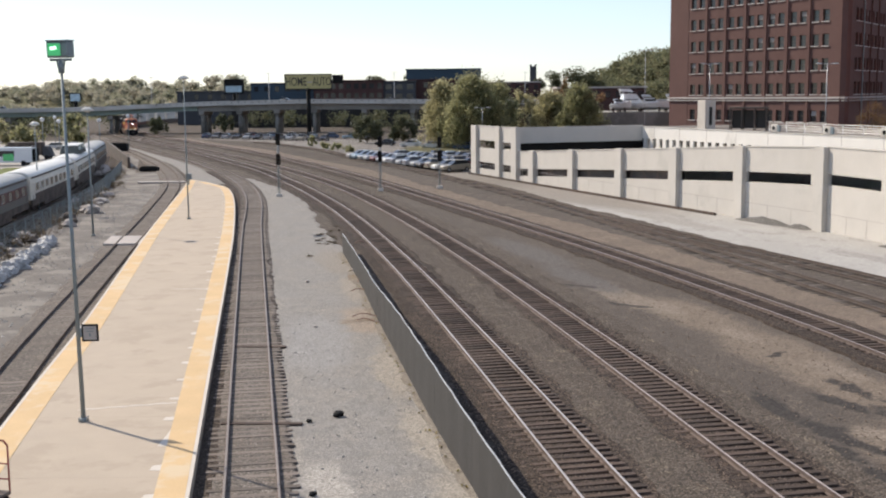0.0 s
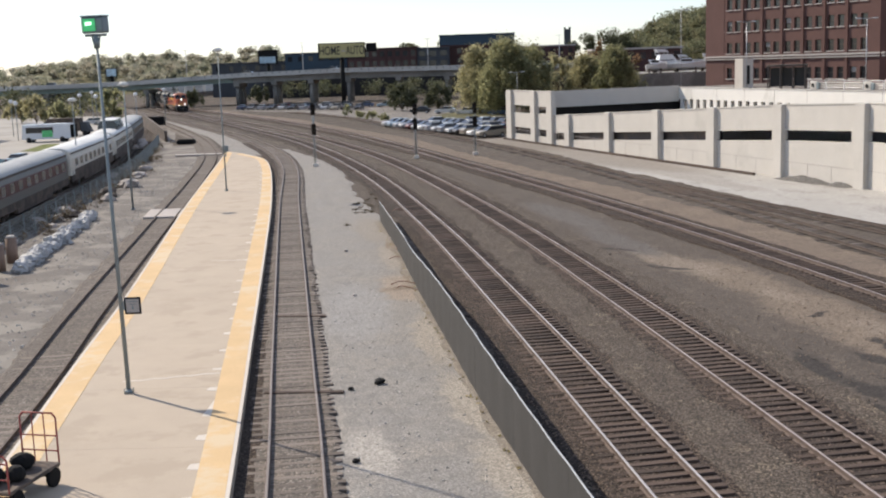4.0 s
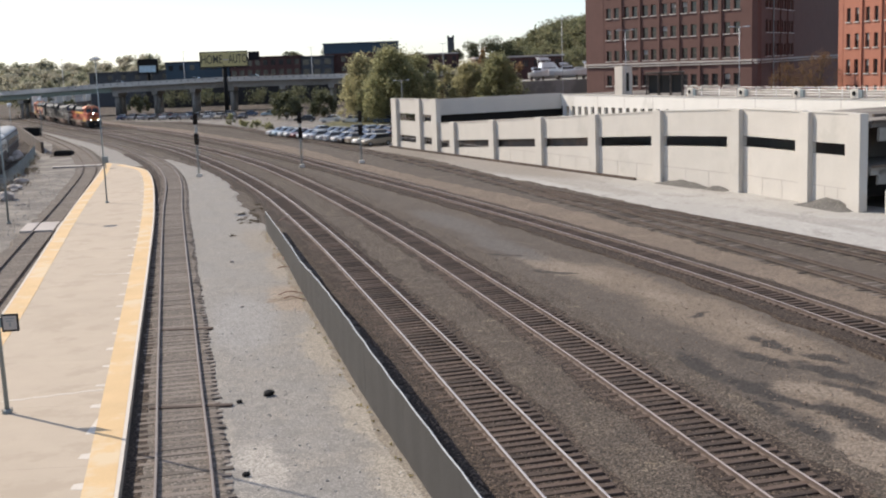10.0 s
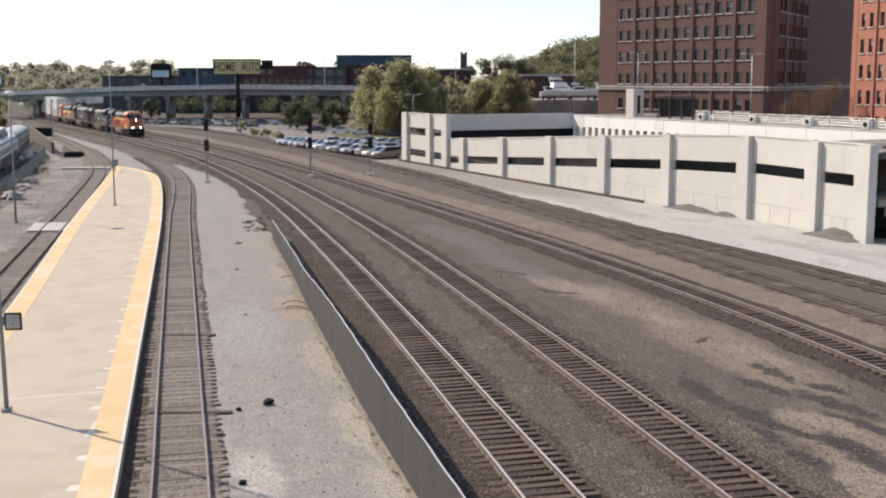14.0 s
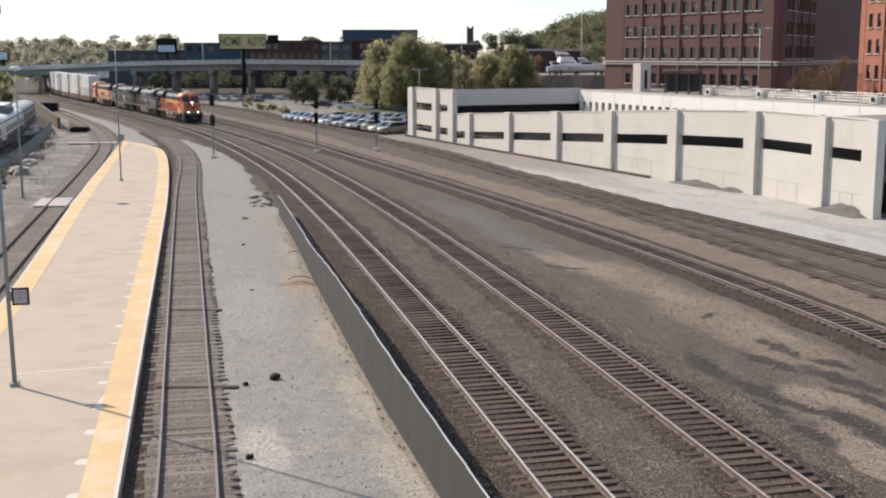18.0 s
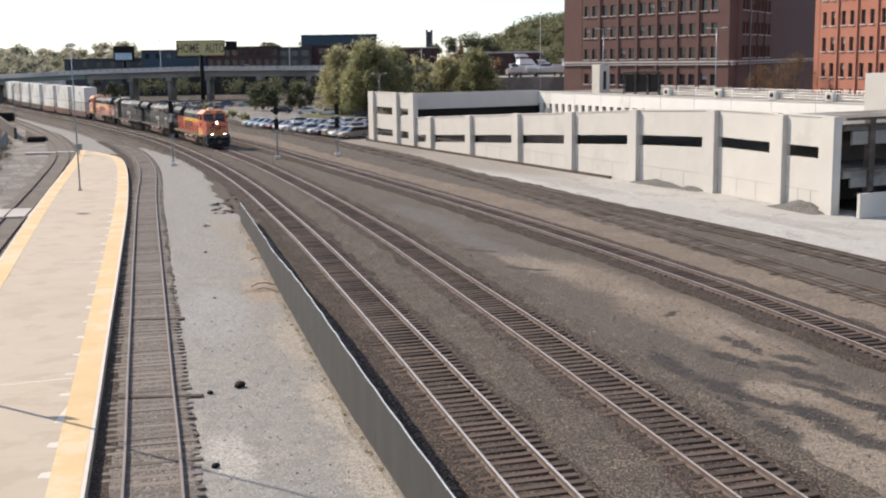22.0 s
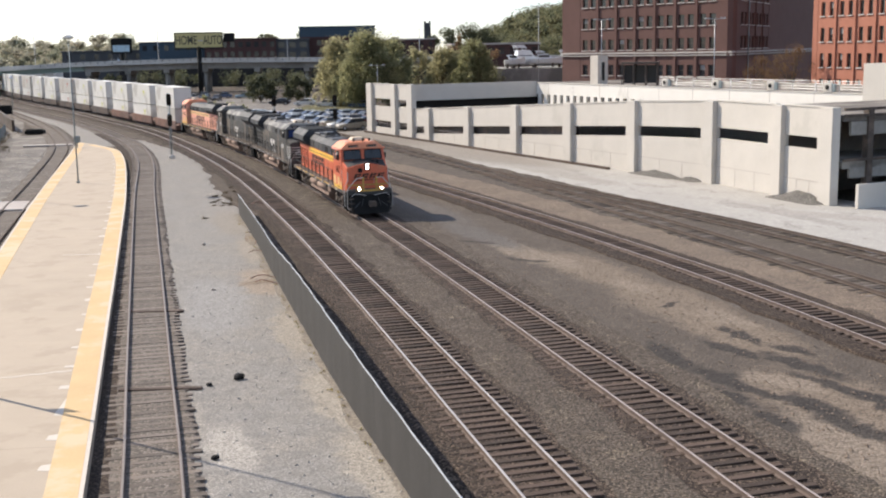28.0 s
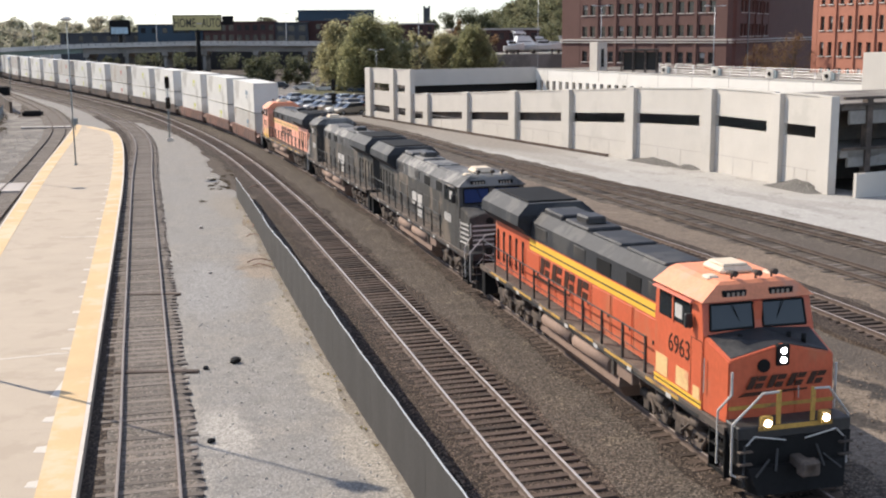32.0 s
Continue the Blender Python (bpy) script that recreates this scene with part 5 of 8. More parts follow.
# dark timbers laid across the siding, one reaching into the gravel
for x0, y0, ln, turn in ((-7.9, 48.85, 2.2, -2.5), (-6.05, 37.05, 2.7, -2.5)):
    bm = bmesh.new()
    box(bm, -ln / 2, ln / 2, -0.12, 0.12, -0.05, 0.085, 0.015)
    tb = tagged(part("dark_timber", bm, M["wood_dark"]), "dark oiled timber across the siding", "timber", "dark timbers on the siding")
    tb.matrix_basis = Matrix.Translation((x0, y0, 0)) @ Matrix.Rotation(radians(turn), 4, "Z")

# panels across the stub track
for y0, y1, dx0, dx1 in ((83.6, 88.4, -1.7, 1.35), (144.6, 146.2, -4.5, 1.5)):
    top = empty("crossing", None, "pale timber crossing panels between the rails", "level crossing", kind="structure")
    for a, b in ((dx0, -0.82), (-0.68, 0.68), (0.82, dx1)):
        n = max(1, int((b - a) / 0.7))
        for i in range(n):
            bm = bmesh.new()
            u, v = a + (b - a) * i / n, a + (b - a) * (i + 1) / n - 0.02
            plate(bm, [(plan_x(TRACK_STUB, y0) + u, y0), (plan_x(TRACK_STUB, y0) + v, y0), (plan_x(TRACK_STUB, y1) + v, y1), (plan_x(TRACK_STUB, y1) + u, y1)], 0.02, 0.19)
            part("panel", bm, M["limestone"], top)


# ---- lamp poles ----
def lamp_pole(x, y, z, height, label, heads="flood", r=0.09):
    L = empty("lamp_pole", Matrix.Translation((x, y, z)), label, "lamp post", "platform lamps")
    bm = bmesh.new()
    tube(bm, (0, 0, 0.0), (0, 0, height), r * 1.25, r * 0.7, 12)
    part("pole", bm, M["pole"], L)
    bm = bmesh.new()
    tube(bm, (0, 0, 0), (0, 0, 0.14), r * 2.3, r * 1.6, 12)
    for a in range(4):
        tube(bm, (0.16 * math.cos(a * 1.571 + 0.78), 0.16 * math.sin(a * 1.571 + 0.78), 0), (0.16 * math.cos(a * 1.571 + 0.78), 0.16 * math.sin(a * 1.571 + 0.78), 0.16), 0.02, n=6)
    part("base", bm, M["pole"], L)
    if heads == "flood":
        bm = bmesh.new()
        tube(bm, (-0.34, 0, height + 0.06), (0.34, 0, height + 0.06), 0.04, n=8)
        tube(bm, (0, 0, height - 0.35), (0, 0, height + 0.06), 0.1, 0.07, 10)
        for sx in (-0.2, 0.2):
            tube(bm, (sx * 0.3, 0, height - 0.32), (sx * 0.6, 0, height + 0.05), 0.03, n=6)
        part("bracket", bm, M["pole"], L)
        for sx, mm, lab in ((-0.17, "green_lit", "floodlight with lit green glass"), (0.2, "pole", "floodlight turned away")):
            bm = bmesh.new()
            box(bm, -0.3, 0.3, -0.16, 0.2, 0, 0.48, 0.04)
            f = part("floodlight", bm, M["pole"], L, lab)
            f.matrix_basis = Matrix.Translation((sx, 0, height + 0.12)) @ Matrix.Rotation(-0.5 if sx > 0 else 0.15, 4, "Z") @ Matrix.Diagonal((0.76 if sx < 0 else 0.62, 0.76, 1.05, 1))
            bm = bmesh.new()
            box(bm, -0.25, 0.25, -0.19, -0.155, 0.06, 0.42, 0.01)
            ls = part("lens", bm, M[mm], f)
            if sx < 0:
                bm = bmesh.new()
                tube(bm, (-0.14, -0.2, 0.27), (0.1, -0.2, 0.29), 0.05, n=10)
                part("lamp_tube", bm, M["lamp_green"], ls, "bright lamp behind the green glass")
            bm = bmesh.new()
            box(bm, -0.32, 0.32, -0.2, 0.22, 0.48, 0.52)
            part("hood", bm, M["pole"], f)
    else:
        bm = bmesh.new()
        tube(bm, (0, 0, height - 0.05), (0, 0, height + 0.08), 0.1, 0.5, 16)
        tube(bm, (0, 0, height + 0.08), (0, 0, height + 0.34), 0.52, 0.2, 16)
        part("lamp_head", bm, M["white_concrete"], L, "round white lamp head")
    return L


M["lamp_green"] = glowing("glowing_pale_green", (0.6, 1.0, 0.7), 1.6)
M["green_lit"] = glowing("lit_green_lens", (0.06, 0.42, 0.15), 0.5)
M["green_glass"] = material("green_lit_lens", (0.08, 0.55, 0.18), 0.2, vary=0.4, scale=4, fine=10, bump=0, spec=0.8)
p1 = lamp_pole(-11.68, 36.3, PLAT_Z, 11.5, "tall grey steel pole with two floodlights on the platform", r=0.06)
p1.matrix_basis = p1.matrix_basis @ Matrix.Rotation(radians(-0.65), 4, "Y")
bm = bmesh.new()
box(bm, 0.12, 0.66, -0.04, 0.0, 2.64, 3.2, 0.01)
sg = part("sign", bm, M["black"], p1, "small black-framed notice on the pole")
bm = bmesh.new()
box(bm, 0.18, 0.60, -0.046, -0.04, 2.7, 3.14)
part("notice", bm, M["limestone"], sg)
bm = bmesh.new()
for i, (a, b, c) in enumerate(((0.24, 0.54, 3.04), (0.28, 0.5, 2.96), (0.36, 0.42, 2.8))):
    box(bm, a, b, -0.05, -0.046, c, c + (0.03 if i < 2 else 0.12))
part("notice_marks", bm, M["pole"], sg)
bm = bmesh.new()
box(bm, -0.02, 0.14, -0.03, 0.01, 2.78, 3.08)
part("clamp", bm, M["pole"], sg)
lamp_pole(-21.7, 98.1, PLAT_Z, 11.8, "slim grey pole with a round lamp at the platform end", "round", 0.055)
lamp_pole(-27.45, 90.0, 0.0, 9.7, "slim grey lamp pole on the asphalt", "round", 0.07)
lamp_pole(-38.6, 110.0, 0.0, 8.2, "slim grey lamp pole beside the parked coaches", "round", 0.06)

# ---- baggage cart ----
M["red_tube"] = material("worn_red_tube", (0.28, 0.06, 0.05), 0.6, vary=0.2, scale=4, fine=20, bump=0.02)
cart = empty("baggage_cart", Matrix.Translation((-11.75, 27.2, PLAT_Z)) @ Matrix.Rotation(radians(-12), 4, "Z"), "baggage cart with red tube ends parked on the platform", "cart")
bm = bmesh.new()
box(bm, -0.55, 0.55, -1.1, 1.1, 0.45, 0.55, 0.02)
part("deck", bm, M["underframe"], cart)
for y in (-0.8, 0.8):
    bm = bmesh.new()
    tube(bm, (-0.5, y, 0.28), (0.5, y, 0.28), 0.035, n=8)
    part("axle", bm, M["underframe"], cart)
    for sx in (-1, 1):
        bm = bmesh.new()
        tube(bm, (sx * 0.44, y, 0.25), (sx * 0.56, y, 0.25), 0.25, n=16)
        part("wheel", bm, M["black"], cart)
for y, h in ((1.08, 1.85), (-1.08, 1.45)):
    bm = bmesh.new()
    pts = [(-0.52, 0.5), (-0.52, h - 0.12), (-0.42, h), (0.42, h), (0.52, h - 0.12), (0.52, 0.5)]
    for a, b in zip(pts[:-1], pts[1:]):
        tube(bm, (a[0], y, a[1]), (b[0], y, b[1]), 0.025, n=8)
    for z in (0.85, 1.25):
        tube(bm, (-0.52, y, z), (0.52, y, z), 0.02, n=6)
    for x in (-0.17, 0.17):
        tube(bm, (x, y, 0.55), (x, y, h), 0.018, n=6)
    part("end_frame", bm, M["red_tube"], cart, "red tube end frame")
for x, y, s in ((-0.15, 0.5, 0.3), (0.2, -0.3, 0.26), (-0.25, -0.6, 0.3)):
    bm = bmesh.new()
    bmesh.ops.create_icosphere(bm, subdivisions=2, radius=s)
    for v in bm.verts:
        v.co *= 1 + 0.25 * noise.noise(v.co * 4 + Vector((x, y, s)))
        v.co.z = v.co.z * 0.8 + 0.55 + s * 0.7
        v.co.x += x
        v.co.y += y
    part("sack", bm, M["black"], cart, "dark sack strapped on the deck")

# ---- fence ----
FENCE = Way([(-6.93, 79), (-4.79, 65.7), (-3.37, 56.1), (-1.44, 43.8), (-0.41, 37.3), (0.52, 32), (1.42, 27), (3.4, 15), (5.1, 2)])
strip("fence_soil", FENCE, -0.15, lambda s: 0.28 + 0.1 * math.sin(s * 0.7), 0, FENCE.length, 0.02, M["tan_gravel"], 0.15, "brown soil at the foot of the fence", seed=41)
fence = empty("fence", None, "chain-link fence covered with black windscreen fabric", "fence", kind="structure")
rng = random.Random(8)
tops, s = [], 0.0
while s < FENCE.length:
    tops.append((s, float(np.interp(FENCE.at(s).y, [2, 27, 32, 37, 44, 50, 56, 62, 66, 79], [1.75, 1.78, 1.9, 2.02, 2.0, 1.85, 1.55, 1.5, 1.42, 1.35])) + rng.uniform(-0.02, 0.02)))
    s += 3.05
for (a, ha), (b, hb) in zip(tops[:-1], tops[1:]):
    bm = bmesh.new()
    n = 6
    cols = []
    for i in range(n + 1):
        p = FENCE.side(a + (b - a) * i / n, 0.008 * math.sin(i * 1.7 + a))
        h = ha + (hb - ha) * i / n - 0.035 * math.sin(math.pi * i / n)
        cols.append([bm.verts.new((*p, z)) for z in (0.0, h * 0.5, h)])
    fs = []
    for c, d in zip(cols[:-1], cols[1:]):
        fs += [bm.faces.new((c[j], d[j], d[j + 1], c[j + 1])) for j in range(2)]
    r = bmesh.ops.extrude_face_region(bm, geom=fs)
    bmesh.ops.translate(bm, verts=[v for v in r["geom"] if isinstance(v, bmesh.types.BMVert)], vec=(0.02, 0.004, 0))
    bmesh.ops.recalc_face_normals(bm, faces=bm.faces)
    part("fabric_panel", bm, M["fabric"], fence, "sagging black fabric panel")
    bm = bmesh.new()
    for i in range(n):
        p, q = FENCE.at(a + (b - a) * i / n), FENCE.at(a + (b - a) * (i + 1) / n)
        z0 = ha + (hb - ha) * i / n - 0.035 * math.sin(math.pi * i / n)
        z1 = ha + (hb - ha) * (i + 1) / n - 0.035 * math.sin(math.pi * (i + 1) / n)
        tube(bm, (p.x + 0.012, p.y, z0 + 0.02), (q.x + 0.012, q.y, z1 + 0.02), 0.022, n=6)
    part("top_wire", bm, M["steel"], fence, "pale top rail")
    p = FENCE.side(a, -0.07)
    bm = bmesh.new()
    tube(bm, (p.x, p.y, 0), (p.x, p.y, ha - 0.05), 0.03, n=8)
    part("post", bm, M["steel"], fence)

# ---- railway signals ----
def signal_mast(x, y, height, label, low):
    S = empty("railway_signal", Matrix.Translation((x, y, 0)) @ Matrix.Rotation(radians(4), 4, "Z"), label, "railway signal", "signals beside the tracks")
    bm = bmesh.new()
    tube(bm, (0, 0, 0), (0, 0, height), 0.065, n=10)
    part("mast", bm, M["pole"], S)
    bm = bmesh.new()
    box(bm, -0.3, 0.3, -0.3, 0.3, 0, 0.35, 0.04)
    part("base", bm, M["concrete"], S)
    for z in (height - 0.55, low):
        bm = bmesh.new()
        box(bm, -0.24, 0.24, -0.22, -0.06, z - 0.62, z + 0.62, 0.1)
        hd = part("signal_head", bm, M["black"], S, "black three-lamp signal head")
        for k in (-0.38, 0.0, 0.38):
            bm = bmesh.new()
            tube(bm, (0, -0.22, z + k), (0, -0.42, z + k - 0.02), 0.13, 0.14, 10, caps=False)
            part("visor", bm, M["black"], hd)
            bm = bmesh.new()
            tube(bm, (0, -0.215, z + k), (0, -0.235, z + k), 0.1, n=10)
            part("lens", bm, M["loco_glass_dark"], hd)
    bm = bmesh.new()
    for sx in (-0.18, 0.18):
        tube(bm, (sx, 0.12, 0.4), (sx, 0.12, height - 0.6), 0.015, n=5)
    for i in range(int((height - 1.2) / 0.35)):
        tube(bm, (-0.18, 0.12, 0.6 + 0.35 * i), (0.18, 0.12, 0.6 + 0.35 * i), 0.012, n=5)
    part("ladder", bm, M["pole"], S)
    return S


M["loco_glass_dark"] = glassy("unlit_signal_lens", (0.03, 0.015, 0.012), 0.1)
signal_mast(-17.6, 124.1, 6.7, "railway signal mast with two black heads at the gravel edge", 4.0)
signal_mast(-7.0, 130.3, 6.1, "railway signal mast with two black heads between the tracks", 3.9)
signal_mast(-0.3, 132.7, 5.9, "railway signal mast with two black heads beside the yard track", 3.8)

# ---- parking garage ----
GA, GB, GC = Vector((4.5, 157.8)), Vector((29.8, 88.0)), Vector((33.6, 73.0))
garage = empty("parking_garage", None, "pale concrete parking garage with a ramp behind a slotted wall", "parking garage")


def along(P, Q, u, out=0.0):
    """The plan point u metres from P towards Q, and so far out on the side of the tracks."""
    d = (Q - P).normalized()
    return P + d * u + Vector((d.y, -d.x)) * out


def wall_piece(bm, P, Q, u0, u1, z, out0, out1):
    """A block of wall; z holds the heights (low, high) at u0 and at u1."""
    c = []
    for u, (lo, hi) in ((u0, z[0]), (u1, z[1])):
        for o in (out0, out1):
            p = along(P, Q, u, o)
            c += [bm.verts.new((p.x, p.y, lo)), bm.verts.new((p.x, p.y, hi))]
    for q in ((0, 1, 3, 2), (4, 6, 7, 5), (0, 4, 5, 1), (2, 3, 7, 6), (0, 2, 6, 4), (1, 5, 7, 3)):
        bm.faces.new([c[i] for i in q])
    return bm


def bay(P, Q, u0, u1, top, slots, s0, s1):
    """A wall panel between pilasters with slot openings that go through it."""
    w = None
    levels = [(lambda u: -0.3)]
    for lo, hi in slots:
        levels += [lo, hi]
    levels.append(top)
    for k in range(0, len(levels), 2):
        a, b = levels[k], levels[k + 1]
        bm = wall_piece(bmesh.new(), P, Q, u0, u1, ((a(u0), b(u0)), (a(u1), b(u1))), -0.28, 0.0)
        bmesh.ops.recalc_face_normals(bm, faces=bm.faces)
        x = part("wall_panel", bm, M["concrete"], garage)
        w = w or x
    for lo, hi in slots:
        for a, b in ((u0, s0), (s1, u1)):
            if b - a > 0.02:
                bm = wall_piece(bmesh.new(), P, Q, a, b, ((lo(a), hi(a)), (lo(b), hi(b))), -0.28, 0.0)
                bmesh.ops.recalc_face_normals(bm, faces=bm.faces)
                part("slot_jamb", bm, M["concrete"], garage)
    bm = bmesh.new()
    wall_piece(bm, P, Q, u0, u1, ((top(u0), top(u0) + 0.1), (top(u1), top(u1) + 0.1)), -0.36, 0.06)
    bmesh.ops.recalc_face_normals(bm, faces=bm.faces)
    part("coping", bm, M["concrete"], w)
    bm = bmesh.new()
    for i in range(1, 3):
        u = u0 + (u1 - u0) * i / 3
        wall_piece(bm, P, Q, u, u + 0.04, ((0, 1.35), (0, 1.35)), 0.0, 0.012)
    wall_piece(bm, P, Q, u0, u1, ((1.35, 1.39), (1.35, 1.39)), 0.0, 0.012)
    bmesh.ops.recalc_face_normals(bm, faces=bm.faces)
    part("joint_line", bm, M["limestone"], w)
    return w


ramp = lambda u: min(3.62 + 0.0525 * (u - 15.9), 6.42)
slot_lo, slot_hi = (lambda u: ramp(u) - 2.95), (lambda u: ramp(u) - 2.09)
c65 = lambda u: 6.47
tall = [((lambda u: 0.8), (lambda u: 1.7)), ((lambda u: 3.62), (lambda u: 4.6))]
PIL = [(-0.6, 1.2, 6.55), (7.9, 9.3, 6.55), (13.1, 14.7, 6.62), (18.4, 19.8, 0), (29.2, 30.5, 0), (40.3, 41.6, 0), (51.0, 52.3, 0), (61.8, 62.95, 0), (72.4, 73.6, 6.5)]
bay(GA, GB, 1.2, 7.9, c65, tall, 1.3, 7.35)
bay(GA, GB, 9.3, 13.1, c65, tall, 9.5, 12.7)
for (a0, a1, _), (b0, b1, _) in zip(PIL[2:-1], PIL[3:]):
    bay(GA, GB, a1, b0, ramp, [(slot_lo, slot_hi)], a1 + 0.03, b0 - 0.75)
flat = [((lambda u: 3.6), (lambda u: 4.42))]
bay(GB, GC, -0.62, 7.05, c65, flat, -0.6, 6.1)
bay(GB, GC, 8.15, 12.45, c65, flat, 8.18, 11.75)
for P, Q, lst in ((GA, GB, PIL), (GB, GC, [(7.05, 8.15, 6.5), (12.45, 13.8, 6.55)])):
    for u0, u1, h in lst:
        bm = bmesh.new()
        h = h or ramp(u1) + 0.08
        wall_piece(bm, P, Q, u0, u1, ((-0.3, h), (-0.3, h)), -0.28, 0.38)
        bmesh.ops.recalc_face_normals(bm, faces=bm.faces)
        soft(bm, 0.03)
        part("pilaster", bm, M["concrete"], garage)
GN = Vector((0.939, 0.344))      # away from the tracks
GD = Vector((0.3436, -0.9391))   # along the wall towards the walkway
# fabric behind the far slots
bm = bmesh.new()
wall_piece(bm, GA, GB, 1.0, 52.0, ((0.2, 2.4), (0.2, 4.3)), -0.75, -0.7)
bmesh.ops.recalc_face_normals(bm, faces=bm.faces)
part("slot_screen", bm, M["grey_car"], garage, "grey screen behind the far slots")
# ramp floor, dark level below it
bm = bmesh.new()
for (u0, u1) in ((14.7, 72.7),):
    P0, P1 = along(GA, GB, u0, -0.29), along(GA, GB, u1, -0.29)
    q0, q1 = P0 + GN * 17.4, P1 + GN * 17.4
    vs = [bm.verts.new((*p, z)) for p, z in ((P0, ramp(u0) - 1.1), (P1, ramp(u1) - 1.1), (q1, ramp(u1) - 1.1), (q0, ramp(u0) - 1.1))]
    bm.faces.new(vs)
    r = bmesh.ops.extrude_face_region(bm, geom=bm.faces[:])
    bmesh.ops.translate(bm, verts=[v for v in r["geom"] if isinstance(v, bmesh.types.BMVert)], vec=(0, 0, -0.35))
    bmesh.ops.recalc_face_normals(bm, faces=bm.faces)
part("ramp_floor", bm, M["asphalt"], garage, "grey ramp floor")
# cross wall at the head of the ramp
p0, q0 = Vector((9.35, 145.3)), Vector((26.2, 151.45))
for z0, z1 in ((-0.2, 3.5), (4.55, 6.56)):
    bm = bmesh.new()
    wall_piece(bm, p0, q0, 0, (q0 - p0).length, ((z0, z1), (z0, z1)), -0.3, 0.0)
    bmesh.ops.recalc_face_normals(bm, faces=bm.faces)
    part("cross_wall", bm, M["concrete"], garage)
# Near-black sheet behind the slot paints the shade of the level inside.
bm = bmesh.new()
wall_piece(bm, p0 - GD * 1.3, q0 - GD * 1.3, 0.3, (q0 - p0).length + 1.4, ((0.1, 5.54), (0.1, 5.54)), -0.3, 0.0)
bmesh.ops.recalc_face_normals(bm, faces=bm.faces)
part("shade_sheet", bm, M["dark"], garage)
# far block: roof deck with dark levels inside
q1 = q0 + GD * 57.2
for z0, z1, mm in ((-0.2, 0.0, "asphalt"), (2.9, 3.2, "concrete"), (5.55, 5.9, "asphalt")):
    bm = bmesh.new()
    prism(bm, [tuple(along(GA, GB, 0.2, -0.3)), tuple(along(GA, GB, 13.0, -0.3)), tuple(q0 - GN * 0.3 - GD * 0.12), tuple(q0 + GN * 24 - GD * 0.12), tuple(q0 + GN * 24 - GD * 14)], z0, z1)
    bmesh.ops.recalc_face_normals(bm, faces=bm.faces)
    part("deck", bm, M[mm], garage)
for z0, z1, mm in ((2.9, 3.2, "concrete"), (5.5, 5.85, "asphalt")):
    bm = bmesh.new()
    prism(bm, [tuple(q0 + GN * 0.31), tuple(q1 + GN * 0.31), tuple(q1 + GN * 26), tuple(q0 + GN * 26)], z0, z1)
    bmesh.ops.recalc_face_normals(bm, faces=bm.faces)
    part("deck", bm, M[mm], garage)
# inner wall with its row of small windows
u, n = 0.3, 0
# Another near-black sheet, for the shade behind the small openings.
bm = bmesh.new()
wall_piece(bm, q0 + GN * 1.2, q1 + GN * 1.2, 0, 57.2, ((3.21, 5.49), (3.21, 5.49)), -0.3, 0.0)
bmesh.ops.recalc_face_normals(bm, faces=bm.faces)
part("shade_sheet", bm, M["dark"], garage)
bm = bmesh.new()
wall_piece(bm, q0, q1, 0, 57.2, ((-0.2, 3.6), (-0.2, 3.6)), -0.3, 0.0)
wall_piece(bm, q0, q1, 0, 57.2, ((4.85, 6.3), (4.85, 6.3)), -0.3, 0.0)
while u < 56:
    wall_piece(bm, q0, q1, u, u + 0.78, ((3.6, 4.85), (3.6, 4.85)), -0.3, 0.0)
    u += 1.58
bmesh.ops.recalc_face_normals(bm, faces=bm.faces)
part("inner_wall", bm, M["white_concrete"], garage, "sunlit inner wall with a row of small openings")
bm = bmesh.new()
wall_piece(bm, q0, q1, -0.2, 57.3, ((6.3, 6.4), (6.3, 6.4)), -0.4, 0.06)
bmesh.ops.recalc_face_normals(bm, faces=bm.faces)
part("coping", bm, M["concrete"], garage)
for k in range(9):
    bm = bmesh.new()
    wall_piece(bm, q0, q1, 3 + 6 * k, 3.05 + 6 * k, ((4.7, 6.3), (4.7, 6.3)), 0.0, 0.012)
    bmesh.ops.recalc_face_normals(bm, faces=bm.faces)
    part("joint_line", bm, M["limestone"], garage)
bm = bmesh.new()
for z in (6.65, 6.9, 7.15, 7.38):
    a, b = along(q0, q1, 27, -0.15), along(q0, q1, 57, -0.15)
    tube(bm, (a.x, a.y, z), (b.x, b.y, z), 0.025, n=6)
part("guard_rail", bm, M["steel"], garage, "steel guard rail on the roof wall")
for k in range(11):
    a = along(q0, q1, 27 + 3 * k, -0.15)
    bm = bmesh.new()
    tube(bm, (a.x, a.y, 6.4), (a.x, a.y, 7.4), 0.035, n=6)
    part("rail_post", bm, M["steel"], garage)
for u in (28.2, 36.9, 45.2, 52.8):
    a = along(q0, q1, u, 0.02)
    bm = bmesh.new()
    box(bm, -0.5, 0.5, -0.12, 0.12, 0, 0.85, 0.04, Matrix.Translation((a.x, a.y, 6.42)) @ Matrix.Rotation(math.atan2(GD.y, GD.x), 4, "Z"))
    lb = part("wall_lamp", bm, M["concrete"], garage, "pale boxed lamp on the roof wall")
    bm = bmesh.new()
    b = along(q0, q1, u, 0.15)
    tube(bm, (b.x, b.y, 6.85), (b.x - 0.06 * GN.x, b.y - 0.06 * GN.y, 6.85), 0.22, n=12)
    part("lens", bm, M["black"], lb)
    bm = bmesh.new()
    box(bm, 0.5, 0.95, -0.1, 0.1, 0.05, 0.75, 0.04, Matrix.Translation((a.x, a.y, 6.42)) @ Matrix.Rotation(math.atan2(GD.y, GD.x), 4, "Z"))
    part("lamp_back", bm, M["pole"], lb)
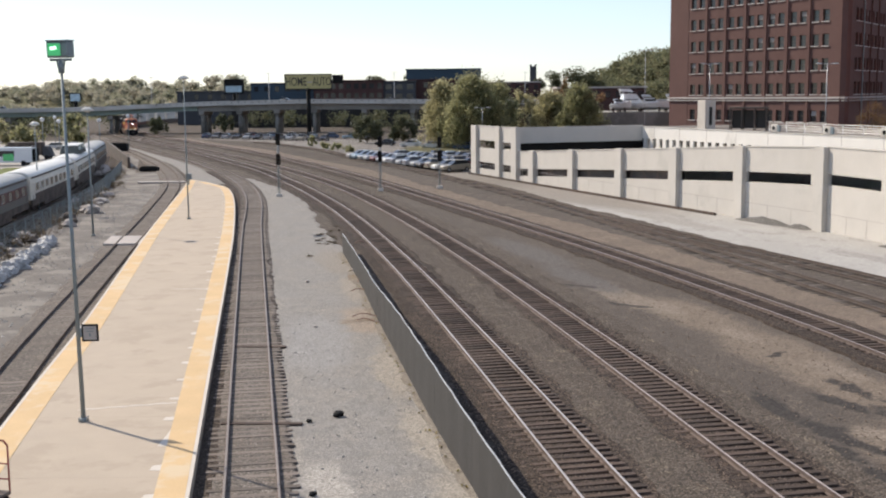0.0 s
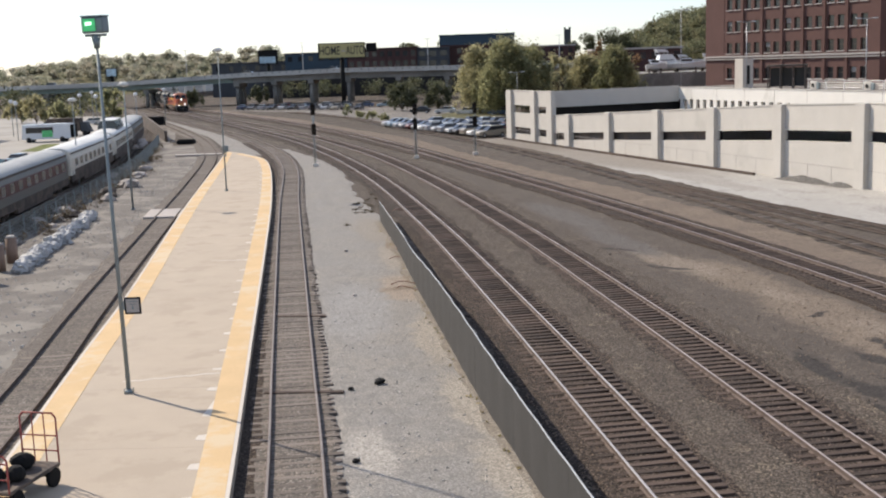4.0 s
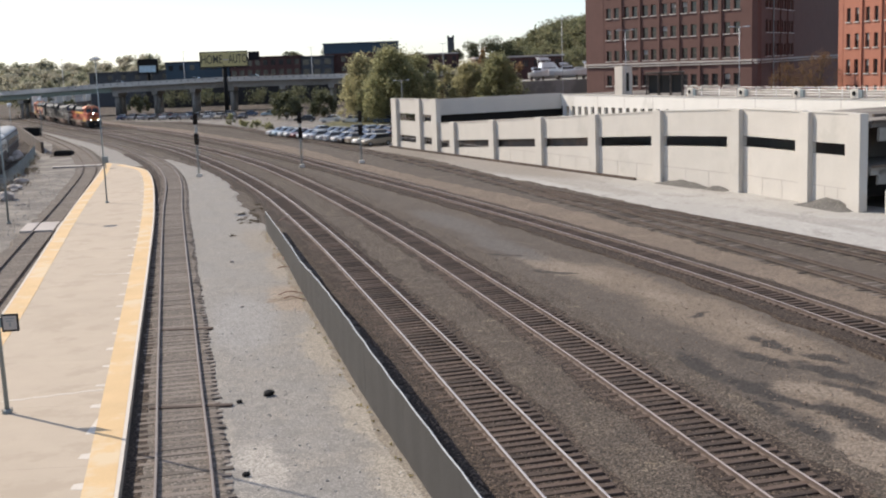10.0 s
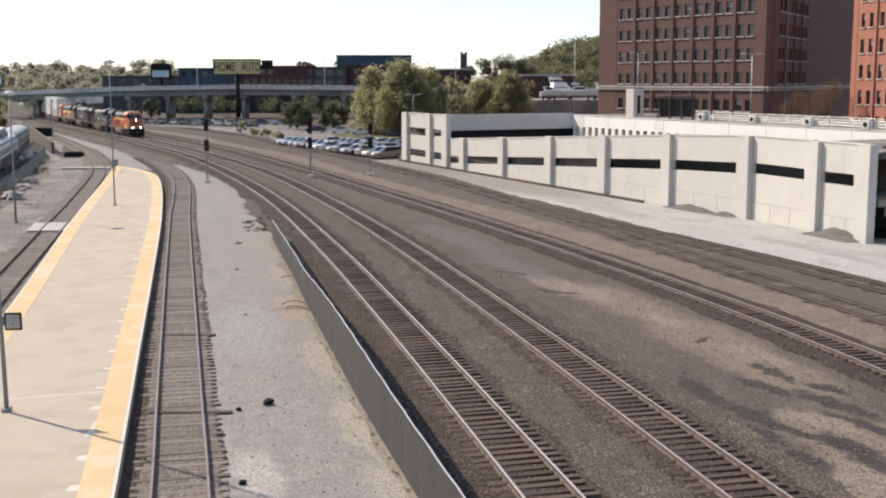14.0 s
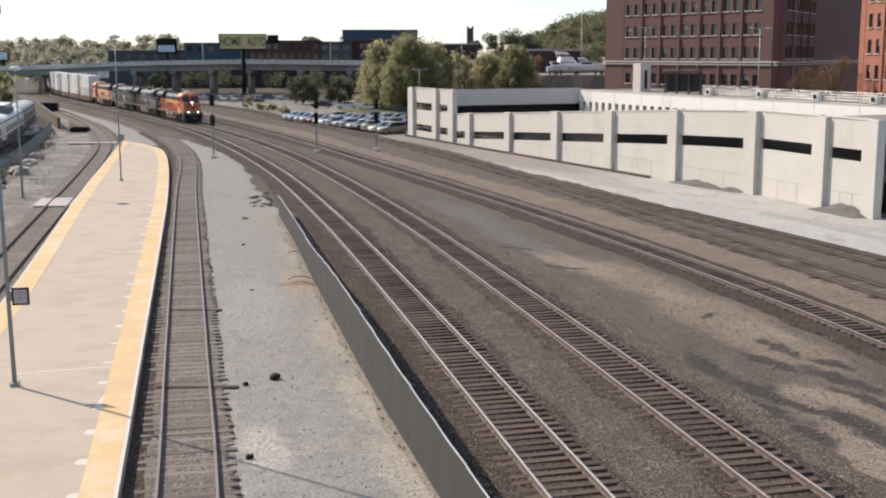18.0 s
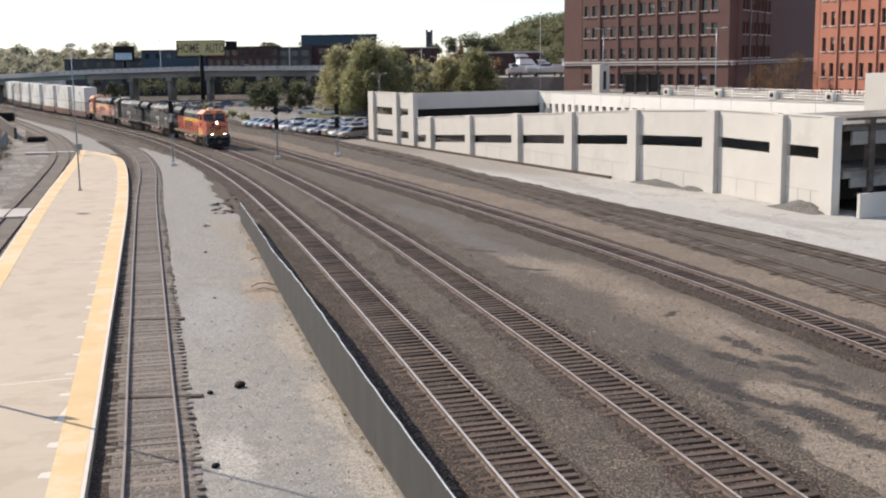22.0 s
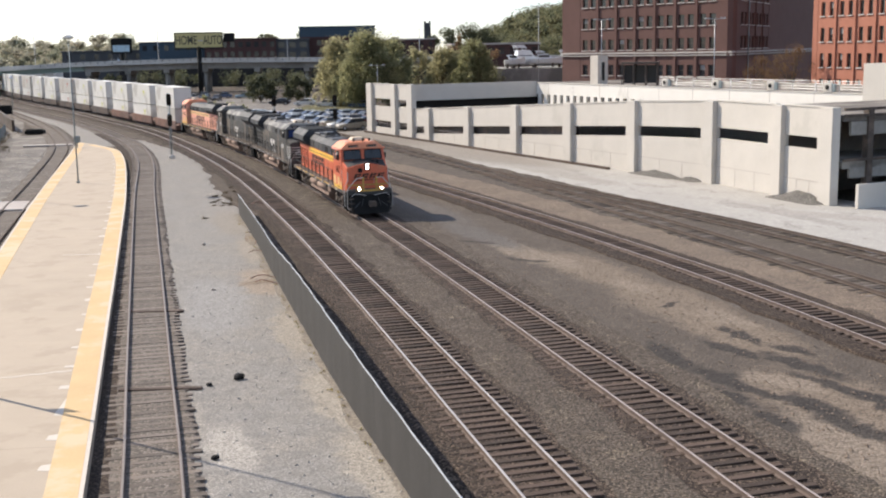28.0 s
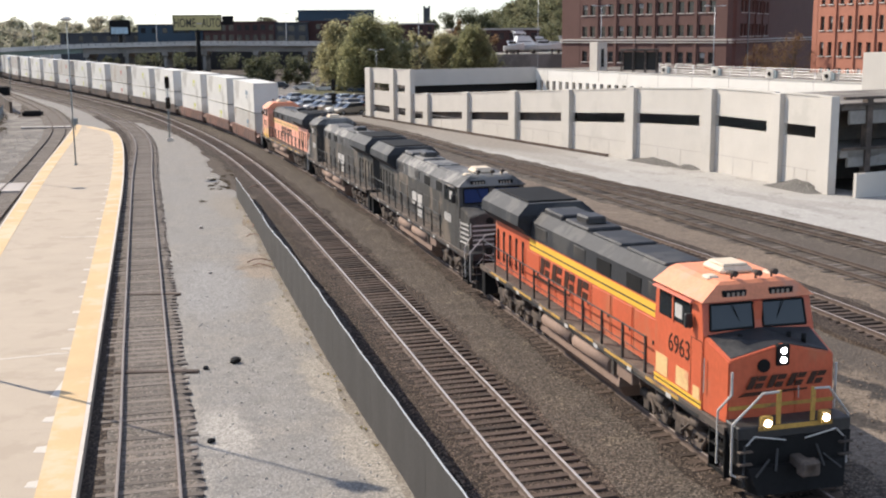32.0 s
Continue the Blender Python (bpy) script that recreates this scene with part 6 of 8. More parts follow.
# stair tower at the near end of the inner wall
t0 = q1 + GD * 0.05
bm = bmesh.new()
prism(bm, [tuple(t0 - GN * 0.3), tuple(t0 + GD * 6 - GN * 0.3), tuple(t0 + GD * 6 + GN * 5), tuple(t0 + GN * 5)], -0.2, 9.0)
bmesh.ops.recalc_face_normals(bm, faces=bm.faces)
part("stair_tower", bm, M["concrete"], garage, "pale stair tower")
# open end bays at the near corner
e0 = GC - (GC - GB).normalized() * 1.6
# Lower deck and back wall take darker tones for the shade inside.
for z0, z1 in ((2.4, 2.9), (5.6, 6.0)):
    bm = bmesh.new()
    prism(bm, [tuple(e0 + GN * 0.5), tuple(e0 + GN * 26), tuple(GB + GN * 26), tuple(GB + GN * 1.0)], z0, z1)
    bmesh.ops.recalc_face_normals(bm, faces=bm.faces)
    part("deck", bm, M["asphalt" if z0 > 5 else "pier"], garage)
bm = bmesh.new()
wall_piece(bm, e0 + GN * 1.2 - GD * 6, e0 + GN * 26 - GD * 6, 0, 25, ((0, 5.6), (0, 5.6)), -0.3, 0)
bmesh.ops.recalc_face_normals(bm, faces=bm.faces)
part("back_wall", bm, M["grey_car"], garage)
for k, off in enumerate((2.6, 8.2, 14.0, 20.0)):
    p = e0 + GN * off + GD * 0.15
    bm = bmesh.new()
    prism(bm, [tuple(p), tuple(p + GN * 0.5), tuple(p + GN * 0.5 - GD * 0.5), tuple(p - GD * 0.5)], 0, 6.3)
    bmesh.ops.recalc_face_normals(bm, faces=bm.faces)
    part("column", bm, M["underframe"], garage, "dark steel column")
# Spandrels in a darker grey than the walls: shade put into the colour.
for z0, z1 in ((4.65, 5.55), (1.75, 2.75)):
    bm = bmesh.new()
    wall_piece(bm, e0 + GN * 1.2, e0 + GN * 24, 0, 22.8, ((z0, z1), (z0, z1)), -0.2, 0.0)
    bmesh.ops.recalc_face_normals(bm, faces=bm.faces)
    part("end_spandrel", bm, M["pier"], garage, "concrete spandrel of the open end, greyed for its shade")
for z in (6.4, 5.98, 3.0):
    bm = bmesh.new()
    wall_piece(bm, e0 + GN * 0.5, e0 + GN * 24, 0, 23.5, ((z - 0.09, z + 0.09), (z - 0.09, z + 0.09)), 0.02, 0.2)
    bmesh.ops.recalc_face_normals(bm, faces=bm.faces)
    part("end_beam", bm, M["underframe"], garage, "dark steel beam across the open end")
bm = bmesh.new()
wall_piece(bm, GC + GN * 0.2, GC + GN * 22, 0, 20, ((-0.1, 1.6), (-0.1, 1.6)), 0.2, 0.45)
bmesh.ops.recalc_face_normals(bm, faces=bm.faces)
part("low_wall", bm, M["concrete"], garage, "low pale wall at the garage end")
# low dark timber kerb along the foot of the wall
for u in range(0, 60, 6):
    bm = bmesh.new()
    wall_piece(bm, GA, GB, u, u + 5.9, ((-0.05, 0.2), (-0.05, 0.2)), 0.85, 1.1)
    bmesh.ops.recalc_face_normals(bm, faces=bm.faces)
    part("kerb_timber", bm, M["wood_dark"], garage, "dark timber kerb at the foot of the wall")
# roof things
bm = bmesh.new()
box(bm, -0.8, 0.8, -0.8, 0.8, 5.9, 9.75, 0.03)
tw = tagged(part("lift_tower", bm, M["white_line"]), "narrow white lift tower on the garage roof", "lift tower")
tw.matrix_basis = Matrix.Translation((33.5, 147.0, 0)) @ Matrix.Rotation(radians(25), 4, "Z")
bm = bmesh.new()
box(bm, -0.25, 0.25, -0.83, -0.8, 6.6, 8.9)
part("dark_panel", bm, M["dark"], tw)
shelter = empty("roof_shelter", Matrix.Translation((38.6, 146.0, 5.85)) @ Matrix.Rotation(radians(-20), 4, "Z"), "dark glazed shelter on the garage roof", "shelter")
bm = bmesh.new()
box(bm, -2.4, 2.4, -1.2, 1.2, 2.75, 3.0, 0.03)
part("roof", bm, M["underframe"], shelter)
for x in (-2.2, -0.75, 0.75, 2.2):
    for y in (-1.05, 1.05):
        bm = bmesh.new()
        box(bm, x - 0.07, x + 0.07, y - 0.07, y + 0.07, 0, 2.75)
        part("post", bm, M["underframe"], shelter)
for x in (-2.1, -0.68, 0.82):
    bm = bmesh.new()
    box(bm, x, x + 1.3, 1.0, 1.04, 0.3, 2.6)
    part("pane", bm, M["glass"], shelter)
for x, y, h, lab in ((27.6, 158.0, 10.5, "tall thin lamp post on the garage roof"), (32.2, 140.0, 8.2, "twin-arm lamp post on the garage roof"), (39.0, 118.0, 7.6, "twin-arm lamp post on the garage roof"), (5.6, 160, 3.0, "short lamp post on the garage roof")):
    P = empty("roof_lamp", Matrix.Translation((x, y, 5.85)), lab, "lamp post", "garage roof lamps")
    bm = bmesh.new()
    tube(bm, (0, 0, 0), (0, 0, h), 0.05, 0.035, 8)
    part("pole", bm, M["steel"], P)
    for sx in (-1, 1):
        bm = bmesh.new()
        tube(bm, (0, 0, h), (sx * 0.7, 0, h + 0.05), 0.03, n=6)
        box(bm, *sorted((sx * 0.6, sx * 1.1)), -0.15, 0.15, h, h + 0.12, 0.02)
        part("lamp_arm", bm, M["steel"], P)
# dirt heaps at the foot of the wall
for u, w, h, dp, P, Q in ((10.4, 2.9, 0.62, 1.5, GB, GC), (66.0, 3.4, 0.4, 1.3, GA, GB), (70.6, 1.6, 0.3, 1.0, GA, GB)):
    bm = bmesh.new()
    rows = []
    for i in range(25):
        a = -1 + i / 12
        row = []
        for j in range(11):
            o = dp * j / 10
            prof = max(0.0, 1 - abs(a) ** 1.7) * max(0.0, 1 - (j / 10)) ** 0.9
            z = h * prof * (1 + 0.3 * noise.noise(Vector((a * 3, o * 2, u)))) - 0.04
            p = along(P, Q, u + a * w, 0.01 + o)
            row.append(bm.verts.new((p.x, p.y, z)))
        rows.append(row)
    for r0, r1 in zip(rows[:-1], rows[1:]):
        for j in range(10):
            bm.faces.new((r0[j], r0[j + 1], r1[j + 1], r1[j]))
    bmesh.ops.recalc_face_normals(bm, faces=bm.faces)
    tagged(part("dirt_mound", bm, M["mound"]), "low heap of grey dirt against the garage wall", "dirt mound")

# ---- brick buildings ----
def mesh_of(name, bm, mat):
    me = bpy.data.meshes.new(name)
    bm.to_mesh(me)
    bm.free()
    me.materials.append(M[mat])
    return me


def window_mesh(w, h):
    """A recessed sash window that looks to -y: frame with a meeting rail, glass, stone sill."""
    bm = bmesh.new()
    for x0, x1, z0, z1 in ((-w / 2, -w / 2 + 0.08, 0, h), (w / 2 - 0.08, w / 2, 0, h), (-w / 2, w / 2, 0, 0.08), (-w / 2, w / 2, h - 0.08, h), (-w / 2, w / 2, h * 0.5 - 0.04, h * 0.5 + 0.04)):
        box(bm, x0, x1, -0.02, 0.03, z0, z1)
    frame_me = mesh_of("window", bm, "underframe")
    bm = bmesh.new()
    box(bm, -w / 2, w / 2, 0.02, 0.06, 0, h)
    pane_me = mesh_of("pane", bm, "glass")
    bm = bmesh.new()
    box(bm, -w / 2 - 0.14, w / 2 + 0.14, -0.42, 0.04, -0.16, 0.0)
    sill_me = mesh_of("sill", bm, "limestone")
    bm = bmesh.new()
    box(bm, -w / 2 + 0.08, w / 2 - 0.08, 0.0, 0.02, h * 0.54, h - 0.08)
    return frame_me, pane_me, sill_me, mesh_of("blind", bm, "blind")


M["blind"] = material("pale_window_blind", (0.34, 0.32, 0.29), 0.8, vary=0.1, scale=1, fine=6, bump=0, random_amount=0.8)
wrng = random.Random(6)


def facade(parent, P, Q, z0, z1, bays, lead, pitch, per, ww, wh, sills, brick, depth=0.35, pier=0.55):
    """A brick face from P to Q (seen with P on the left): piers stand proud of panels that leave the windows open."""
    d = (Q - P).normalized()
    turn = Matrix.Translation((P.x, P.y, 0)) @ Matrix.Rotation(math.atan2(d.y, d.x), 4, "Z")
    length = (Q - P).length
    bm = bmesh.new()
    box(bm, 0, length, depth, depth + 0.5, z0, z1)
    part("wall", bm, brick, parent).matrix_basis = turn
    me = window_mesh(ww, wh)
    edges = [0.0] + [lead + pitch * i for i in range(bays + 1)] + [length]
    bm = bmesh.new()
    box(bm, 0, edges[1], 0, depth, z0, z1)
    part("pier", bm, brick, parent).matrix_basis = turn
    bm = bmesh.new()
    box(bm, edges[-2] - pier / 2, length, 0, depth, z0, z1)
    part("pier", bm, brick, parent).matrix_basis = turn
    for i in range(bays):
        x0, x1 = edges[1 + i], edges[2 + i]
        if i:
            bm = bmesh.new()
            box(bm, x0 - pier / 2, x0 + pier / 2, -0.18, depth, z0, z1)
            part("pier", bm, brick, parent).matrix_basis = turn
        xs = [x0 + (x1 - x0) * (j + 0.5 + (0.06 if j == 0 else -0.06) * (per == 2)) / per for j in range(per)]
        for k, s in enumerate(sills):
            nxt = sills[k + 1] if k + 1 < len(sills) else z1
            bm = bmesh.new()
            cuts = [x0 + (pier / 2 if i else 0)] + [c for x in xs for c in (x - ww / 2, x + ww / 2)] + [x1 - pier / 2]
            for a, b in zip(cuts[0::2], cuts[1::2]):
                box(bm, a, b, 0.04, depth, s, s + wh)
            box(bm, cuts[0], cuts[-1], 0.04, depth, s + wh, nxt)
            part("spandrel", bm, brick, parent).matrix_basis = turn
            for x in xs:
                wn = part("window", me[0], None, parent)
                wn.matrix_basis = turn @ Matrix.Translation((x, depth - 0.05, s))
                part("pane", me[1], None, wn)
                part("sill", me[2], None, wn)
                if wrng.random() < 0.22:
                    part("blind", me[3], None, wn)
        bm = bmesh.new()
        box(bm, x0 + (pier / 2 if i else 0), x1 - pier / 2, 0.04, depth, z0, sills[0])
        part("spandrel", bm, brick, parent).matrix_basis = turn


b1 = empty("brick_building", None, "tall dark red brick building with paired windows between piers", "building")
BL, BR, BD = Vector((40.1, 205.0)), Vector((59.65, 172.0)), Vector((97.5, 231.0))
SILLS = [10.25 + 3.62 * k for k in range(7)]
facade(b1, BL, BR, 0, 40, 7, 4.6, 4.42, 2, 1.25, 1.75, [6.05] + SILLS, M["brick"])
facade(b1, BR, BD, 0, 40, 4, 4.5, 5.2, 2, 1.5, 1.9, [10.25, 13.9, 17.6, 21.3], M["brick"], pier=0.3)
bm = bmesh.new()
prism(bm, [tuple(BL + Vector((1.5, 1.5))), tuple(BR + Vector((0, 2))), tuple(BD + Vector((-1, 1))), tuple(BD + Vector((-16, 36)))], 0, 40.3)
bmesh.ops.recalc_face_normals(bm, faces=bm.faces)
part("core", bm, M["brick"], b1)
for P, Q in ((BL, BR), (BR, BD)):
    d = (Q - P).normalized()
    bm = bmesh.new()
    box(bm, -0.2, (Q - P).length + 0.1, -0.32, 0.02, 9.55, 9.85, 0.04)
    box(bm, -0.2, (Q - P).length + 0.1, -0.24, 0.02, 9.2, 9.4, 0.02)
    part("stone_band", bm, M["limestone"], b1, "pale stone band above the ground floor").matrix_basis = Matrix.Translation((P.x, P.y, 0)) @ Matrix.Rotation(math.atan2(d.y, d.x), 4, "Z")
b2 = empty("orange_brick_building", None, "sunlit orange-red brick building with narrow windows", "building")
OL, OR = Vector((66.2, 158.0)), Vector((74.8, 125.0))
facade(b2, OL, OR, 0, 40, 8, 1.0, 3.9, 2, 0.85, 1.85, [4.1 + 3.45 * k for k in range(6)], M["brick_orange"], pier=0.4)
bm = bmesh.new()
prism(bm, [tuple(OL + Vector((0.9, 0.3))), tuple(OR + Vector((0.9, 0.3))), (100, 128), (92, 162)], 0, 40)
bmesh.ops.recalc_face_normals(bm, faces=bm.faces)
part("core", bm, M["brick_orange"], b2)
bm = bmesh.new()
tube(bm, (62.9, 174.2, 0), (62.9, 174.2, 30), 0.1, n=6)
part("drain_pipe", bm, M["pole"], b1)

# ---- highway bridge ----
bridge = empty("highway_bridge", None, "long highway bridge on concrete columns above the tracks", "bridge")
DECK = Way([(-250, 350), (-180, 352), (-104, 347), (-70, 345), (-40, 344), (-6, 343), (40, 338), (110, 325)])


def deck_z(x):
    return float(np.interp(x, [-250, -180, -104, -70, -40, -6, 40, 110], [6.8, 7.2, 7.9, 9.2, 9.65, 9.3, 8.8, 8.5]))


def ribbon(name, s0, s1, off0, off1, dz0, dz1, mat, label=""):
    bm = bmesh.new()
    n = max(2, int((s1 - s0) / 6))
    sweep(bm, [(*DECK.at(s0 + (s1 - s0) * i / n), deck_z(DECK.at(s0 + (s1 - s0) * i / n).x)) for i in range(n + 1)], [(off0, dz0), (off1, dz0), (off1, dz1), (off0, dz1)])
    return part(name, bm, mat, bridge, label)


sg0 = float(DECK.s[np.abs(DECK.p[:, 0] + 71).argmin()])
END = DECK.length
ribbon("parapet", 0, END, 5.6, 6.0, -0.95, 0.0, M["bridge"], "pale bridge parapet")
ribbon("parapet", 0, END, -6.0, -5.6, -0.95, 0.0, M["bridge"])
ribbon("road_slab", 0, END, -6.2, 6.2, -1.25, -0.95, M["bridge"])
ribbon("girder", sg0, END, 4.6, 5.0, -2.9, -1.25, M["pier"], "grey concrete girder")
ribbon("girder", 0, sg0 - 0.3, 4.6, 5.0, -2.6, -1.25, M["green_steel"], "pale green steel girder")
ribbon("girder", 0, sg0 - 0.3, -0.2, 0.2, -2.6, -1.25, M["green_steel"])
ribbon("girder", sg0, END, -0.2, 0.2, -2.9, -1.25, M["bridge"])
ribbon("girder", sg0, END, -5.0, -4.6, -2.9, -1.25, M["bridge"])
# Dark blocks on the parapet face paint the shade of small openings.
for i in range(64):
    s = sg0 - 12 + i * 2.0
    p = DECK.side(s, 6.03)
    bm = bmesh.new()
    z = deck_z(p.x)
    box(bm, -0.12, 0.12, -0.05, 0.05, z - 0.55, z - 0.2, 0, Matrix.Translation((p.x, p.y, 0)))
    part("dark_opening_mark", bm, M["dark"], bridge)
for x in (-128, -97, -69.5, -59.0, -48.5, -37.2, -22.5, -8, 6, 20, 34, 50):
    s = float(DECK.s[np.abs(DECK.p[:, 0] - x).argmin()])
    zt = deck_z(x) - 2.9
    bm = bmesh.new()
    p, q = DECK.side(s, 5.4), DECK.side(s, -5.4)
    d = (q - p).normalized()
    n = Vector((d.y, -d.x))
    prism(bm, [tuple(p + n * 0.8), tuple(q + n * 0.8), tuple(q - n * 0.8), tuple(p - n * 0.8)], zt - 1.0, zt)
    bmesh.ops.recalc_face_normals(bm, faces=bm.faces)
    cap = part("pier_cap", bm, M["pier"], bridge)
    for off in (4.2, 0.0, -4.2):
        c = DECK.side(s, off)
        bm = bmesh.new()
        tube(bm, (c.x, c.y, -0.2), (c.x, c.y, zt - 1.0), 0.55, n=14)
        part("column", bm, M["pier"], cap)
for x in (-88, -52, -14, 24):
    s = float(DECK.s[np.abs(DECK.p[:, 0] - x).argmin()])
    p = DECK.side(s, -5.8)
    L = empty("street_lamp", Matrix.Translation((p.x, p.y, deck_z(x))), "tall twin street lamp standing on the bridge", "street lamp", "bridge lamps")
    bm = bmesh.new()
    tube(bm, (0, 0, -0.2), (0, 0, 8.0), 0.12, 0.08, 8)
    part("pole", bm, M["steel"], L)
    bm = bmesh.new()
    tube(bm, (-1.0, 0, 8.0), (1.0, 0, 8.0), 0.05, n=6)
    part("arm", bm, M["steel"], L)


# ---- cars ----
M["rubber"] = material("tyre_rubber", (0.02, 0.02, 0.02), 0.9, vary=0.1, bump=0)
CAR_PAINT = [material("car_paint_" + n, c, 0.3, 0.2, vary=0.06, scale=1, fine=8, bump=0, spec=0.6) for n, c in
             (("white", (0.62, 0.62, 0.6)), ("silver", (0.36, 0.37, 0.38)), ("grey", (0.14, 0.145, 0.15)), ("black", (0.025, 0.026, 0.03)), ("blue", (0.05, 0.085, 0.16)),
              ("red", (0.13, 0.03, 0.028)), ("pale_blue", (0.27, 0.36, 0.42)), ("beige", (0.38, 0.34, 0.27)))]


def car(paint, label, tall=0.0, group="parked cars"):
    """A car that faces +y: lower body, cabin, glass all round, wheels with rims, lamps."""
    C = empty("car", None, label, "car", group)
    bm = bmesh.new()
    prof = [(-2.2, 0.3), (2.2, 0.3), (2.28, 0.62), (2.1, 0.82), (1.1, 0.95), (-1.75, 1.0 + tall * 0.5), (-2.25, 0.9)]
    rings = [[bm.verts.new((x, y, z if abs(x) < 0.9 else z * 0.97 + 0.01)) for y, z in prof] for x in (-0.88, -0.8, 0.8, 0.88)]
    for a, b in zip(rings[:-1], rings[1:]):
        for i in range(len(prof)):
            bm.faces.new((a[i], a[(i + 1) % len(prof)], b[(i + 1) % len(prof)], b[i]))
    bm.faces.new(rings[0])
    bm.faces.new(rings[-1][::-1])
    bmesh.ops.recalc_face_normals(bm, faces=bm.faces)
    part("body", soft(bm, 0.05, 20), paint, C)
    bm = bmesh.new()
    lo = [(-0.8, 1.0), (0.8, 1.0), (0.8, -1.75 - tall * 0.5), (-0.8, -1.75 - tall * 0.5)]
    hi = [(-0.62, 0.2), (0.62, 0.2), (0.62, -1.25 - tall), (-0.62, -1.25 - tall)]
    v0 = [bm.verts.new((x, y, 0.93)) for x, y in lo]
    v1 = [bm.verts.new((x, y, 1.42 + tall * 0.5)) for x, y in hi]
    for i in range(4):
        bm.faces.new((v0[i], v0[(i + 1) % 4], v1[(i + 1) % 4], v1[i]))
    bm.faces.new(v1)
    bmesh.ops.recalc_face_normals(bm, faces=bm.faces)
    part("glass", bm, M["glass"], C)
    bm = bmesh.new()
    box(bm, -0.63, 0.63, -1.28 - tall, 0.22, 1.40 + tall * 0.5, 1.46 + tall * 0.5, 0.02)
    part("roof", bm, paint, C)
    for y in (-1.35, 1.4):
        for sx in (-1, 1):
            bm = bmesh.new()
            tube(bm, (sx * 0.7, y, 0.32), (sx * 0.9, y, 0.32), 0.32, n=14)
            w = part("wheel", bm, M["rubber"], C)
            bm = bmesh.new()
            tube(bm, (sx * 0.89, y, 0.32), (sx * 0.915, y, 0.32), 0.19, n=10)
            part("rim", bm, M["steel"], w)
    for sx in (-1, 1):
        bm = bmesh.new()
        box(bm, *sorted((sx * 0.45, sx * 0.8)), 2.18, 2.3, 0.58, 0.74, 0.02)
        part("headlamp", bm, M["limestone"], C)
        bm = bmesh.new()
        box(bm, *sorted((sx * 0.5, sx * 0.82)), -2.29, -2.18, 0.66, 0.86, 0.02)
        part("tail_lamp", bm, CAR_PAINT[5], C)
    return C


CARS = [car(p, f"{n} parked in the car park", t) for p, n, t in zip(CAR_PAINT, ("white hatchback", "silver saloon", "grey estate car", "black saloon", "dark blue saloon", "dark red saloon", "pale blue saloon", "beige estate car"),
                                                                 (0.1, 0, 0.25, 0, 0, 0.05, 0, 0.3))]
PARK = bmesh.new()
prism(PARK, [(-16, 205), (3.6, 160.5), (10, 168), (8, 215), (-2, 262), (-22, 285), (-60, 305), (-64, 297), (-38, 268)], -0.3, -0.04)
bmesh.ops.recalc_face_normals(PARK, faces=PARK.faces)
tagged(part("car_park", PARK, M["asphalt"]), "worn asphalt car park beside the tracks", "car park", kind="structure")
spots = []
rng = random.Random(21)
base = Vector((3.0, 163.5))
step = Vector((-0.415, 0.91))
for row in range(4):
    o = base + Vector((0.91, 0.415)) * (7.6 * row * 0.75 - 1.2) + step * (1.5 * row)
    for i in range(15 - 2 * row):
        if rng.random() < 0.1:
            continue
        spots.append((o + step * (2.75 * i + rng.uniform(-0.2, 0.2)), math.atan2(step.y, step.x) + (math.pi if rng.random() < 0.3 else 0) + rng.uniform(-0.05, 0.05)))
for i in range(12):
    spots.append((Vector((-60.5 + 2.95 * i, 299 - 2.1 * i)), radians(rng.choice((-8, 172))) + rng.uniform(-0.05, 0.05)))
for i in range(7):
    spots.append((Vector((-50.0 + 5.5 * i, 303.0 - 3.2 * i)), radians(100) + rng.uniform(-0.1, 0.1)))
for x, y, a in ((-2.0, 232, 60), (-6.5, 240, 80), (1.0, 236, 60), (-12, 246, 85), (4.5, 226, 70)):
    spots.append((Vector((x, y)), radians(a)))
first = set()
for p, a in spots:
    k = rng.choice((0, 1, 1, 2, 3, 3, 4, 1, 6, 2, 0, 2, 1, 5, 7, 3))
    m = Matrix.Translation((p.x, p.y, -0.04)) @ Matrix.Rotation(a, 4, "Z")
    if k in first:
        copy_thing(CARS[k], m)
    else:
        first.add(k)
        CARS[k].matrix_basis = m
for k in range(8):
    if k not in first:
        CARS[k].matrix_basis = Matrix.Translation((-20 - 4 * k, 278, -0.04))

# ---- billboards ----
def billboard(x, y, z0, w, h, leg, face, label, name, turn=0.0):
    B = empty(name, Matrix.Translation((x, y, 0)) @ Matrix.Rotation(turn, 4, "Z"), label, "billboard")
    bm = bmesh.new()
    box(bm, -w / 2, w / 2, -0.2, 0.2, z0, z0 + h, 0.05)
    part("panel", bm, M["black"], B)
    bm = bmesh.new()
    box(bm, -w / 2 + 0.25, w / 2 - 0.25, -0.24, -0.2, z0 + 0.25, z0 + h - 0.25)
    part("face", bm, face, B)
    bm = bmesh.new()
    box(bm, -w / 2, w / 2, -0.9, -0.1, z0 - 0.35, z0 - 0.2)
    part("catwalk", bm, M["black"], B)
    bm = bmesh.new()
    tube(bm, (leg, 0.3, 0), (leg, 0.3, z0 + 0.5), 0.6, n=14)
    part("post", bm, M["black"], B)
    return B


M["board_yellow"] = material("faded_yellow_poster", (0.48, 0.42, 0.2), 0.8, vary=0.06, scale=0.3, fine=3, bump=0)
M["board_blue"] = material("pale_blue_poster", (0.42, 0.55, 0.62), 0.8, vary=0.3, scale=0.8, fine=3, bump=0)
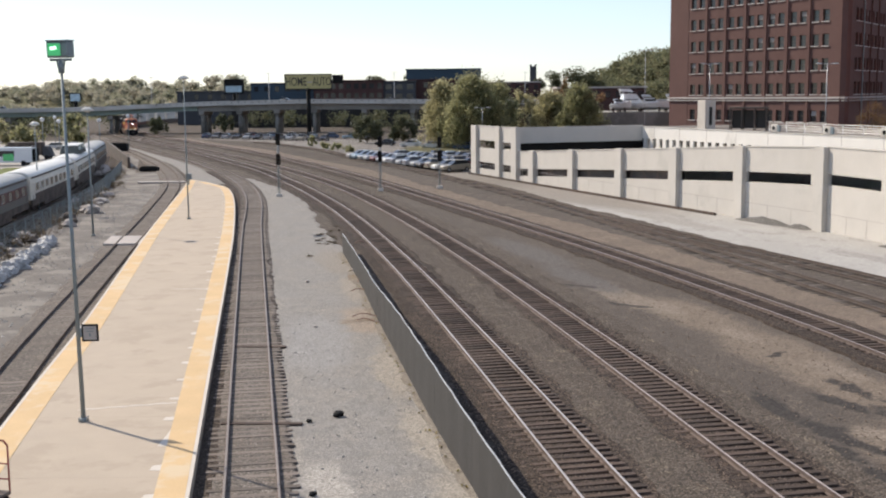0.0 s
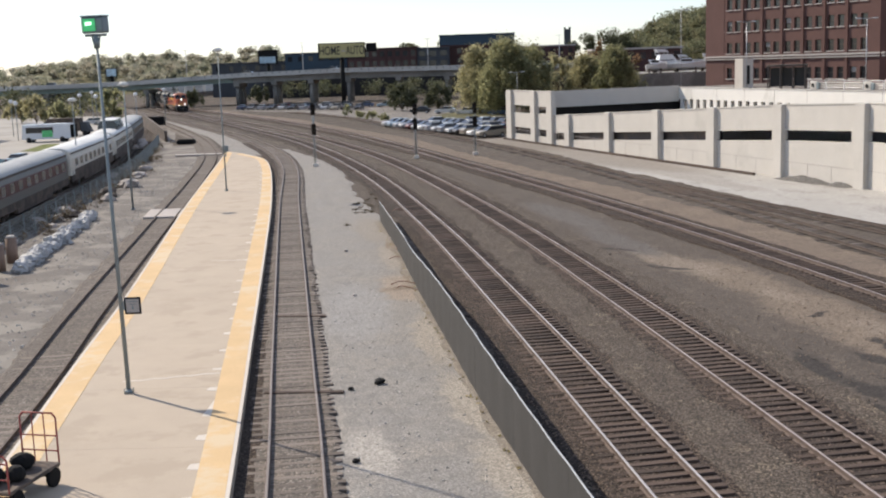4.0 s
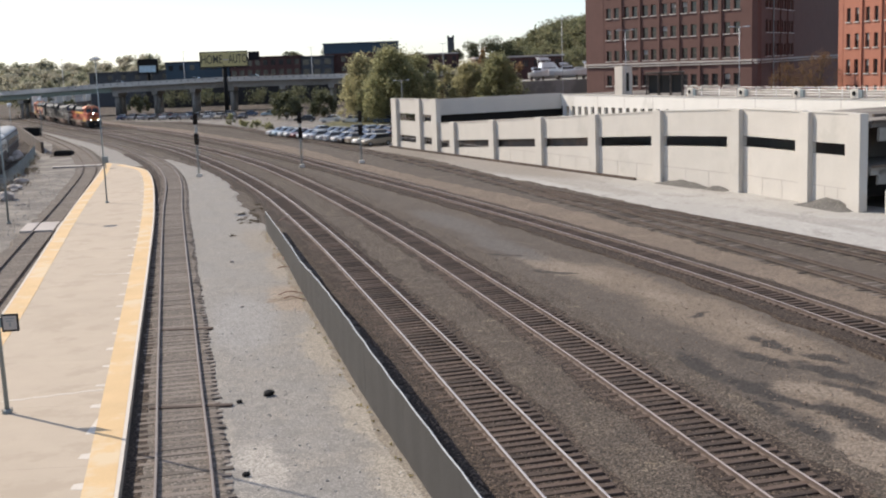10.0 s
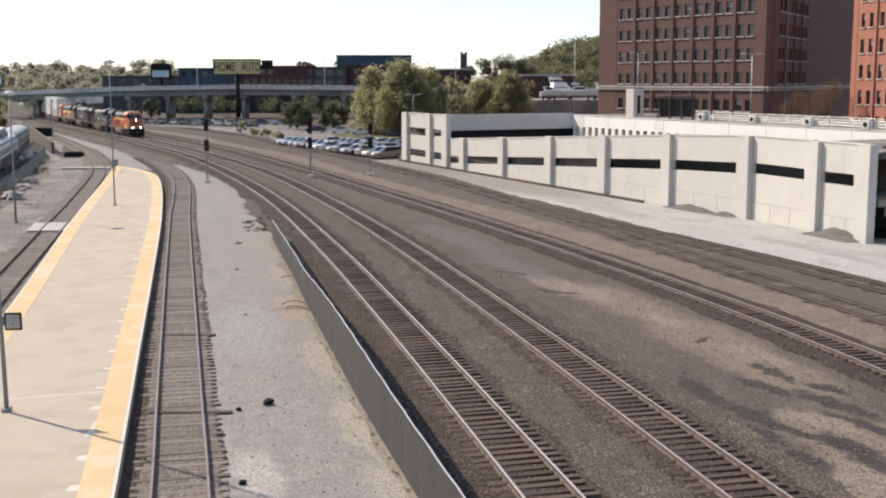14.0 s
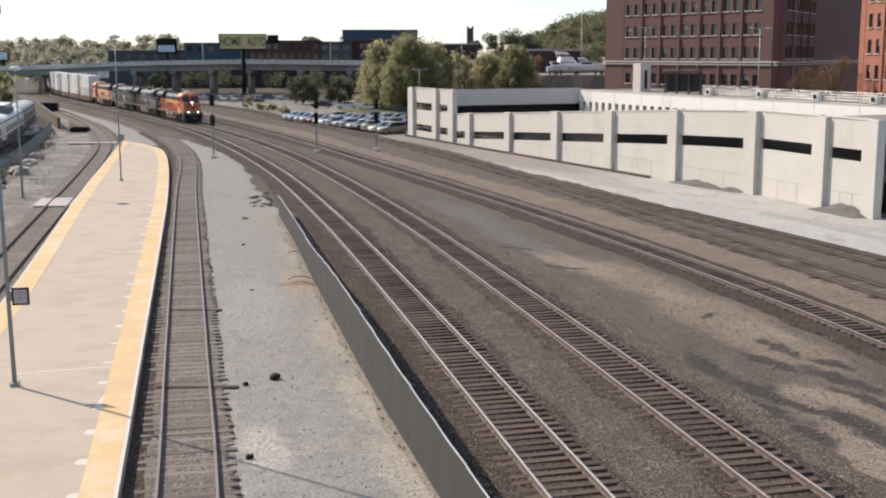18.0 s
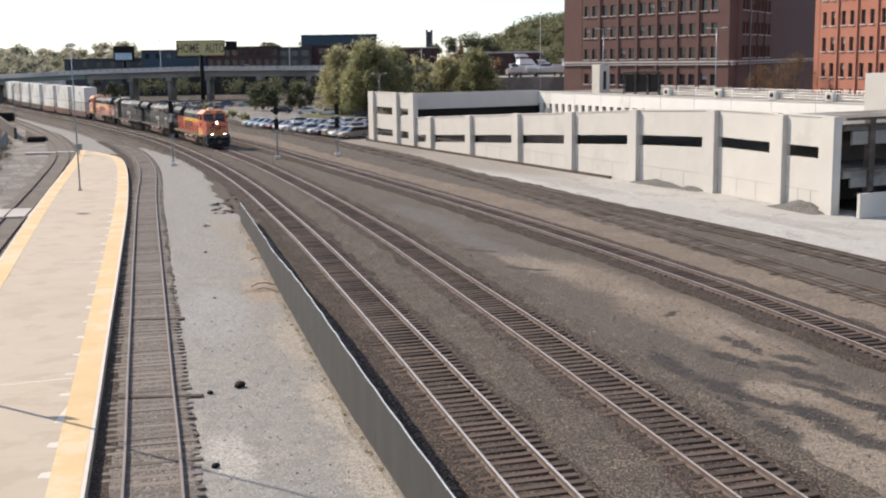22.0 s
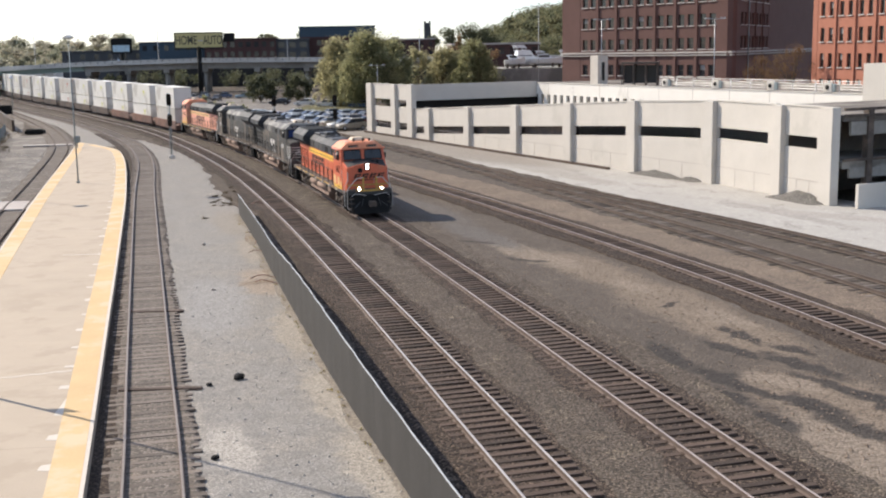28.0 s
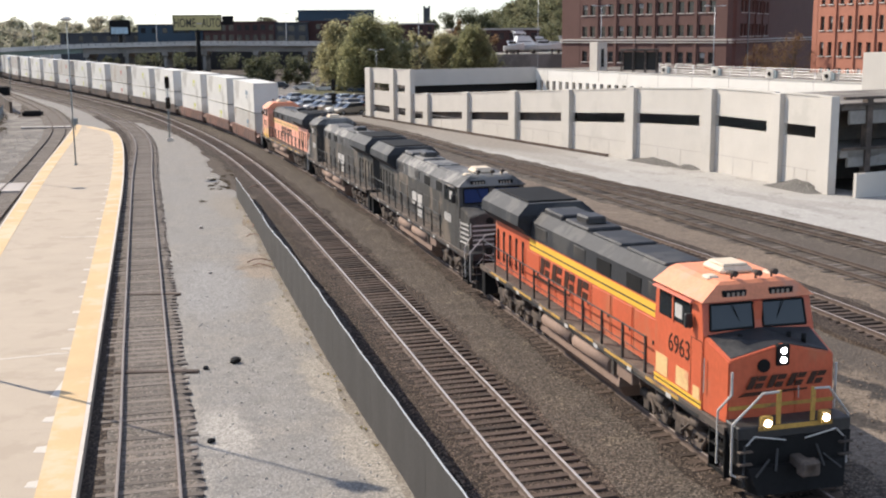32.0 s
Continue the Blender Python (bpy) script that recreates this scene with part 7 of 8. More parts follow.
M["poster_ink"] = material("dark_grey_poster_ink", (0.055, 0.055, 0.045), 0.8, vary=0.1, bump=0)
bb = billboard(-36.6, 320.3, 12.35, 12.9, 4.25, 0.0, M["board_yellow"], "yellow billboard on a black post before the bridge", "billboard", radians(6))
bbx = Matrix.Translation((0, -0.25, 14.4)) @ Matrix.Rotation(math.pi / 2, 4, "X")
letters("poster_word", "HOME", 3.3, bb, Matrix.Translation((-3.3, 0, 0)) @ bbx, M["poster_ink"], 0.01, "", 0.62, 0.03)
letters("poster_word", "AUTO", 3.3, bb, Matrix.Translation((3.7, 0, 0)) @ bbx, M["poster_ink"], 0.01, "", 0.55, 0.03)
bm = bmesh.new()
box(bm, -0.25, 1.15, -0.26, -0.24, 14.2, 14.5)
part("poster_dash", bm, M["limestone"], bb)
bm = bmesh.new()
box(bm, 6.6, 9.6, 0.4, 0.8, 14.0, 16.3, 0.05)
part("rear_panel", bm, M["black"], bb)
b3 = billboard(-71.2, 400, 11.6, 6.8, 4.9, 0, M["black"], "dark billboard with a pale blue poster behind the bridge", "billboard")
bm = bmesh.new()
box(bm, -2.9, 2.6, -0.27, -0.24, 12.0, 14.2)
part("poster", bm, M["board_blue"], b3, "pale blue and white poster")
b4 = billboard(-114.8, 365, 9.3, 3.6, 2.8, 0, M["board_blue"], "small blue sign above the bridge road", "road_sign")


# ---- far buildings ----
def far_building(x0, x1, y, z1, depth, mat, roof_mat, label, rows=2, cols=8, ww=1.6, wh=1.8, z0=-0.2):
    B = empty("warehouse", Matrix.Translation((x0, y, 0)), label, "building", "far warehouses")
    w = x1 - x0
    bm = bmesh.new()
    box(bm, 0, w, 0, depth, z0, z1)
    part("wall", bm, mat, B)
    bm = bmesh.new()
    box(bm, -0.3, w + 0.3, -0.3, depth + 0.3, z1, z1 + 0.5, 0.05)
    part("roof", bm, roof_mat, B)
    for r in range(rows):
        for c in range(cols):
            bm = bmesh.new()
            cx = w * (c + 0.5) / cols
            zc = z1 - 2.6 - 3.4 * r
            box(bm, cx - ww / 2, cx + ww / 2, -0.06, 0.05, zc, zc + wh)
            part("window", bm, M["glass"], B)
    return B


M["blue_steel"] = material("blue_sheet_metal", (0.035, 0.062, 0.09), 0.6, 0.1, vary=0.12, scale=0.1, fine=2, bump=0)
M["maroon"] = material("maroon_brick", (0.075, 0.038, 0.034), 0.9, vary=0.15, scale=0.2, fine=2, bump=0)
M["slate"] = material("slate_grey_wall", (0.06, 0.064, 0.07), 0.8, vary=0.15, scale=0.2, fine=2, bump=0)
far_building(-46, -21, 420, 15.6, 25, M["maroon"], M["maroon"], "long maroon brick warehouse behind the bridge", 2, 9)
far_building(-21, -9.5, 421, 15.2, 20, M["slate"], M["slate"], "slate grey warehouse behind the bridge", 2, 3, 2.2)
far_building(-12.5, 14, 432, 15.8, 25, M["maroon"], M["maroon"], "dark brick warehouse with a blue upper storey", 2, 6)
fb = far_building(-13, 14.5, 431.7, 19.6, 22, M["blue_steel"], M["blue_steel"], "blue metal upper storey of a warehouse", 0, 0, z0=16.3)
far_building(-70, -47.1, 428, 14.9, 20, M["blue_steel"], M["slate"], "dark blue warehouse behind the bridge", 1, 6)
far_building(-100, -70, 440, 12.2, 20, M["slate"], M["slate"], "low grey warehouse behind the bridge", 1, 6)
far_building(14, 40, 470, 15.0, 20, M["maroon"], M["limestone"], "brick warehouse with a pale cornice behind the trees", 2, 7)
far_building(33, 58, 330, 12.0, 16, M["maroon"], M["limestone"], "low brick warehouse on the slope", 1, 8)
bm = bmesh.new()
box(bm, -1.5, 1.5, -1.5, 1.5, 0, 23.6, 0.05)
twr = tagged(part("church_tower", bm, M["slate"]), "dark square tower on the skyline", "tower")
twr.matrix_basis = Matrix.Translation((44.0, 560, 0))
for sx in (-1.2, 1.2):
    bm = bmesh.new()
    box(bm, sx - 0.4, sx + 0.4, -1.55, 1.55, 23.6, 24.4)
    part("battlement", bm, M["slate"], twr)


# ---- boats on the raised lot ----
M["gel_coat"] = material("white_gel_coat", (0.7, 0.71, 0.72), 0.25, vary=0.05, scale=0.5, fine=4, bump=0, spec=0.6)
LOT = bmesh.new()
box(LOT, 0, 46, 0, 26, -0.2, 6.3)
lot = tagged(part("raised_lot", LOT, M["pier"]), "raised lot behind a grey retaining wall", "retaining wall", kind="structure")
lot.matrix_basis = Matrix.Translation((24, 268, 0)) @ Matrix.Rotation(radians(-8), 4, "Z")
for x, y, ln, hi, a in ((45.2, 275.5, 7.0, 3.3, 8), (49.2, 271.2, 5.6, 1.9, -10), (41.6, 270.6, 3.6, 1.0, -6), (55.0, 273, 5.0, 2.0, -5)):
    B = empty("motor_boat", Matrix.Translation((x, y, 6.3)) @ Matrix.Rotation(radians(a), 4, "Z") @ Matrix.Scale(1.35, 4), "white motor yacht on stands at the lot's edge", "boat", "stored boats")
    bm = bmesh.new()
    secs = []
    for i in range(9):
        u = i / 8
        w = 1.5 * (1 - max(0, u - 0.5) ** 2 * 3.6)
        x_ = (u - 0.5) * ln
        sheer = 1.35 + 0.6 * u * u
        secs.append([bm.verts.new((x_, sy * w * k, z)) for sy, k, z in ((-1, 1, sheer), (-1, 0.8, 0.75), (0, 1, 0.4 + 0.5 * max(0, u - 0.6)), (1, 0.8, 0.75), (1, 1, sheer))])
    for s0_, s1_ in zip(secs[:-1], secs[1:]):
        for j in range(4):
            bm.faces.new((s0_[j], s0_[j + 1], s1_[j + 1], s1_[j]))
        bm.faces.new((s0_[4], s0_[0], s1_[0], s1_[4]))
    bm.faces.new(secs[0])
    bm.faces.new(secs[-1][::-1])
    bmesh.ops.recalc_face_normals(bm, faces=bm.faces)
    part("hull", bm, M["gel_coat"], B)
    bm = bmesh.new()
    wedge(bm, (-ln * 0.3, ln * 0.22, 1.2), (-ln * 0.25, ln * 0.05, 0.95), 1.5, 1.4 + hi * 0.5)
    part("cabin", bm, M["gel_coat"], B)
    bm = bmesh.new()
    box(bm, -ln * 0.24, ln * 0.1, -1.12, 1.12, 1.75, 2.15, 0.03)
    part("cabin_window", bm, M["glass"], B)
    bm = bmesh.new()
    wedge(bm, (-ln * 0.28, -ln * 0.02, 1.0), (-ln * 0.36, -ln * 0.12, 0.9), 1.4 + hi * 0.62, 1.5 + hi * 0.75)
    for sx in (-0.27, -0.05):
        for sy in (-0.9, 0.9):
            tube(bm, (ln * sx, sy, 1.3 + hi * 0.45), (ln * sx - 0.3, sy, 1.5 + hi * 0.7), 0.06, n=6)
    part("bridge_roof", bm, M["gel_coat"], B)
    for sx in (-0.35, 0.2):
        bm = bmesh.new()
        box(bm, ln * sx - 0.15, ln * sx + 0.15, -1.0, 1.0, 0, 0.75)
        part("stand", bm, M["underframe"], B)

# ---- trees and woods ----
def leaves(bm_rows, faces, c, r, n, size, rng, squash=0.8, fluffy=True):
    """Adds n small bent leaf clumps (two crossing quads' worth of faces) round a point, denser at the rim."""
    for _ in range(n):
        d = Vector((rng.gauss(0, 1), rng.gauss(0, 1), rng.gauss(0, 1))).normalized()
        k = min(1.35, abs(rng.gauss(0, 0.55)) + 0.12) if fluffy else rng.random() ** 0.5
        p = Vector(c) + Vector((d.x * r * k, d.y * r * k, d.z * r * k * squash))
        a = Vector((rng.gauss(0, 1), rng.gauss(0, 1), rng.gauss(0, 0.7))).normalized()
        b = a.cross(Vector((rng.gauss(0, 1), rng.gauss(0, 1), rng.gauss(0, 1)))).normalized()
        s = size * rng.uniform(0.6, 1.3)
        i = len(bm_rows)
        bm_rows += [p - a * s, p + b * s * 0.6, p + a * s, p - b * s * 0.6]
        faces.append((i, i + 1, i + 2, i + 3))


def tree(x, y, height, spread, label, mat, seed, clumps=34, per=110, leaf=0.28, base=0.28, z=0.0, droop=0.0, lump=1.0):
    rng = random.Random(seed)
    T_ = empty("tree", Matrix.Translation((x, y, z)), label, "tree", "trees by the car park")
    bm = bmesh.new()
    fork = height * base
    tube(bm, (0, 0, -0.2), (0.1, 0, fork), height * 0.028, height * 0.02, 9)
    centres = []
    for i in range(clumps):
        a = rng.uniform(0, 2 * math.pi)
        u = rng.random()
        zc = height * (base + (1 - base) * (0.12 + 0.8 * u))
        rad = spread * math.sin(math.pi * min(0.95, 0.28 + 0.62 * u)) * math.sqrt(rng.random()) * rng.uniform(0.75, 1.1)
        centres.append(Vector((rad * math.cos(a), rad * math.sin(a), zc - droop * rad)))
    for c in centres[::2]:
        mid = Vector((c.x * 0.35, c.y * 0.35, fork + (c.z - fork) * 0.5))
        tube(bm, (0.05, 0, fork * 0.92), mid, height * 0.012, height * 0.007, 6, caps=False)
        tube(bm, mid, c, height * 0.007, height * 0.002, 5, caps=False)
    part("trunk", bm, M["bark"], T_)
    vs, fs = [], []
    for c in centres:
        leaves(vs, fs, c, spread * lump * rng.uniform(0.16, 0.34), per, leaf, rng, 1.3)
    me = bpy.data.meshes.new("crown")
    me.from_pydata([tuple(v) for v in vs], [], fs)
    part("crown", me, mat, T_, "uneven crown of small leaves")
    return T_


tree(0.6, 234, 14.0, 5.6, "broad tree with yellowing leaves at the car park", M["leaf_yellow"], 1, 260, 120, 0.19, 0.1, droop=0.5, lump=0.85)
tree(6.0, 227, 15.2, 6.8, "broad green tree at the car park", M["leaf"], 2, 320, 120, 0.19, 0.1, droop=0.4, lump=0.85)
tree(11.0, 240, 13.8, 6.0, "darker green tree beside the garage", M["leaf"], 3, 200, 110, 0.19, 0.1, droop=0.25, lump=0.85)
tree(22.0, 236, 11.6, 5.0, "bushy autumn tree behind the garage", M["leaf_yellow"], 4, 210, 110, 0.18, 0.08, droop=0.2, lump=0.85)
tree(27.5, 232, 12.8, 5.2, "bushy green tree behind the garage", M["leaf"], 5, 230, 110, 0.18, 0.08, droop=0.2, lump=0.85)
tree(17.5, 250, 11.8, 4.0, "grey-green thin tree behind the garage", M["leaf_yellow"], 6, 28, 80, 0.3, 0.2)
tree(26.5, 246, 14.4, 2.6, "small orange autumn tree top behind the garage", M["leaf_brown"], 7, 18, 90, 0.28, 0.3)
tree(-17.0, 262, 5.6, 4.2, "dark green shrub tree before the bridge", M["leaf_dark"], 8, 30, 120, 0.3, 0.05)
tree(-9.0, 268, 5.8, 3.6, "dark green shrub tree beside the car park", M["leaf_dark"], 9, 26, 110, 0.3, 0.05)
tree(63.5, 158, 8.6, 4.0, "thin autumn tree with brown leaves before the dark wall", M["leaf_brown"], 10, 60, 60, 0.1, 0.15, z=2.0)
tree(60.0, 160.5, 7.4, 3.2, "thin autumn tree with sparse leaves before the dark wall", M["leaf_brown"], 12, 50, 50, 0.1, 0.15, z=2.0)
tree(-78, 318, 5.5, 3.0, "small green tree under the bridge", M["leaf_dark"], 13, 22, 90, 0.3, 0.1)
tree(-62, 330, 6.0, 3.0, "small green tree under the bridge", M["leaf_dark"], 14, 22, 90, 0.3, 0.1)
for i, (x, y) in enumerate(((-88, 245), (-96, 250), (-80, 252), (-104, 262), (-92, 285))):
    tree(x, y, 5.0 + i % 3, 3.4, "small yellowing tree in the far lot", M["leaf_yellow"] if i % 2 else M["leaf"], 30 + i, 22, 90, 0.3, 0.12)
for i, (x, y, h) in enumerate(((-27.3, 244, 2.2), (-20.5, 226, 1.4), (-18, 222, 1.2), (-24, 236, 1.3))):
    tree(x, y, h, 1.3, "weedy green bush beside the tracks", M["leaf"], 50 + i, 14, 60, 0.16, 0.05)


def woods(name, label, spots, mat, leaf, per, seed):
    rng = random.Random(seed)
    vs, fs = [], []
    for x, y, z, r in spots:
        for k in range(4):
            c = (x + rng.uniform(-0.6, 0.6) * r, y + rng.uniform(-0.6, 0.6) * r, z + rng.uniform(-0.35, 0.5) * r)
            leaves(vs, fs, c, r * rng.uniform(0.5, 0.8), per // 4, leaf, rng, 0.8, False)
    me = bpy.data.meshes.new(name)
    me.from_pydata([tuple(v) for v in vs], [], fs)
    return tagged(part(name, me, mat), label, "woods", kind="stuff")


def hill(name, label, x0, x1, y0, y1, top, mat):
    """A rounded rise of ground."""
    bm = bmesh.new()
    n, m = 40, 10
    g_ = [[bm.verts.new((x0 + (x1 - x0) * i / n, y0 + (y1 - y0) * j / m, -1 + (top(x0 + (x1 - x0) * i / n) + 1) * math.sin(math.pi / 2 * j / m) ** 1.2)) for i in range(n + 1)] for j in range(m + 1)]
    for j in range(m):
        for i in range(n):
            f = bm.faces.new((g_[j][i], g_[j][i + 1], g_[j + 1][i + 1], g_[j + 1][i]))
            f.smooth = True
    return tagged(part(name, bm, mat), label, "hill", kind="structure")


top_l = lambda x: float(np.interp(x, [-460, -275, -241, -207, -191, -177, -161, -147, -130, -114, -98, -60, 0, 60, 120], [8, 11, 13, 17, 14.5, 17.5, 14, 15, 19, 16, 10, 9, 8, 7, 6]))
top_r = lambda x: float(np.interp(x, [20, 60, 67, 75, 82, 93, 107, 119, 160, 260], [2, 2, 4, 11, 17, 23, 27, 29, 33, 37]))
hill("far_hill", "low wooded hill beyond the highway", -460, 160, 560, 700, top_l, M["grass_hill"])
hill("wooded_hill", "wooded hill behind the brick buildings", 30, 300, 480, 640, top_r, M["grass_hill"])
rng = random.Random(77)
spots = []
for i in range(520):
    x = rng.uniform(-430, 10)
    u = rng.random()
    spots.append((x, 575 + 125 * u, top_l(x) * math.sin(math.pi / 2 * max(0.05, (15 + 125 * u) / 140)) ** 1.2 + 1.8, rng.uniform(3.2, 5.2)))
# The far woods carry their haze in the leaf colour.
woods("far_woods", "autumn woods on the far hill, paled for haze", spots[:330], M["leaf_haze"], 0.55, 420, 1)
woods("far_woods", "green woods on the far hill, paled for haze", spots[330:], M["leaf_far"], 0.55, 420, 2)
spots = []
for i in range(330):
    x = rng.uniform(66, 230)
    u = rng.random()
    spots.append((x, 490 + 145 * u, top_r(x) * math.sin(math.pi / 2 * max(0.05, (10 + 145 * u) / 160)) ** 1.2 + 2.0, rng.uniform(4.5, 7.0)))
woods("hill_woods", "dense green woods on the hill", spots, M["leaf_hill"], 0.6, 420, 3)
spots = [(x, 500 + rng.uniform(-10, 10), z, r) for x, z, r in ((-11, 17.5, 6.0), (-6, 18.5, 6.0), (-30, 15, 4.5), (-26, 14.5, 4), (48, 15.5, 5), (56, 16.5, 5.5), (62, 15.5, 5), (40, 14.5, 4.5), (28, 14, 4), (67, 15, 5))]
woods("skyline_trees", "dark tree tops above the warehouses", spots, M["leaf_dark"], 0.4, 1500, 4)
spots = [(rng.uniform(-66, 20), rng.uniform(362, 395), rng.uniform(1.5, 4.5), rng.uniform(2.0, 3.6)) for _ in range(34)]
woods("undergrowth", "dark bushes in the shade behind the bridge", spots, M["leaf_dark"], 0.4, 150, 5)
spots = [(rng.uniform(-150, -100), rng.uniform(300, 420), rng.uniform(2, 5), rng.uniform(2.5, 4)) for _ in range(26)]
woods("undergrowth", "green and yellow trees beyond the far lot", spots, M["leaf_dark"], 0.4, 200, 6)
spots = [(30 + 3.0 * i, 300 + rng.uniform(0, 8), 7.5 + rng.uniform(0, 3), 2.2) for i in range(5)]
woods("shrubs", "russet shrubs on the slope", spots, M["leaf_brown"], 0.35, 160, 8)
# Added near-black wall that stands in for the darkness under the bridge.
bm = bmesh.new()
box(bm, -70, 50, 0, 1.5, -0.2, 7.2)
bw = tagged(part("dark_backdrop", bm, M["dark"]), "near-black wall added to darken the view behind the bridge columns", "retaining wall", kind="structure")
bw.matrix_basis = Matrix.Translation((-2, 398, 0))

# ---- the coach yard on the other side ----
M["coach_silver"] = material("dull_silver_coach", (0.14, 0.137, 0.133), 0.5, 0.3, vary=0.1, scale=0.4, fine=6, bump=0.02, dirt=(0.15, 0.145, 0.135), dirt_amount=0.4)
M["coach_white"] = material("cream_coach", (0.6, 0.57, 0.5), 0.5, vary=0.08, scale=0.4, fine=6, bump=0.02, dirt=(0.5, 0.47, 0.41), dirt_amount=0.3)
M["coach_red"] = material("faded_maroon_stripe", (0.11, 0.05, 0.045), 0.6, vary=0.2, scale=0.6, fine=6, bump=0.02)
M["coach_roof"] = material("dull_grey_coach_roof", (0.33, 0.335, 0.33), 0.55, vary=0.2, scale=0.3, fine=5, bump=0.02, dirt=(0.42, 0.42, 0.4), dirt_amount=0.4)
M["coach_roof_pale"] = material("pale_coach_roof", (0.66, 0.66, 0.63), 0.5, vary=0.12, scale=0.3, fine=5, bump=0.02, dirt=(0.5, 0.5, 0.47), dirt_amount=0.4)
COACH = Way([(-30.5, 40), (-33.6, 65), (-36.2, 88), (-38.7, 104), (-42.2, 127), (-47.4, 152), (-53.8, 180), (-62, 212)])


def coach(s, label, side, band, roof, dome=False, length=25.4):
    a, b = COACH.at(s), COACH.at(s + length)
    d = b - a
    C = empty("passenger_coach", Matrix.Translation((*((a + b) / 2), RAIL_Z)) @ Matrix.Rotation(math.atan2(d.y, d.x), 4, "Z"), label, "railway coach", "parked coaches")
    hl = length / 2
    bm = bmesh.new()
    prof = [(-1.5, 1.35), (-1.52, 2.9), (-1.35, 3.5), (1.35, 3.5), (1.52, 2.9), (1.5, 1.35)]
    rings = [[bm.verts.new((x, y * k, z)) for y, z in prof] for x, k in ((-hl, 0.93), (-hl + 0.5, 1), (hl - 0.5, 1), (hl, 0.93))]
    for r0, r1 in zip(rings[:-1], rings[1:]):
        for i in range(6):
            bm.faces.new((r0[i], r0[(i + 1) % 6], r1[(i + 1) % 6], r1[i]))
    bm.faces.new(rings[0])
    bm.faces.new(rings[-1][::-1])
    bmesh.ops.recalc_face_normals(bm, faces=bm.faces)
    part("body", bm, side, C)
    bm = bmesh.new()
    arc = [(1.4 * math.cos(t), 3.45 + 0.5 * math.sin(t)) for t in [math.pi * i / 10 for i in range(11)]]
    rings = [[bm.verts.new((x, y * k, 3.45 + (z - 3.45) * k)) for y, z in arc] for x, k in ((-hl, 0.9), (-hl + 0.6, 1), (hl - 0.6, 1), (hl, 0.9))]
    for r0, r1 in zip(rings[:-1], rings[1:]):
        for i in range(10):
            bm.faces.new((r0[i], r1[i], r1[i + 1], r0[i + 1])).smooth = True
    bm.faces.new(rings[0])
    bm.faces.new(rings[-1][::-1])
    bmesh.ops.recalc_face_normals(bm, faces=bm.faces)
    part("roof", bm, roof, C, "rounded roof")
    for sy in (-1, 1):
        if band:
            bm = bmesh.new()
            box(bm, -hl + 0.6, hl - 0.6, *sorted((sy * 1.515, sy * 1.54)), 2.0, 2.9)
            part("stripe", bm, band, C)
        for i in range(9):
            x = -hl + 2.6 + (length - 5.2) * i / 8
            bm = bmesh.new()
            box(bm, x - 0.62, x + 0.62, *sorted((sy * 1.52, sy * 1.55)), 2.1, 2.8, 0.03)
            part("window", bm, M["glass"], C)
        for x in (-hl + 1.0, hl - 1.0):
            bm = bmesh.new()
            box(bm, x - 0.4, x + 0.4, *sorted((sy * 1.5, sy * 1.545)), 1.4, 3.0, 0.02)
            part("door", bm, side, C)
        if not band:
            bm = bmesh.new()
            box(bm, -hl + 0.5, hl - 0.5, *sorted((sy * 1.501, sy * 1.525)), 1.36, 1.85)
            part("lower_band", bm, M["underframe"], C, "dark lower band")
        bm = bmesh.new()
        box(bm, -hl + 0.5, hl - 0.5, *sorted((sy * 1.4, sy * 1.47)), 3.28, 3.4)
        part("gutter", bm, M["underframe"], C)
        bm = bmesh.new()
        box(bm, -hl + 0.3, hl - 0.3, *sorted((sy * 1.2, sy * 1.46)), 0.75, 1.34, 0.02)
        box(bm, -6.0, 6.0, *sorted((sy * 1.1, sy * 1.4)), 0.35, 0.76, 0.04)
        part("skirt", bm, M["underframe"], C)
    for sx in (-1, 1):
        bm = bmesh.new()
        box(bm, *sorted((sx * hl, sx * (hl + 0.35))), -0.6, 0.6, 1.0, 3.2, 0.05)
        part("gangway", bm, M["black"], C)
    if dome:
        bm = bmesh.new()
        for k in range(5):
            wedge(bm, (-4 + 1.6 * k, -2.5 + 1.6 * k, 1.2), (-3.95 + 1.6 * k, -2.55 + 1.6 * k, 0.85), 3.9, 4.85)
        part("dome", bm, M["glass"], C, "glazed roof dome")
        bm = bmesh.new()
        box(bm, -4.2, 4.2, -0.85, 0.85, 4.83, 4.92, 0.03)
        part("dome_roof", bm, roof, C)
    for x in (-hl + 3.6, hl - 3.6):
        truck(C, x, (-1.2, 1.2), 0.46, 0.85)
    return C


s0 = COACH.near_y(104)
coach(s0 - 52.4, "silver railway coach with a faded red stripe, parked", M["coach_silver"], M["coach_red"], M["coach_roof"])
coach(s0 - 26.2, "silver railway coach with a faded red window band, parked", M["coach_silver"], M["coach_red"], M["coach_roof"])
coach(s0 + 0.3, "cream railway coach with a pale rounded roof, parked", M["coach_white"], None, M["coach_roof_pale"])
coach(s0 + 26.5, "cream dome car with a glazed roof dome, parked", M["coach_white"], None, M["coach_roof_pale"], True)
coach(s0 + 52.8, "silver railway coach at the end of the parked row", M["coach_silver"], None, M["coach_roof"])
strip("ballast_bed", COACH, -2.4, 2.6, 0, COACH.length, 0.0, M["ballast"], 0.2, "dark ballast under the parked coaches", "ballast", seed=31)
track("coach_track", COACH, "storage track under the parked coaches", 0, COACH.length, 0, COACH.length, M["wood"], (40, 120), worn=False, spacing=0.6)
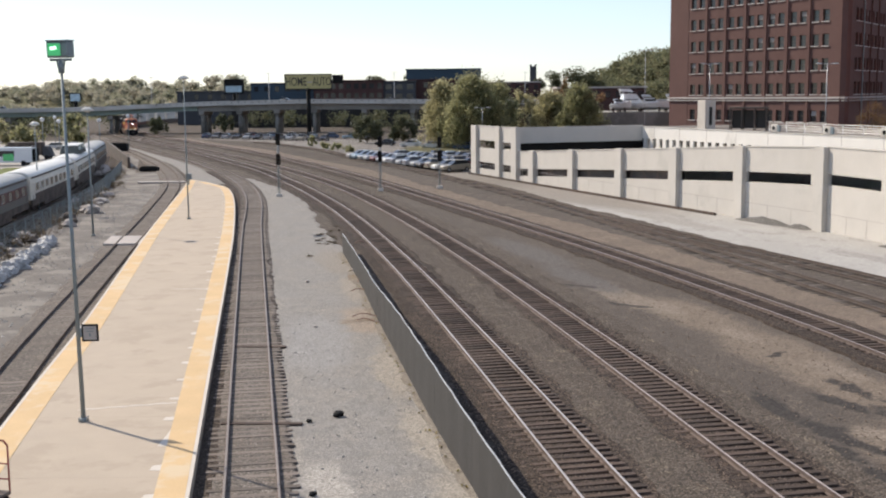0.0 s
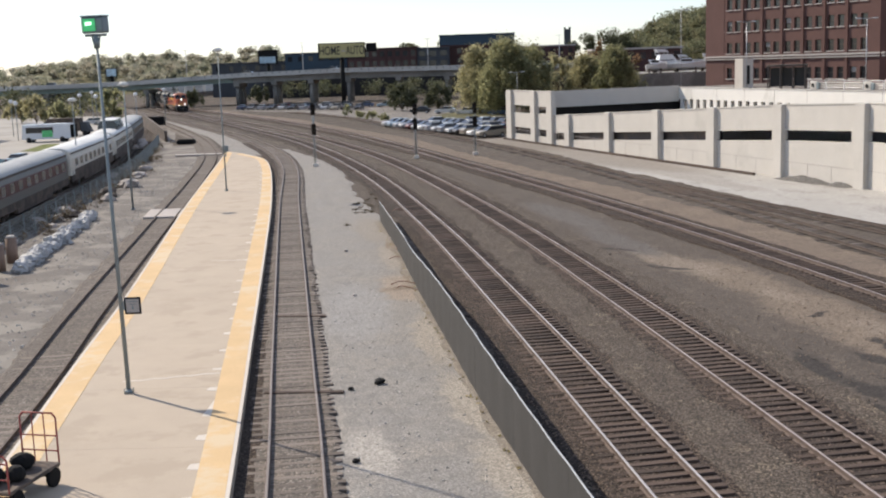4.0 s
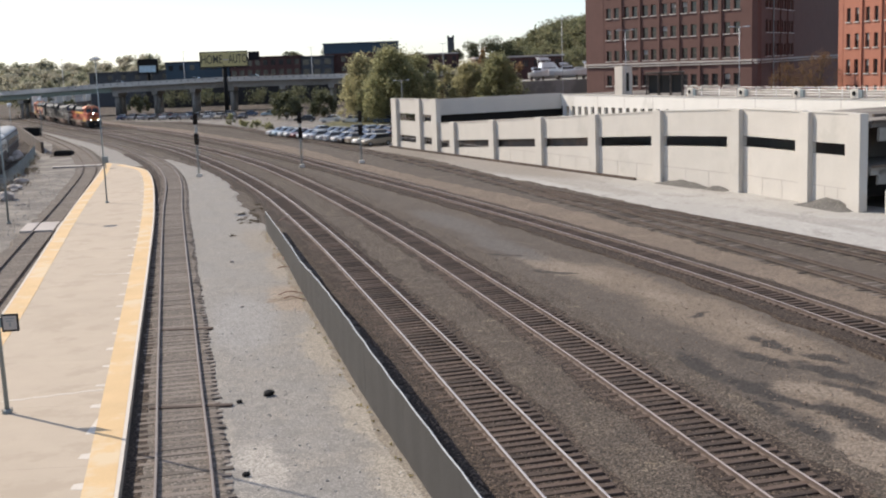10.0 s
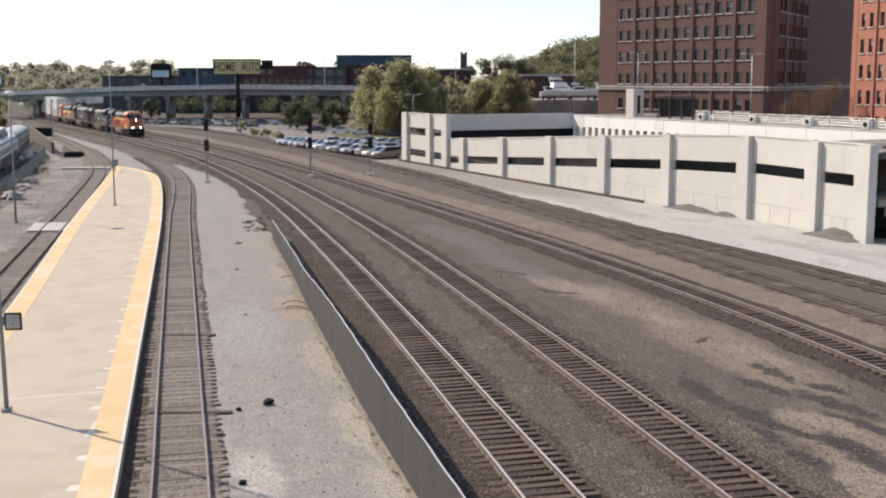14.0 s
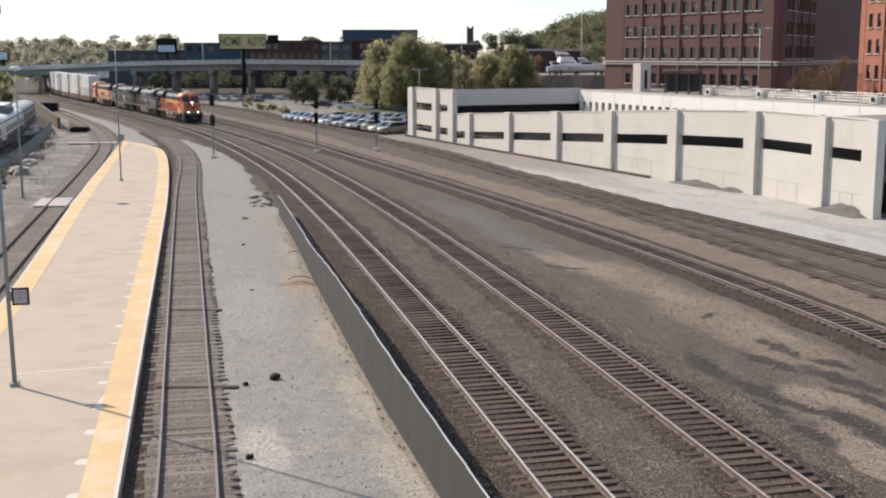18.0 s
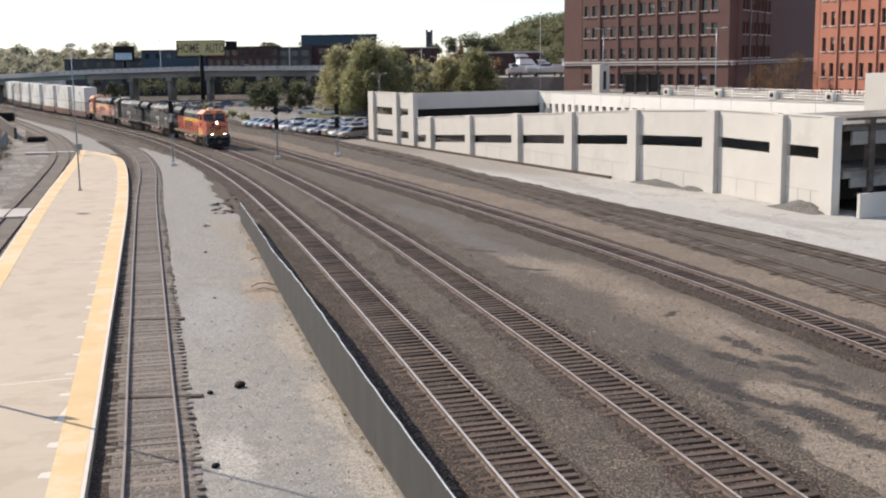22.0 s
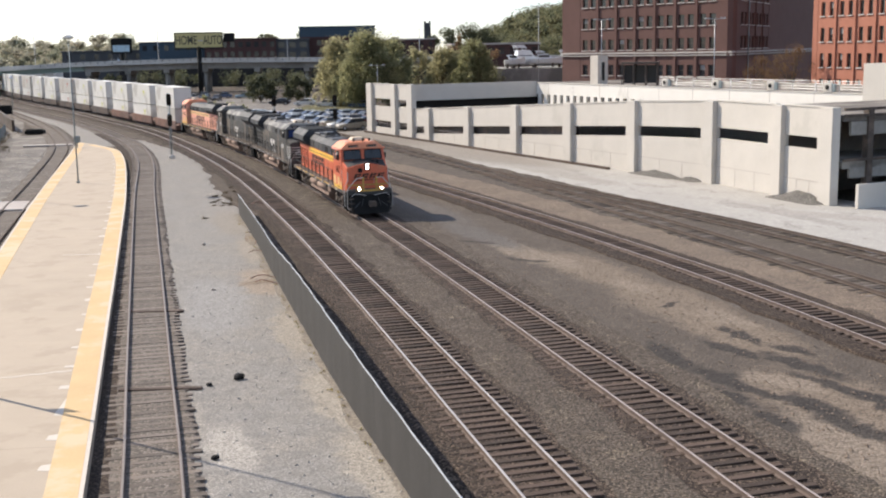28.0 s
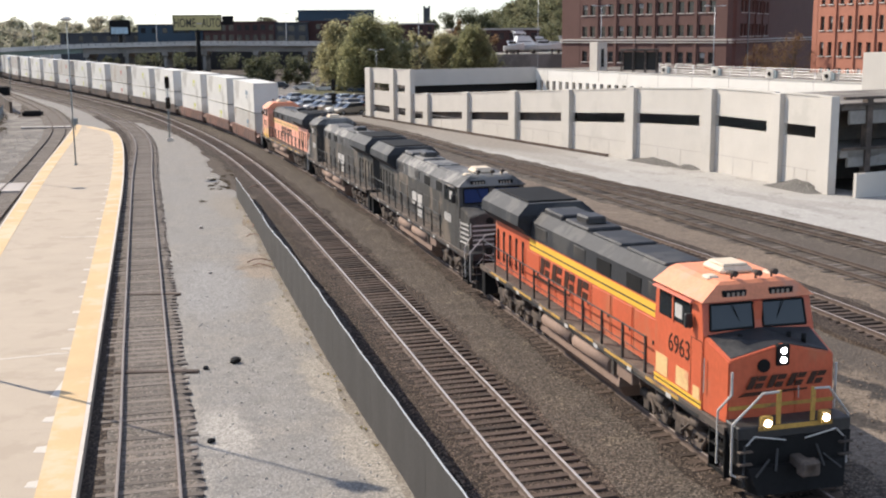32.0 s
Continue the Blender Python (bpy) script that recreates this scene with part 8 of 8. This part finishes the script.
strip("service_road", COACH, 3.0, 6.2, 0, COACH.length, -0.03, M["asphalt"], 0.2, "dark service road beside the parked coaches", seed=32)
bm = bmesh.new()
prism(bm, [(-150, 120), (-52, 120), (-60, 190), (-72, 225), (-92, 290), (-150, 300)], -0.3, -0.03)
bmesh.ops.recalc_face_normals(bm, faces=bm.faces)
M["pale_asphalt"] = material("pale_worn_asphalt", (0.33, 0.31, 0.28), 0.92, vary=0.15, scale=0.1, fine=6, bump=0.1, dirt=(0.26, 0.245, 0.22), dirt_amount=0.4)
tagged(part("far_lot", bm, M["pale_asphalt"]), "pale asphalt lot beyond the coaches", "car park", kind="structure")
bm = bmesh.new()
prism(bm, [(-66, 165), (-55.5, 160), (-58.5, 178), (-68, 180)], -0.3, 0.02)
bmesh.ops.recalc_face_normals(bm, faces=bm.faces)
M["lawn"] = stony("mown_grass", (0.17, 0.2, 0.06), (0.1, 0.12, 0.04), 12, patch=(0.23, 0.22, 0.08), patch_scale=0.3)
tagged(part("lawn", bm, M["lawn"]), "small patch of mown grass", "grass", kind="structure")
bm = bmesh.new()
prism(bm, [(-9, 221), (4, 207), (14, 205), (13, 226), (2, 240), (-6, 238)], -0.3, 0.15)
bmesh.ops.recalc_face_normals(bm, faces=bm.faces)
tagged(part("grass_bank", bm, M["grass_hill"]), "dry grass island under the car park trees", "grass", kind="structure")
# open fence with posts along the service road
YARD_FENCE = Way([(-26.5, 45), (-28.6, 62), (-30.6, 78), (-32.2, 92), (-36.3, 120), (-42, 148), (-46.5, 168)])
yf = empty("wire_fence", None, "sagging wire fence between yard and coaches", "fence", kind="structure")
s, rng = 0.0, random.Random(3)
while s < YARD_FENCE.length - 3:
    p, q = YARD_FENCE.at(s), YARD_FENCE.at(s + 3)
    bm = bmesh.new()
    tube(bm, (p.x, p.y, 0), (p.x + rng.uniform(-0.08, 0.08), p.y, 1.8), 0.04, n=6)
    part("post", bm, M["pole"], yf)
    bm = bmesh.new()
    for k in range(9):
        z = 0.15 + 0.2 * k
        tube(bm, (p.x, p.y, z), (q.x, q.y, z), 0.009, n=4, caps=False)
    for k in range(12):
        c = p.lerp(q, k / 12)
        tube(bm, (c.x, c.y, 0.1), (c.x, c.y, 1.8), 0.008, n=4, caps=False)
    part("wire_mesh", bm, M["pole"], yf)
    s += 3
# rubble and pale bags
M["bag"] = material("white_plastic_bag", (0.4, 0.4, 0.4), 0.65, vary=0.15, scale=2, fine=9, bump=0.3, spec=0.5)


def lump(name, c, r, mat, seed, label, cat, group, squash=0.6, sub=3, rough=0.35, freq=1.4):
    bm = bmesh.new()
    bmesh.ops.create_icosphere(bm, subdivisions=sub, radius=1)
    for v in bm.verts:
        k = 1 + rough * noise.noise(v.co * freq + Vector((seed * 3.1, 0, 0))) + 0.4 * rough * noise.noise(v.co * freq * 3 + Vector((0, seed, 0)))
        v.co = Vector((v.co.x * r * k, v.co.y * r * k * 0.85, max(v.co.z * k, -0.55) * r * squash + r * squash * 0.5))
    ob = tagged(part(name, bm, mat), label, cat, group)
    ob.matrix_basis = Matrix.Translation(c) @ Matrix.Rotation(seed * 1.7, 4, "Z")
    return ob


rng = random.Random(12)
for i in range(32):
    u = i / 31
    lump("plastic_bag", (-25.6 - 3.7 * u + rng.uniform(-0.22, 0.22), 62.5 + 23 * u, 0.0), rng.uniform(0.42, 0.62), M["bag"], i + 1, "crumpled white plastic bag in a long row on the asphalt", "bag", "row of white bags", 0.75, 3, 0.45, 3.0)
for i in range(26):
    u = rng.random()
    y = 70 + 62 * u
    lump("rubble_block", (plan_x(YARD_FENCE, y) + rng.uniform(-2.0, 1.3), y, 0.0), rng.uniform(0.35, 0.95), M["limestone"] if i % 3 else M["underframe"], i + 40, "rough block of broken concrete by the fence", "rubble", "rubble along the fence", 0.55, 2, 0.6)
for i in range(22):
    k_ = 1.7 * i
    lump("rubble_block", (-47.6 - 0.36 * k_ + rng.uniform(-1.6, 1.2), 161 + k_, 0.0), rng.uniform(0.4, 1.1), M["limestone"], i + 80, "pale block in the heap beside the coaches", "rubble", "rubble along the fence", 0.7, 2, 0.6)
for x, y in ((-27.4, 65.8), (-27.0, 63.0), (-26.4, 59.5)):
    bm = bmesh.new()
    tube(bm, (0, 0, 0), (0, 0, 1.5), 0.32, n=14)
    b = tagged(part("bollard", bm, M["tank"]), "thick tan bollard with a pale cap", "bollard", "bollards by the bags")
    b.matrix_basis = Matrix.Translation((x, y, 0))
    bm = bmesh.new()
    tube(bm, (0, 0, 1.5), (0, 0, 1.62), 0.34, 0.2, n=14)
    part("cap", bm, M["limestone"], b)
# dark sloping wall and gear at the throat of the yard
bm = bmesh.new()
wall_piece(bm, Vector((-47.5, 176)), Vector((-70, 240)), 0, 66, ((0, 1.7), (0, 2.4)), -0.4, 0.0)
bmesh.ops.recalc_face_normals(bm, faces=bm.faces)
tagged(part("dark_wall", bm, M["underframe"]), "low dark timber wall beside the stub track", "wall")
for x, y, w, h, nm, lab in ((-43.0, 169.5, 2.6, 0.55, "rail_stop", "dark low buffer block beside the tracks"), (-64.5, 231, 3.6, 1.6, "dark_bin", "dark open bin beside the tracks")):
    bm = bmesh.new()
    box(bm, -w / 2, w / 2, -0.7, 0.7, 0, h, 0.06)
    box(bm, -w / 2 + 0.2, w / 2 - 0.2, -0.5, 0.5, h, h + 0.15, 0.04)
    tagged(part(nm, bm, M["black"]), lab, nm.replace("_", " ")).matrix_basis = Matrix.Translation((x, y, 0))
S = empty("switch_stand", Matrix.Translation((-30.0, 136.5, 0)), "grey switch stand with a square box by the stub track", "switch stand")
bm = bmesh.new()
box(bm, -0.06, 0.06, -0.06, 0.06, 0, 1.4)
part("post", bm, M["pole"], S)
bm = bmesh.new()
box(bm, -0.32, 0.32, -0.2, 0.2, 1.0, 1.75, 0.03)
part("switch_box", bm, M["pole"], S)
# shuttle bus and truck in the far lot
bus = empty("shuttle_bus", Matrix.Translation((-70.2, 187.5, -0.05)) @ Matrix.Rotation(radians(3), 4, "Z"), "white shuttle bus with a green patch, parked", "bus")
bm = bmesh.new()
wedge(bm, (-4.0, 4.0, 1.2), (-3.7, 4.0, 1.15), 0.5, 2.9)
part("body", soft(bm, 0.12, 20), M["gel_coat"], bus)
bm = bmesh.new()
box(bm, -3.2, 1.2, -1.23, -1.16, 1.5, 2.4, 0.03)
part("window_band", bm, M["glass"], bus)
bm = bmesh.new()
box(bm, -0.6, 1.1, -1.24, -1.2, 0.8, 1.9, 0.02)
part("green_patch", bm, M["green_glass"], bus)
bm = bmesh.new()
box(bm, 3.98, 4.5, -1.1, 1.1, 0.6, 2.7, 0.05)
part("rear_rack", bm, M["black"], bus)
for x in (-2.8, 2.6):
    for sy in (-1, 1):
        bm = bmesh.new()
        tube(bm, (x, sy * 0.9, 0.42), (x, sy * 1.22, 0.42), 0.42, n=16)
        part("wheel", bm, M["rubber"], bus)
bt = empty("box_truck", Matrix.Translation((-72.5, 204, -0.05)) @ Matrix.Rotation(radians(3), 4, "Z"), "dark box truck parked behind the bus", "truck")
bm = bmesh.new()
box(bm, -3.6, 2.2, -1.2, 1.2, 0.8, 3.1, 0.05)
part("cargo_box", bm, M["underframe"], bt)
bm = bmesh.new()
wedge(bm, (2.3, 4.0, 1.1), (2.3, 3.2, 1.05), 0.6, 2.3)
part("cab", bm, M["slate"], bt)
for x in (-2.4, 3.0):
    for sy in (-1, 1):
        bm = bmesh.new()
        tube(bm, (x, sy * 0.8, 0.42), (x, sy * 1.12, 0.42), 0.42, n=16)
        part("wheel", bm, M["rubber"], bt)
rng = random.Random(44)
for i in range(4):
    copy_thing(CARS[rng.randrange(8)], Matrix.Translation((-88 + 3.4 * i + rng.uniform(-0.4, 0.4), 236 + 3.5 * i, -0.05)) @ Matrix.Rotation(radians(rng.choice((80, 260))), 4, "Z"))
for i in range(7):
    copy_thing(CARS[rng.randrange(8)], Matrix.Translation((-56.0 - 2.9 * i, 140 - 2.5 * i, -0.05)) @ Matrix.Rotation(radians(-12), 4, "Z"))
for x, y, h in ((-66, 200, 6.5), (-60.5, 205, 6.5), (-74, 215, 6.5), (-80, 240, 6.5), (-67, 248, 6.5), (-77, 192, 6.0), (-83, 205, 6.0)):
    P = empty("globe_lamp", Matrix.Translation((x, y, -0.05)), "lamp post with a white globe in the far lot", "lamp post", "globe lamps")
    bm = bmesh.new()
    tube(bm, (0, 0, 0), (0, 0, h), 0.08, 0.06, 8)
    part("pole", bm, M["pole"], P)
    bm = bmesh.new()
    bmesh.ops.create_uvsphere(bm, u_segments=14, v_segments=8, radius=0.38, matrix=Matrix.Translation((0, 0, h + 0.3)))
    part("globe", bm, M["gel_coat"], P)
hb = empty("tan_building", Matrix.Translation((-93, 172, 0)) @ Matrix.Rotation(radians(6), 4, "Z"), "plain tan building with a flat roof beyond the lot", "building")
bm = bmesh.new()
box(bm, -14, 6, 0, 30, -0.2, 10.5)
part("wall", bm, M["tank"], hb)
bm = bmesh.new()
box(bm, -14.3, 6.3, -0.3, 30.3, 10.5, 11.2)
part("roof_edge", bm, M["slate"], hb)
for k in range(6):
    bm = bmesh.new()
    box(bm, -12 + 3 * k, -10.4 + 3 * k, -0.06, 0.05, 6.5, 8.6)
    part("window", bm, M["glass"], hb)

# ---- small things on the ground ----
for i, (x, y, r) in enumerate(((-3.6, 38.0, 0.2), (-4.5, 37.3, 0.11), (-7.9, 66.3, 0.13), (-6.0, 53.1, 0.1), (-6.7, 78.8, 0.22), (-3.6, 30.2, 0.12), (-5.6, 70.5, 0.12))):
    lump("stone", (x, y, 0.03), r, M["black"] if i in (0, 1, 5) else M["limestone"], i + 130, "dark lump lying on the gravel" if i in (0, 1, 5) else "pale stone on the gravel", "stone", "stones on the gravel", 0.6, 2)
for i, (x, y, ln, a) in enumerate(((-4.3, 63.0, 1.6, 15), (-3.4, 55.6, 2.2, 8), (-3.3, 54.2, 1.8, -12), (-5.8, 84, 1.4, 30), (-4.9, 66.5, 1.3, 80))):
    bm = bmesh.new()
    rr = random.Random(i)
    pts = [(ln * (k / 6 - 0.5), rr.uniform(-0.12, 0.12), 0.05 + 0.12 * math.sin(k)) for k in range(7)]
    rings = []
    for x0, y0, z0 in pts:
        rings.append([bm.verts.new((x0, y0 + 0.025 * math.cos(math.pi * j / 3), z0 + 0.025 * math.sin(math.pi * j / 3))) for j in range(6)])
    for p, q in zip(rings[:-1], rings[1:]):
        for j in range(6):
            bm.faces.new((p[j], p[(j + 1) % 6], q[(j + 1) % 6], q[j])).smooth = True
    bm.faces.new(rings[0][::-1])
    bm.faces.new(rings[-1])
    tagged(part("cable", bm, M["well_car"]), "rusty bent cable on the gravel by the fence", "cable", "cable ends").matrix_basis = Matrix.Translation((x, y, 0.03)) @ Matrix.Rotation(radians(a), 4, "Z")

# rusty stains on the gravel
M["rust_stain"] = stony("rusty_gravel_stain", (0.29, 0.23, 0.17), (0.17, 0.135, 0.1), 11, patch=(0.31, 0.275, 0.235), patch_scale=0.8, spread=0.35, depth=0.02)


def smear(name, x, y, ln, w, turn, mat, z, label, seed):
    """A thin ragged patch lying on the ground."""
    bm = bmesh.new()
    n = 40
    vs = []
    for i in range(n):
        a = 2 * math.pi * i / n
        k = 1 + 0.75 * noise.noise(Vector((math.cos(a) * 1.6, math.sin(a) * 1.6, seed * 2.7))) + 0.45 * noise.noise(Vector((math.cos(a) * 4, math.sin(a) * 4, seed)))
        vs.append(bm.verts.new((ln / 2 * math.cos(a) * k, w / 2 * math.sin(a) * k, 0)))
    c = bm.verts.new((0, 0, 0.012))
    for i in range(n):
        bm.faces.new((vs[i], vs[(i + 1) % n], c))
    ob = tagged(part(name, bm, mat), label, "ground", kind="structure")
    ob.matrix_basis = Matrix.Translation((x, y, z)) @ Matrix.Rotation(radians(turn), 4, "Z")


rng = random.Random(19)
for i, (x, y, ln, w, a) in enumerate(((-4.0, 54.6, 2.0, 0.9, 20), (-3.7, 57.5, 2.4, 0.6, 98), (-5.3, 68.0, 3.8, 0.6, 98))):
    smear("rust_stain", x, y, ln, w, a, M["rust_stain"], 0.012 + 0.001 * i, "rusty brown stain on the gravel by the fence", i + 90)


def scatter(name, label, spots, sizes, mat, seed, flat=0.7):
    """Loose stones, each a small angular block."""
    rng = random.Random(seed)
    vs, fs = [], []
    for x, y, z in spots:
        r = rng.uniform(*sizes)
        a = rng.uniform(0, 6.283)
        i = len(vs)
        for k in range(4):
            q = r * rng.uniform(0.7, 1.25)
            vs.append((x + q * math.cos(a + k * 1.57), y + q * math.sin(a + k * 1.57), z + rng.uniform(-0.2, 0.35) * r))
        vs.append((x + rng.uniform(-0.3, 0.3) * r, y + rng.uniform(-0.3, 0.3) * r, z + r * flat * rng.uniform(0.8, 1.3)))
        fs += [(i + k, i + (k + 1) % 4, i + 4) for k in range(4)]
    me = bpy.data.meshes.new(name)
    me.from_pydata(vs, [], fs)
    return tagged(part(name, me, mat), label, "stones", kind="stuff")


M["loose_stone"] = material("loose_ballast_stone", (0.17, 0.128, 0.097), 0.95, vary=0.2, scale=3, fine=20, bump=0.2, random_amount=2.2, island=True)
M["loose_pale"] = material("loose_pale_gravel", (0.36, 0.34, 0.31), 0.95, vary=0.2, scale=3, fine=20, bump=0.2, random_amount=0.7, island=True)
rng = random.Random(91)
for way, lo, hi, s_lo, s_hi, n, mat, lab in ((TRACK_TRAIN, -2.5, 2.6, 38, 78, 15000, "loose_stone", "loose brown ballast stones along the main tracks"), (TRACK_FENCE, -2.0, 2.4, 40, 78, 12000, "loose_stone", "loose brown ballast stones along the main tracks"),
                                         (TRACK_TRAIN, 2.4, 9.0, 40, 85, 1800, "loose_stone", "scattered stones on the bare earth"), (TRACK_PLATFORM, 1.6, 7.0, 38, 80, 900, "loose_pale", "loose pale gravel stones")):
    spots = []
    for _ in range(n):
        s_ = s_lo + (s_hi - s_lo) * rng.random() ** 1.5
        off = rng.uniform(lo, hi)
        if abs(abs(off) - 0.7525) < 0.12:
            continue
        p = way.side(s_, off)
        spots.append((p.x, p.y, 0.0 if mat == "loose_stone" else 0.008))
    scatter("loose_stones", lab, spots, (0.025, 0.06), M[mat], n)
# stones and grit on the asphalt apron
spots = []
for _ in range(2600):
    p = TRACK_STUB.side(rng.uniform(45, 160), rng.uniform(-8.5, -1.5) if rng.random() < 0.7 else rng.uniform(-10.5, -7.5))
    spots.append((p.x, p.y, -0.01))
scatter("grit", "loose stones and grit on the asphalt", spots, (0.03, 0.1), M["loose_pale"], 7)
# scrub along the yard fence
vs, fs = [], []
for i in range(170):
    s_ = rng.uniform(14, YARD_FENCE.length)
    p = YARD_FENCE.side(s_, rng.gauss(-0.3, 0.8))
    leaves(vs, fs, (p.x, p.y, rng.uniform(0.2, 0.6)), rng.uniform(0.3, 0.8), 46, 0.09, rng, 0.9)
M["scrub"] = leafy("dark_brown_scrub", (0.105, 0.087, 0.065), (0.14, 0.118, 0.083))
for i in range(20):
    leaves(vs, fs, (-8.6 + rng.gauss(0, 0.55), 86.5 + rng.gauss(0, 3.2), 0.05), rng.uniform(0.2, 0.45), 30, 0.07, rng, 0.3)
me = bpy.data.meshes.new("scrub")
me.from_pydata([tuple(v) for v in vs], [], fs)
tagged(part("scrub", me, M["scrub"]), "dark brown scrub along the fences", "scrub", kind="stuff")
# weeds at the foot of the fence and along the siding
M["dry_weed"] = leafy("dry_weeds", (0.3, 0.25, 0.12), (0.22, 0.2, 0.09))
vs, fs = [], []
for i in range(40):
    s_ = rng.uniform(2, 52)
    p = FENCE.side(s_, 0.12 + 0.3 * rng.random() ** 2)
    leaves(vs, fs, (p.x, p.y, 0.06), rng.uniform(0.06, 0.13), 10, 0.035, rng, 0.4)
me = bpy.data.meshes.new("weeds")
me.from_pydata([tuple(v) for v in vs], [], fs)
tagged(part("weeds", me, M["dry_weed"]), "dry tufts of weeds on the gravel", "weeds", kind="stuff")

# ---- traffic on the bridge ----
TRAFFIC = []
for k, (paint, s_at, speed, lane) in enumerate(((0, 205, 17, 3.4), (1, 236, 17, 3.4), (0, 262, 17, 3.6), (7, 120, 16, 3.4), (2, 60, 16, 3.4), (0, 268, -15, 0.9), (1, 330, -15, 0.9), (6, 352, -15, 0.8), (0, -40, 16, 3.4), (3, -150, 17, 3.4), (0, -260, 16, 3.4))):
    TRAFFIC.append((tagged(copy_thing(CARS[paint], Matrix.Identity(4)), "car driving over the highway bridge", "car", "bridge traffic"), s_at, speed, lane))


def drive(t, s_at, speed, lane):
    s = min(max(s_at + speed * t, 3), DECK.length - 3)
    p, d = DECK.side(s, lane), DECK.dirn(s) * (1 if speed > 0 else -1)
    return Matrix.Translation((p.x, p.y, deck_z(p.x) - 0.95)) @ Matrix.Rotation(math.atan2(d.y, d.x) - math.pi / 2, 4, "Z")

motions()
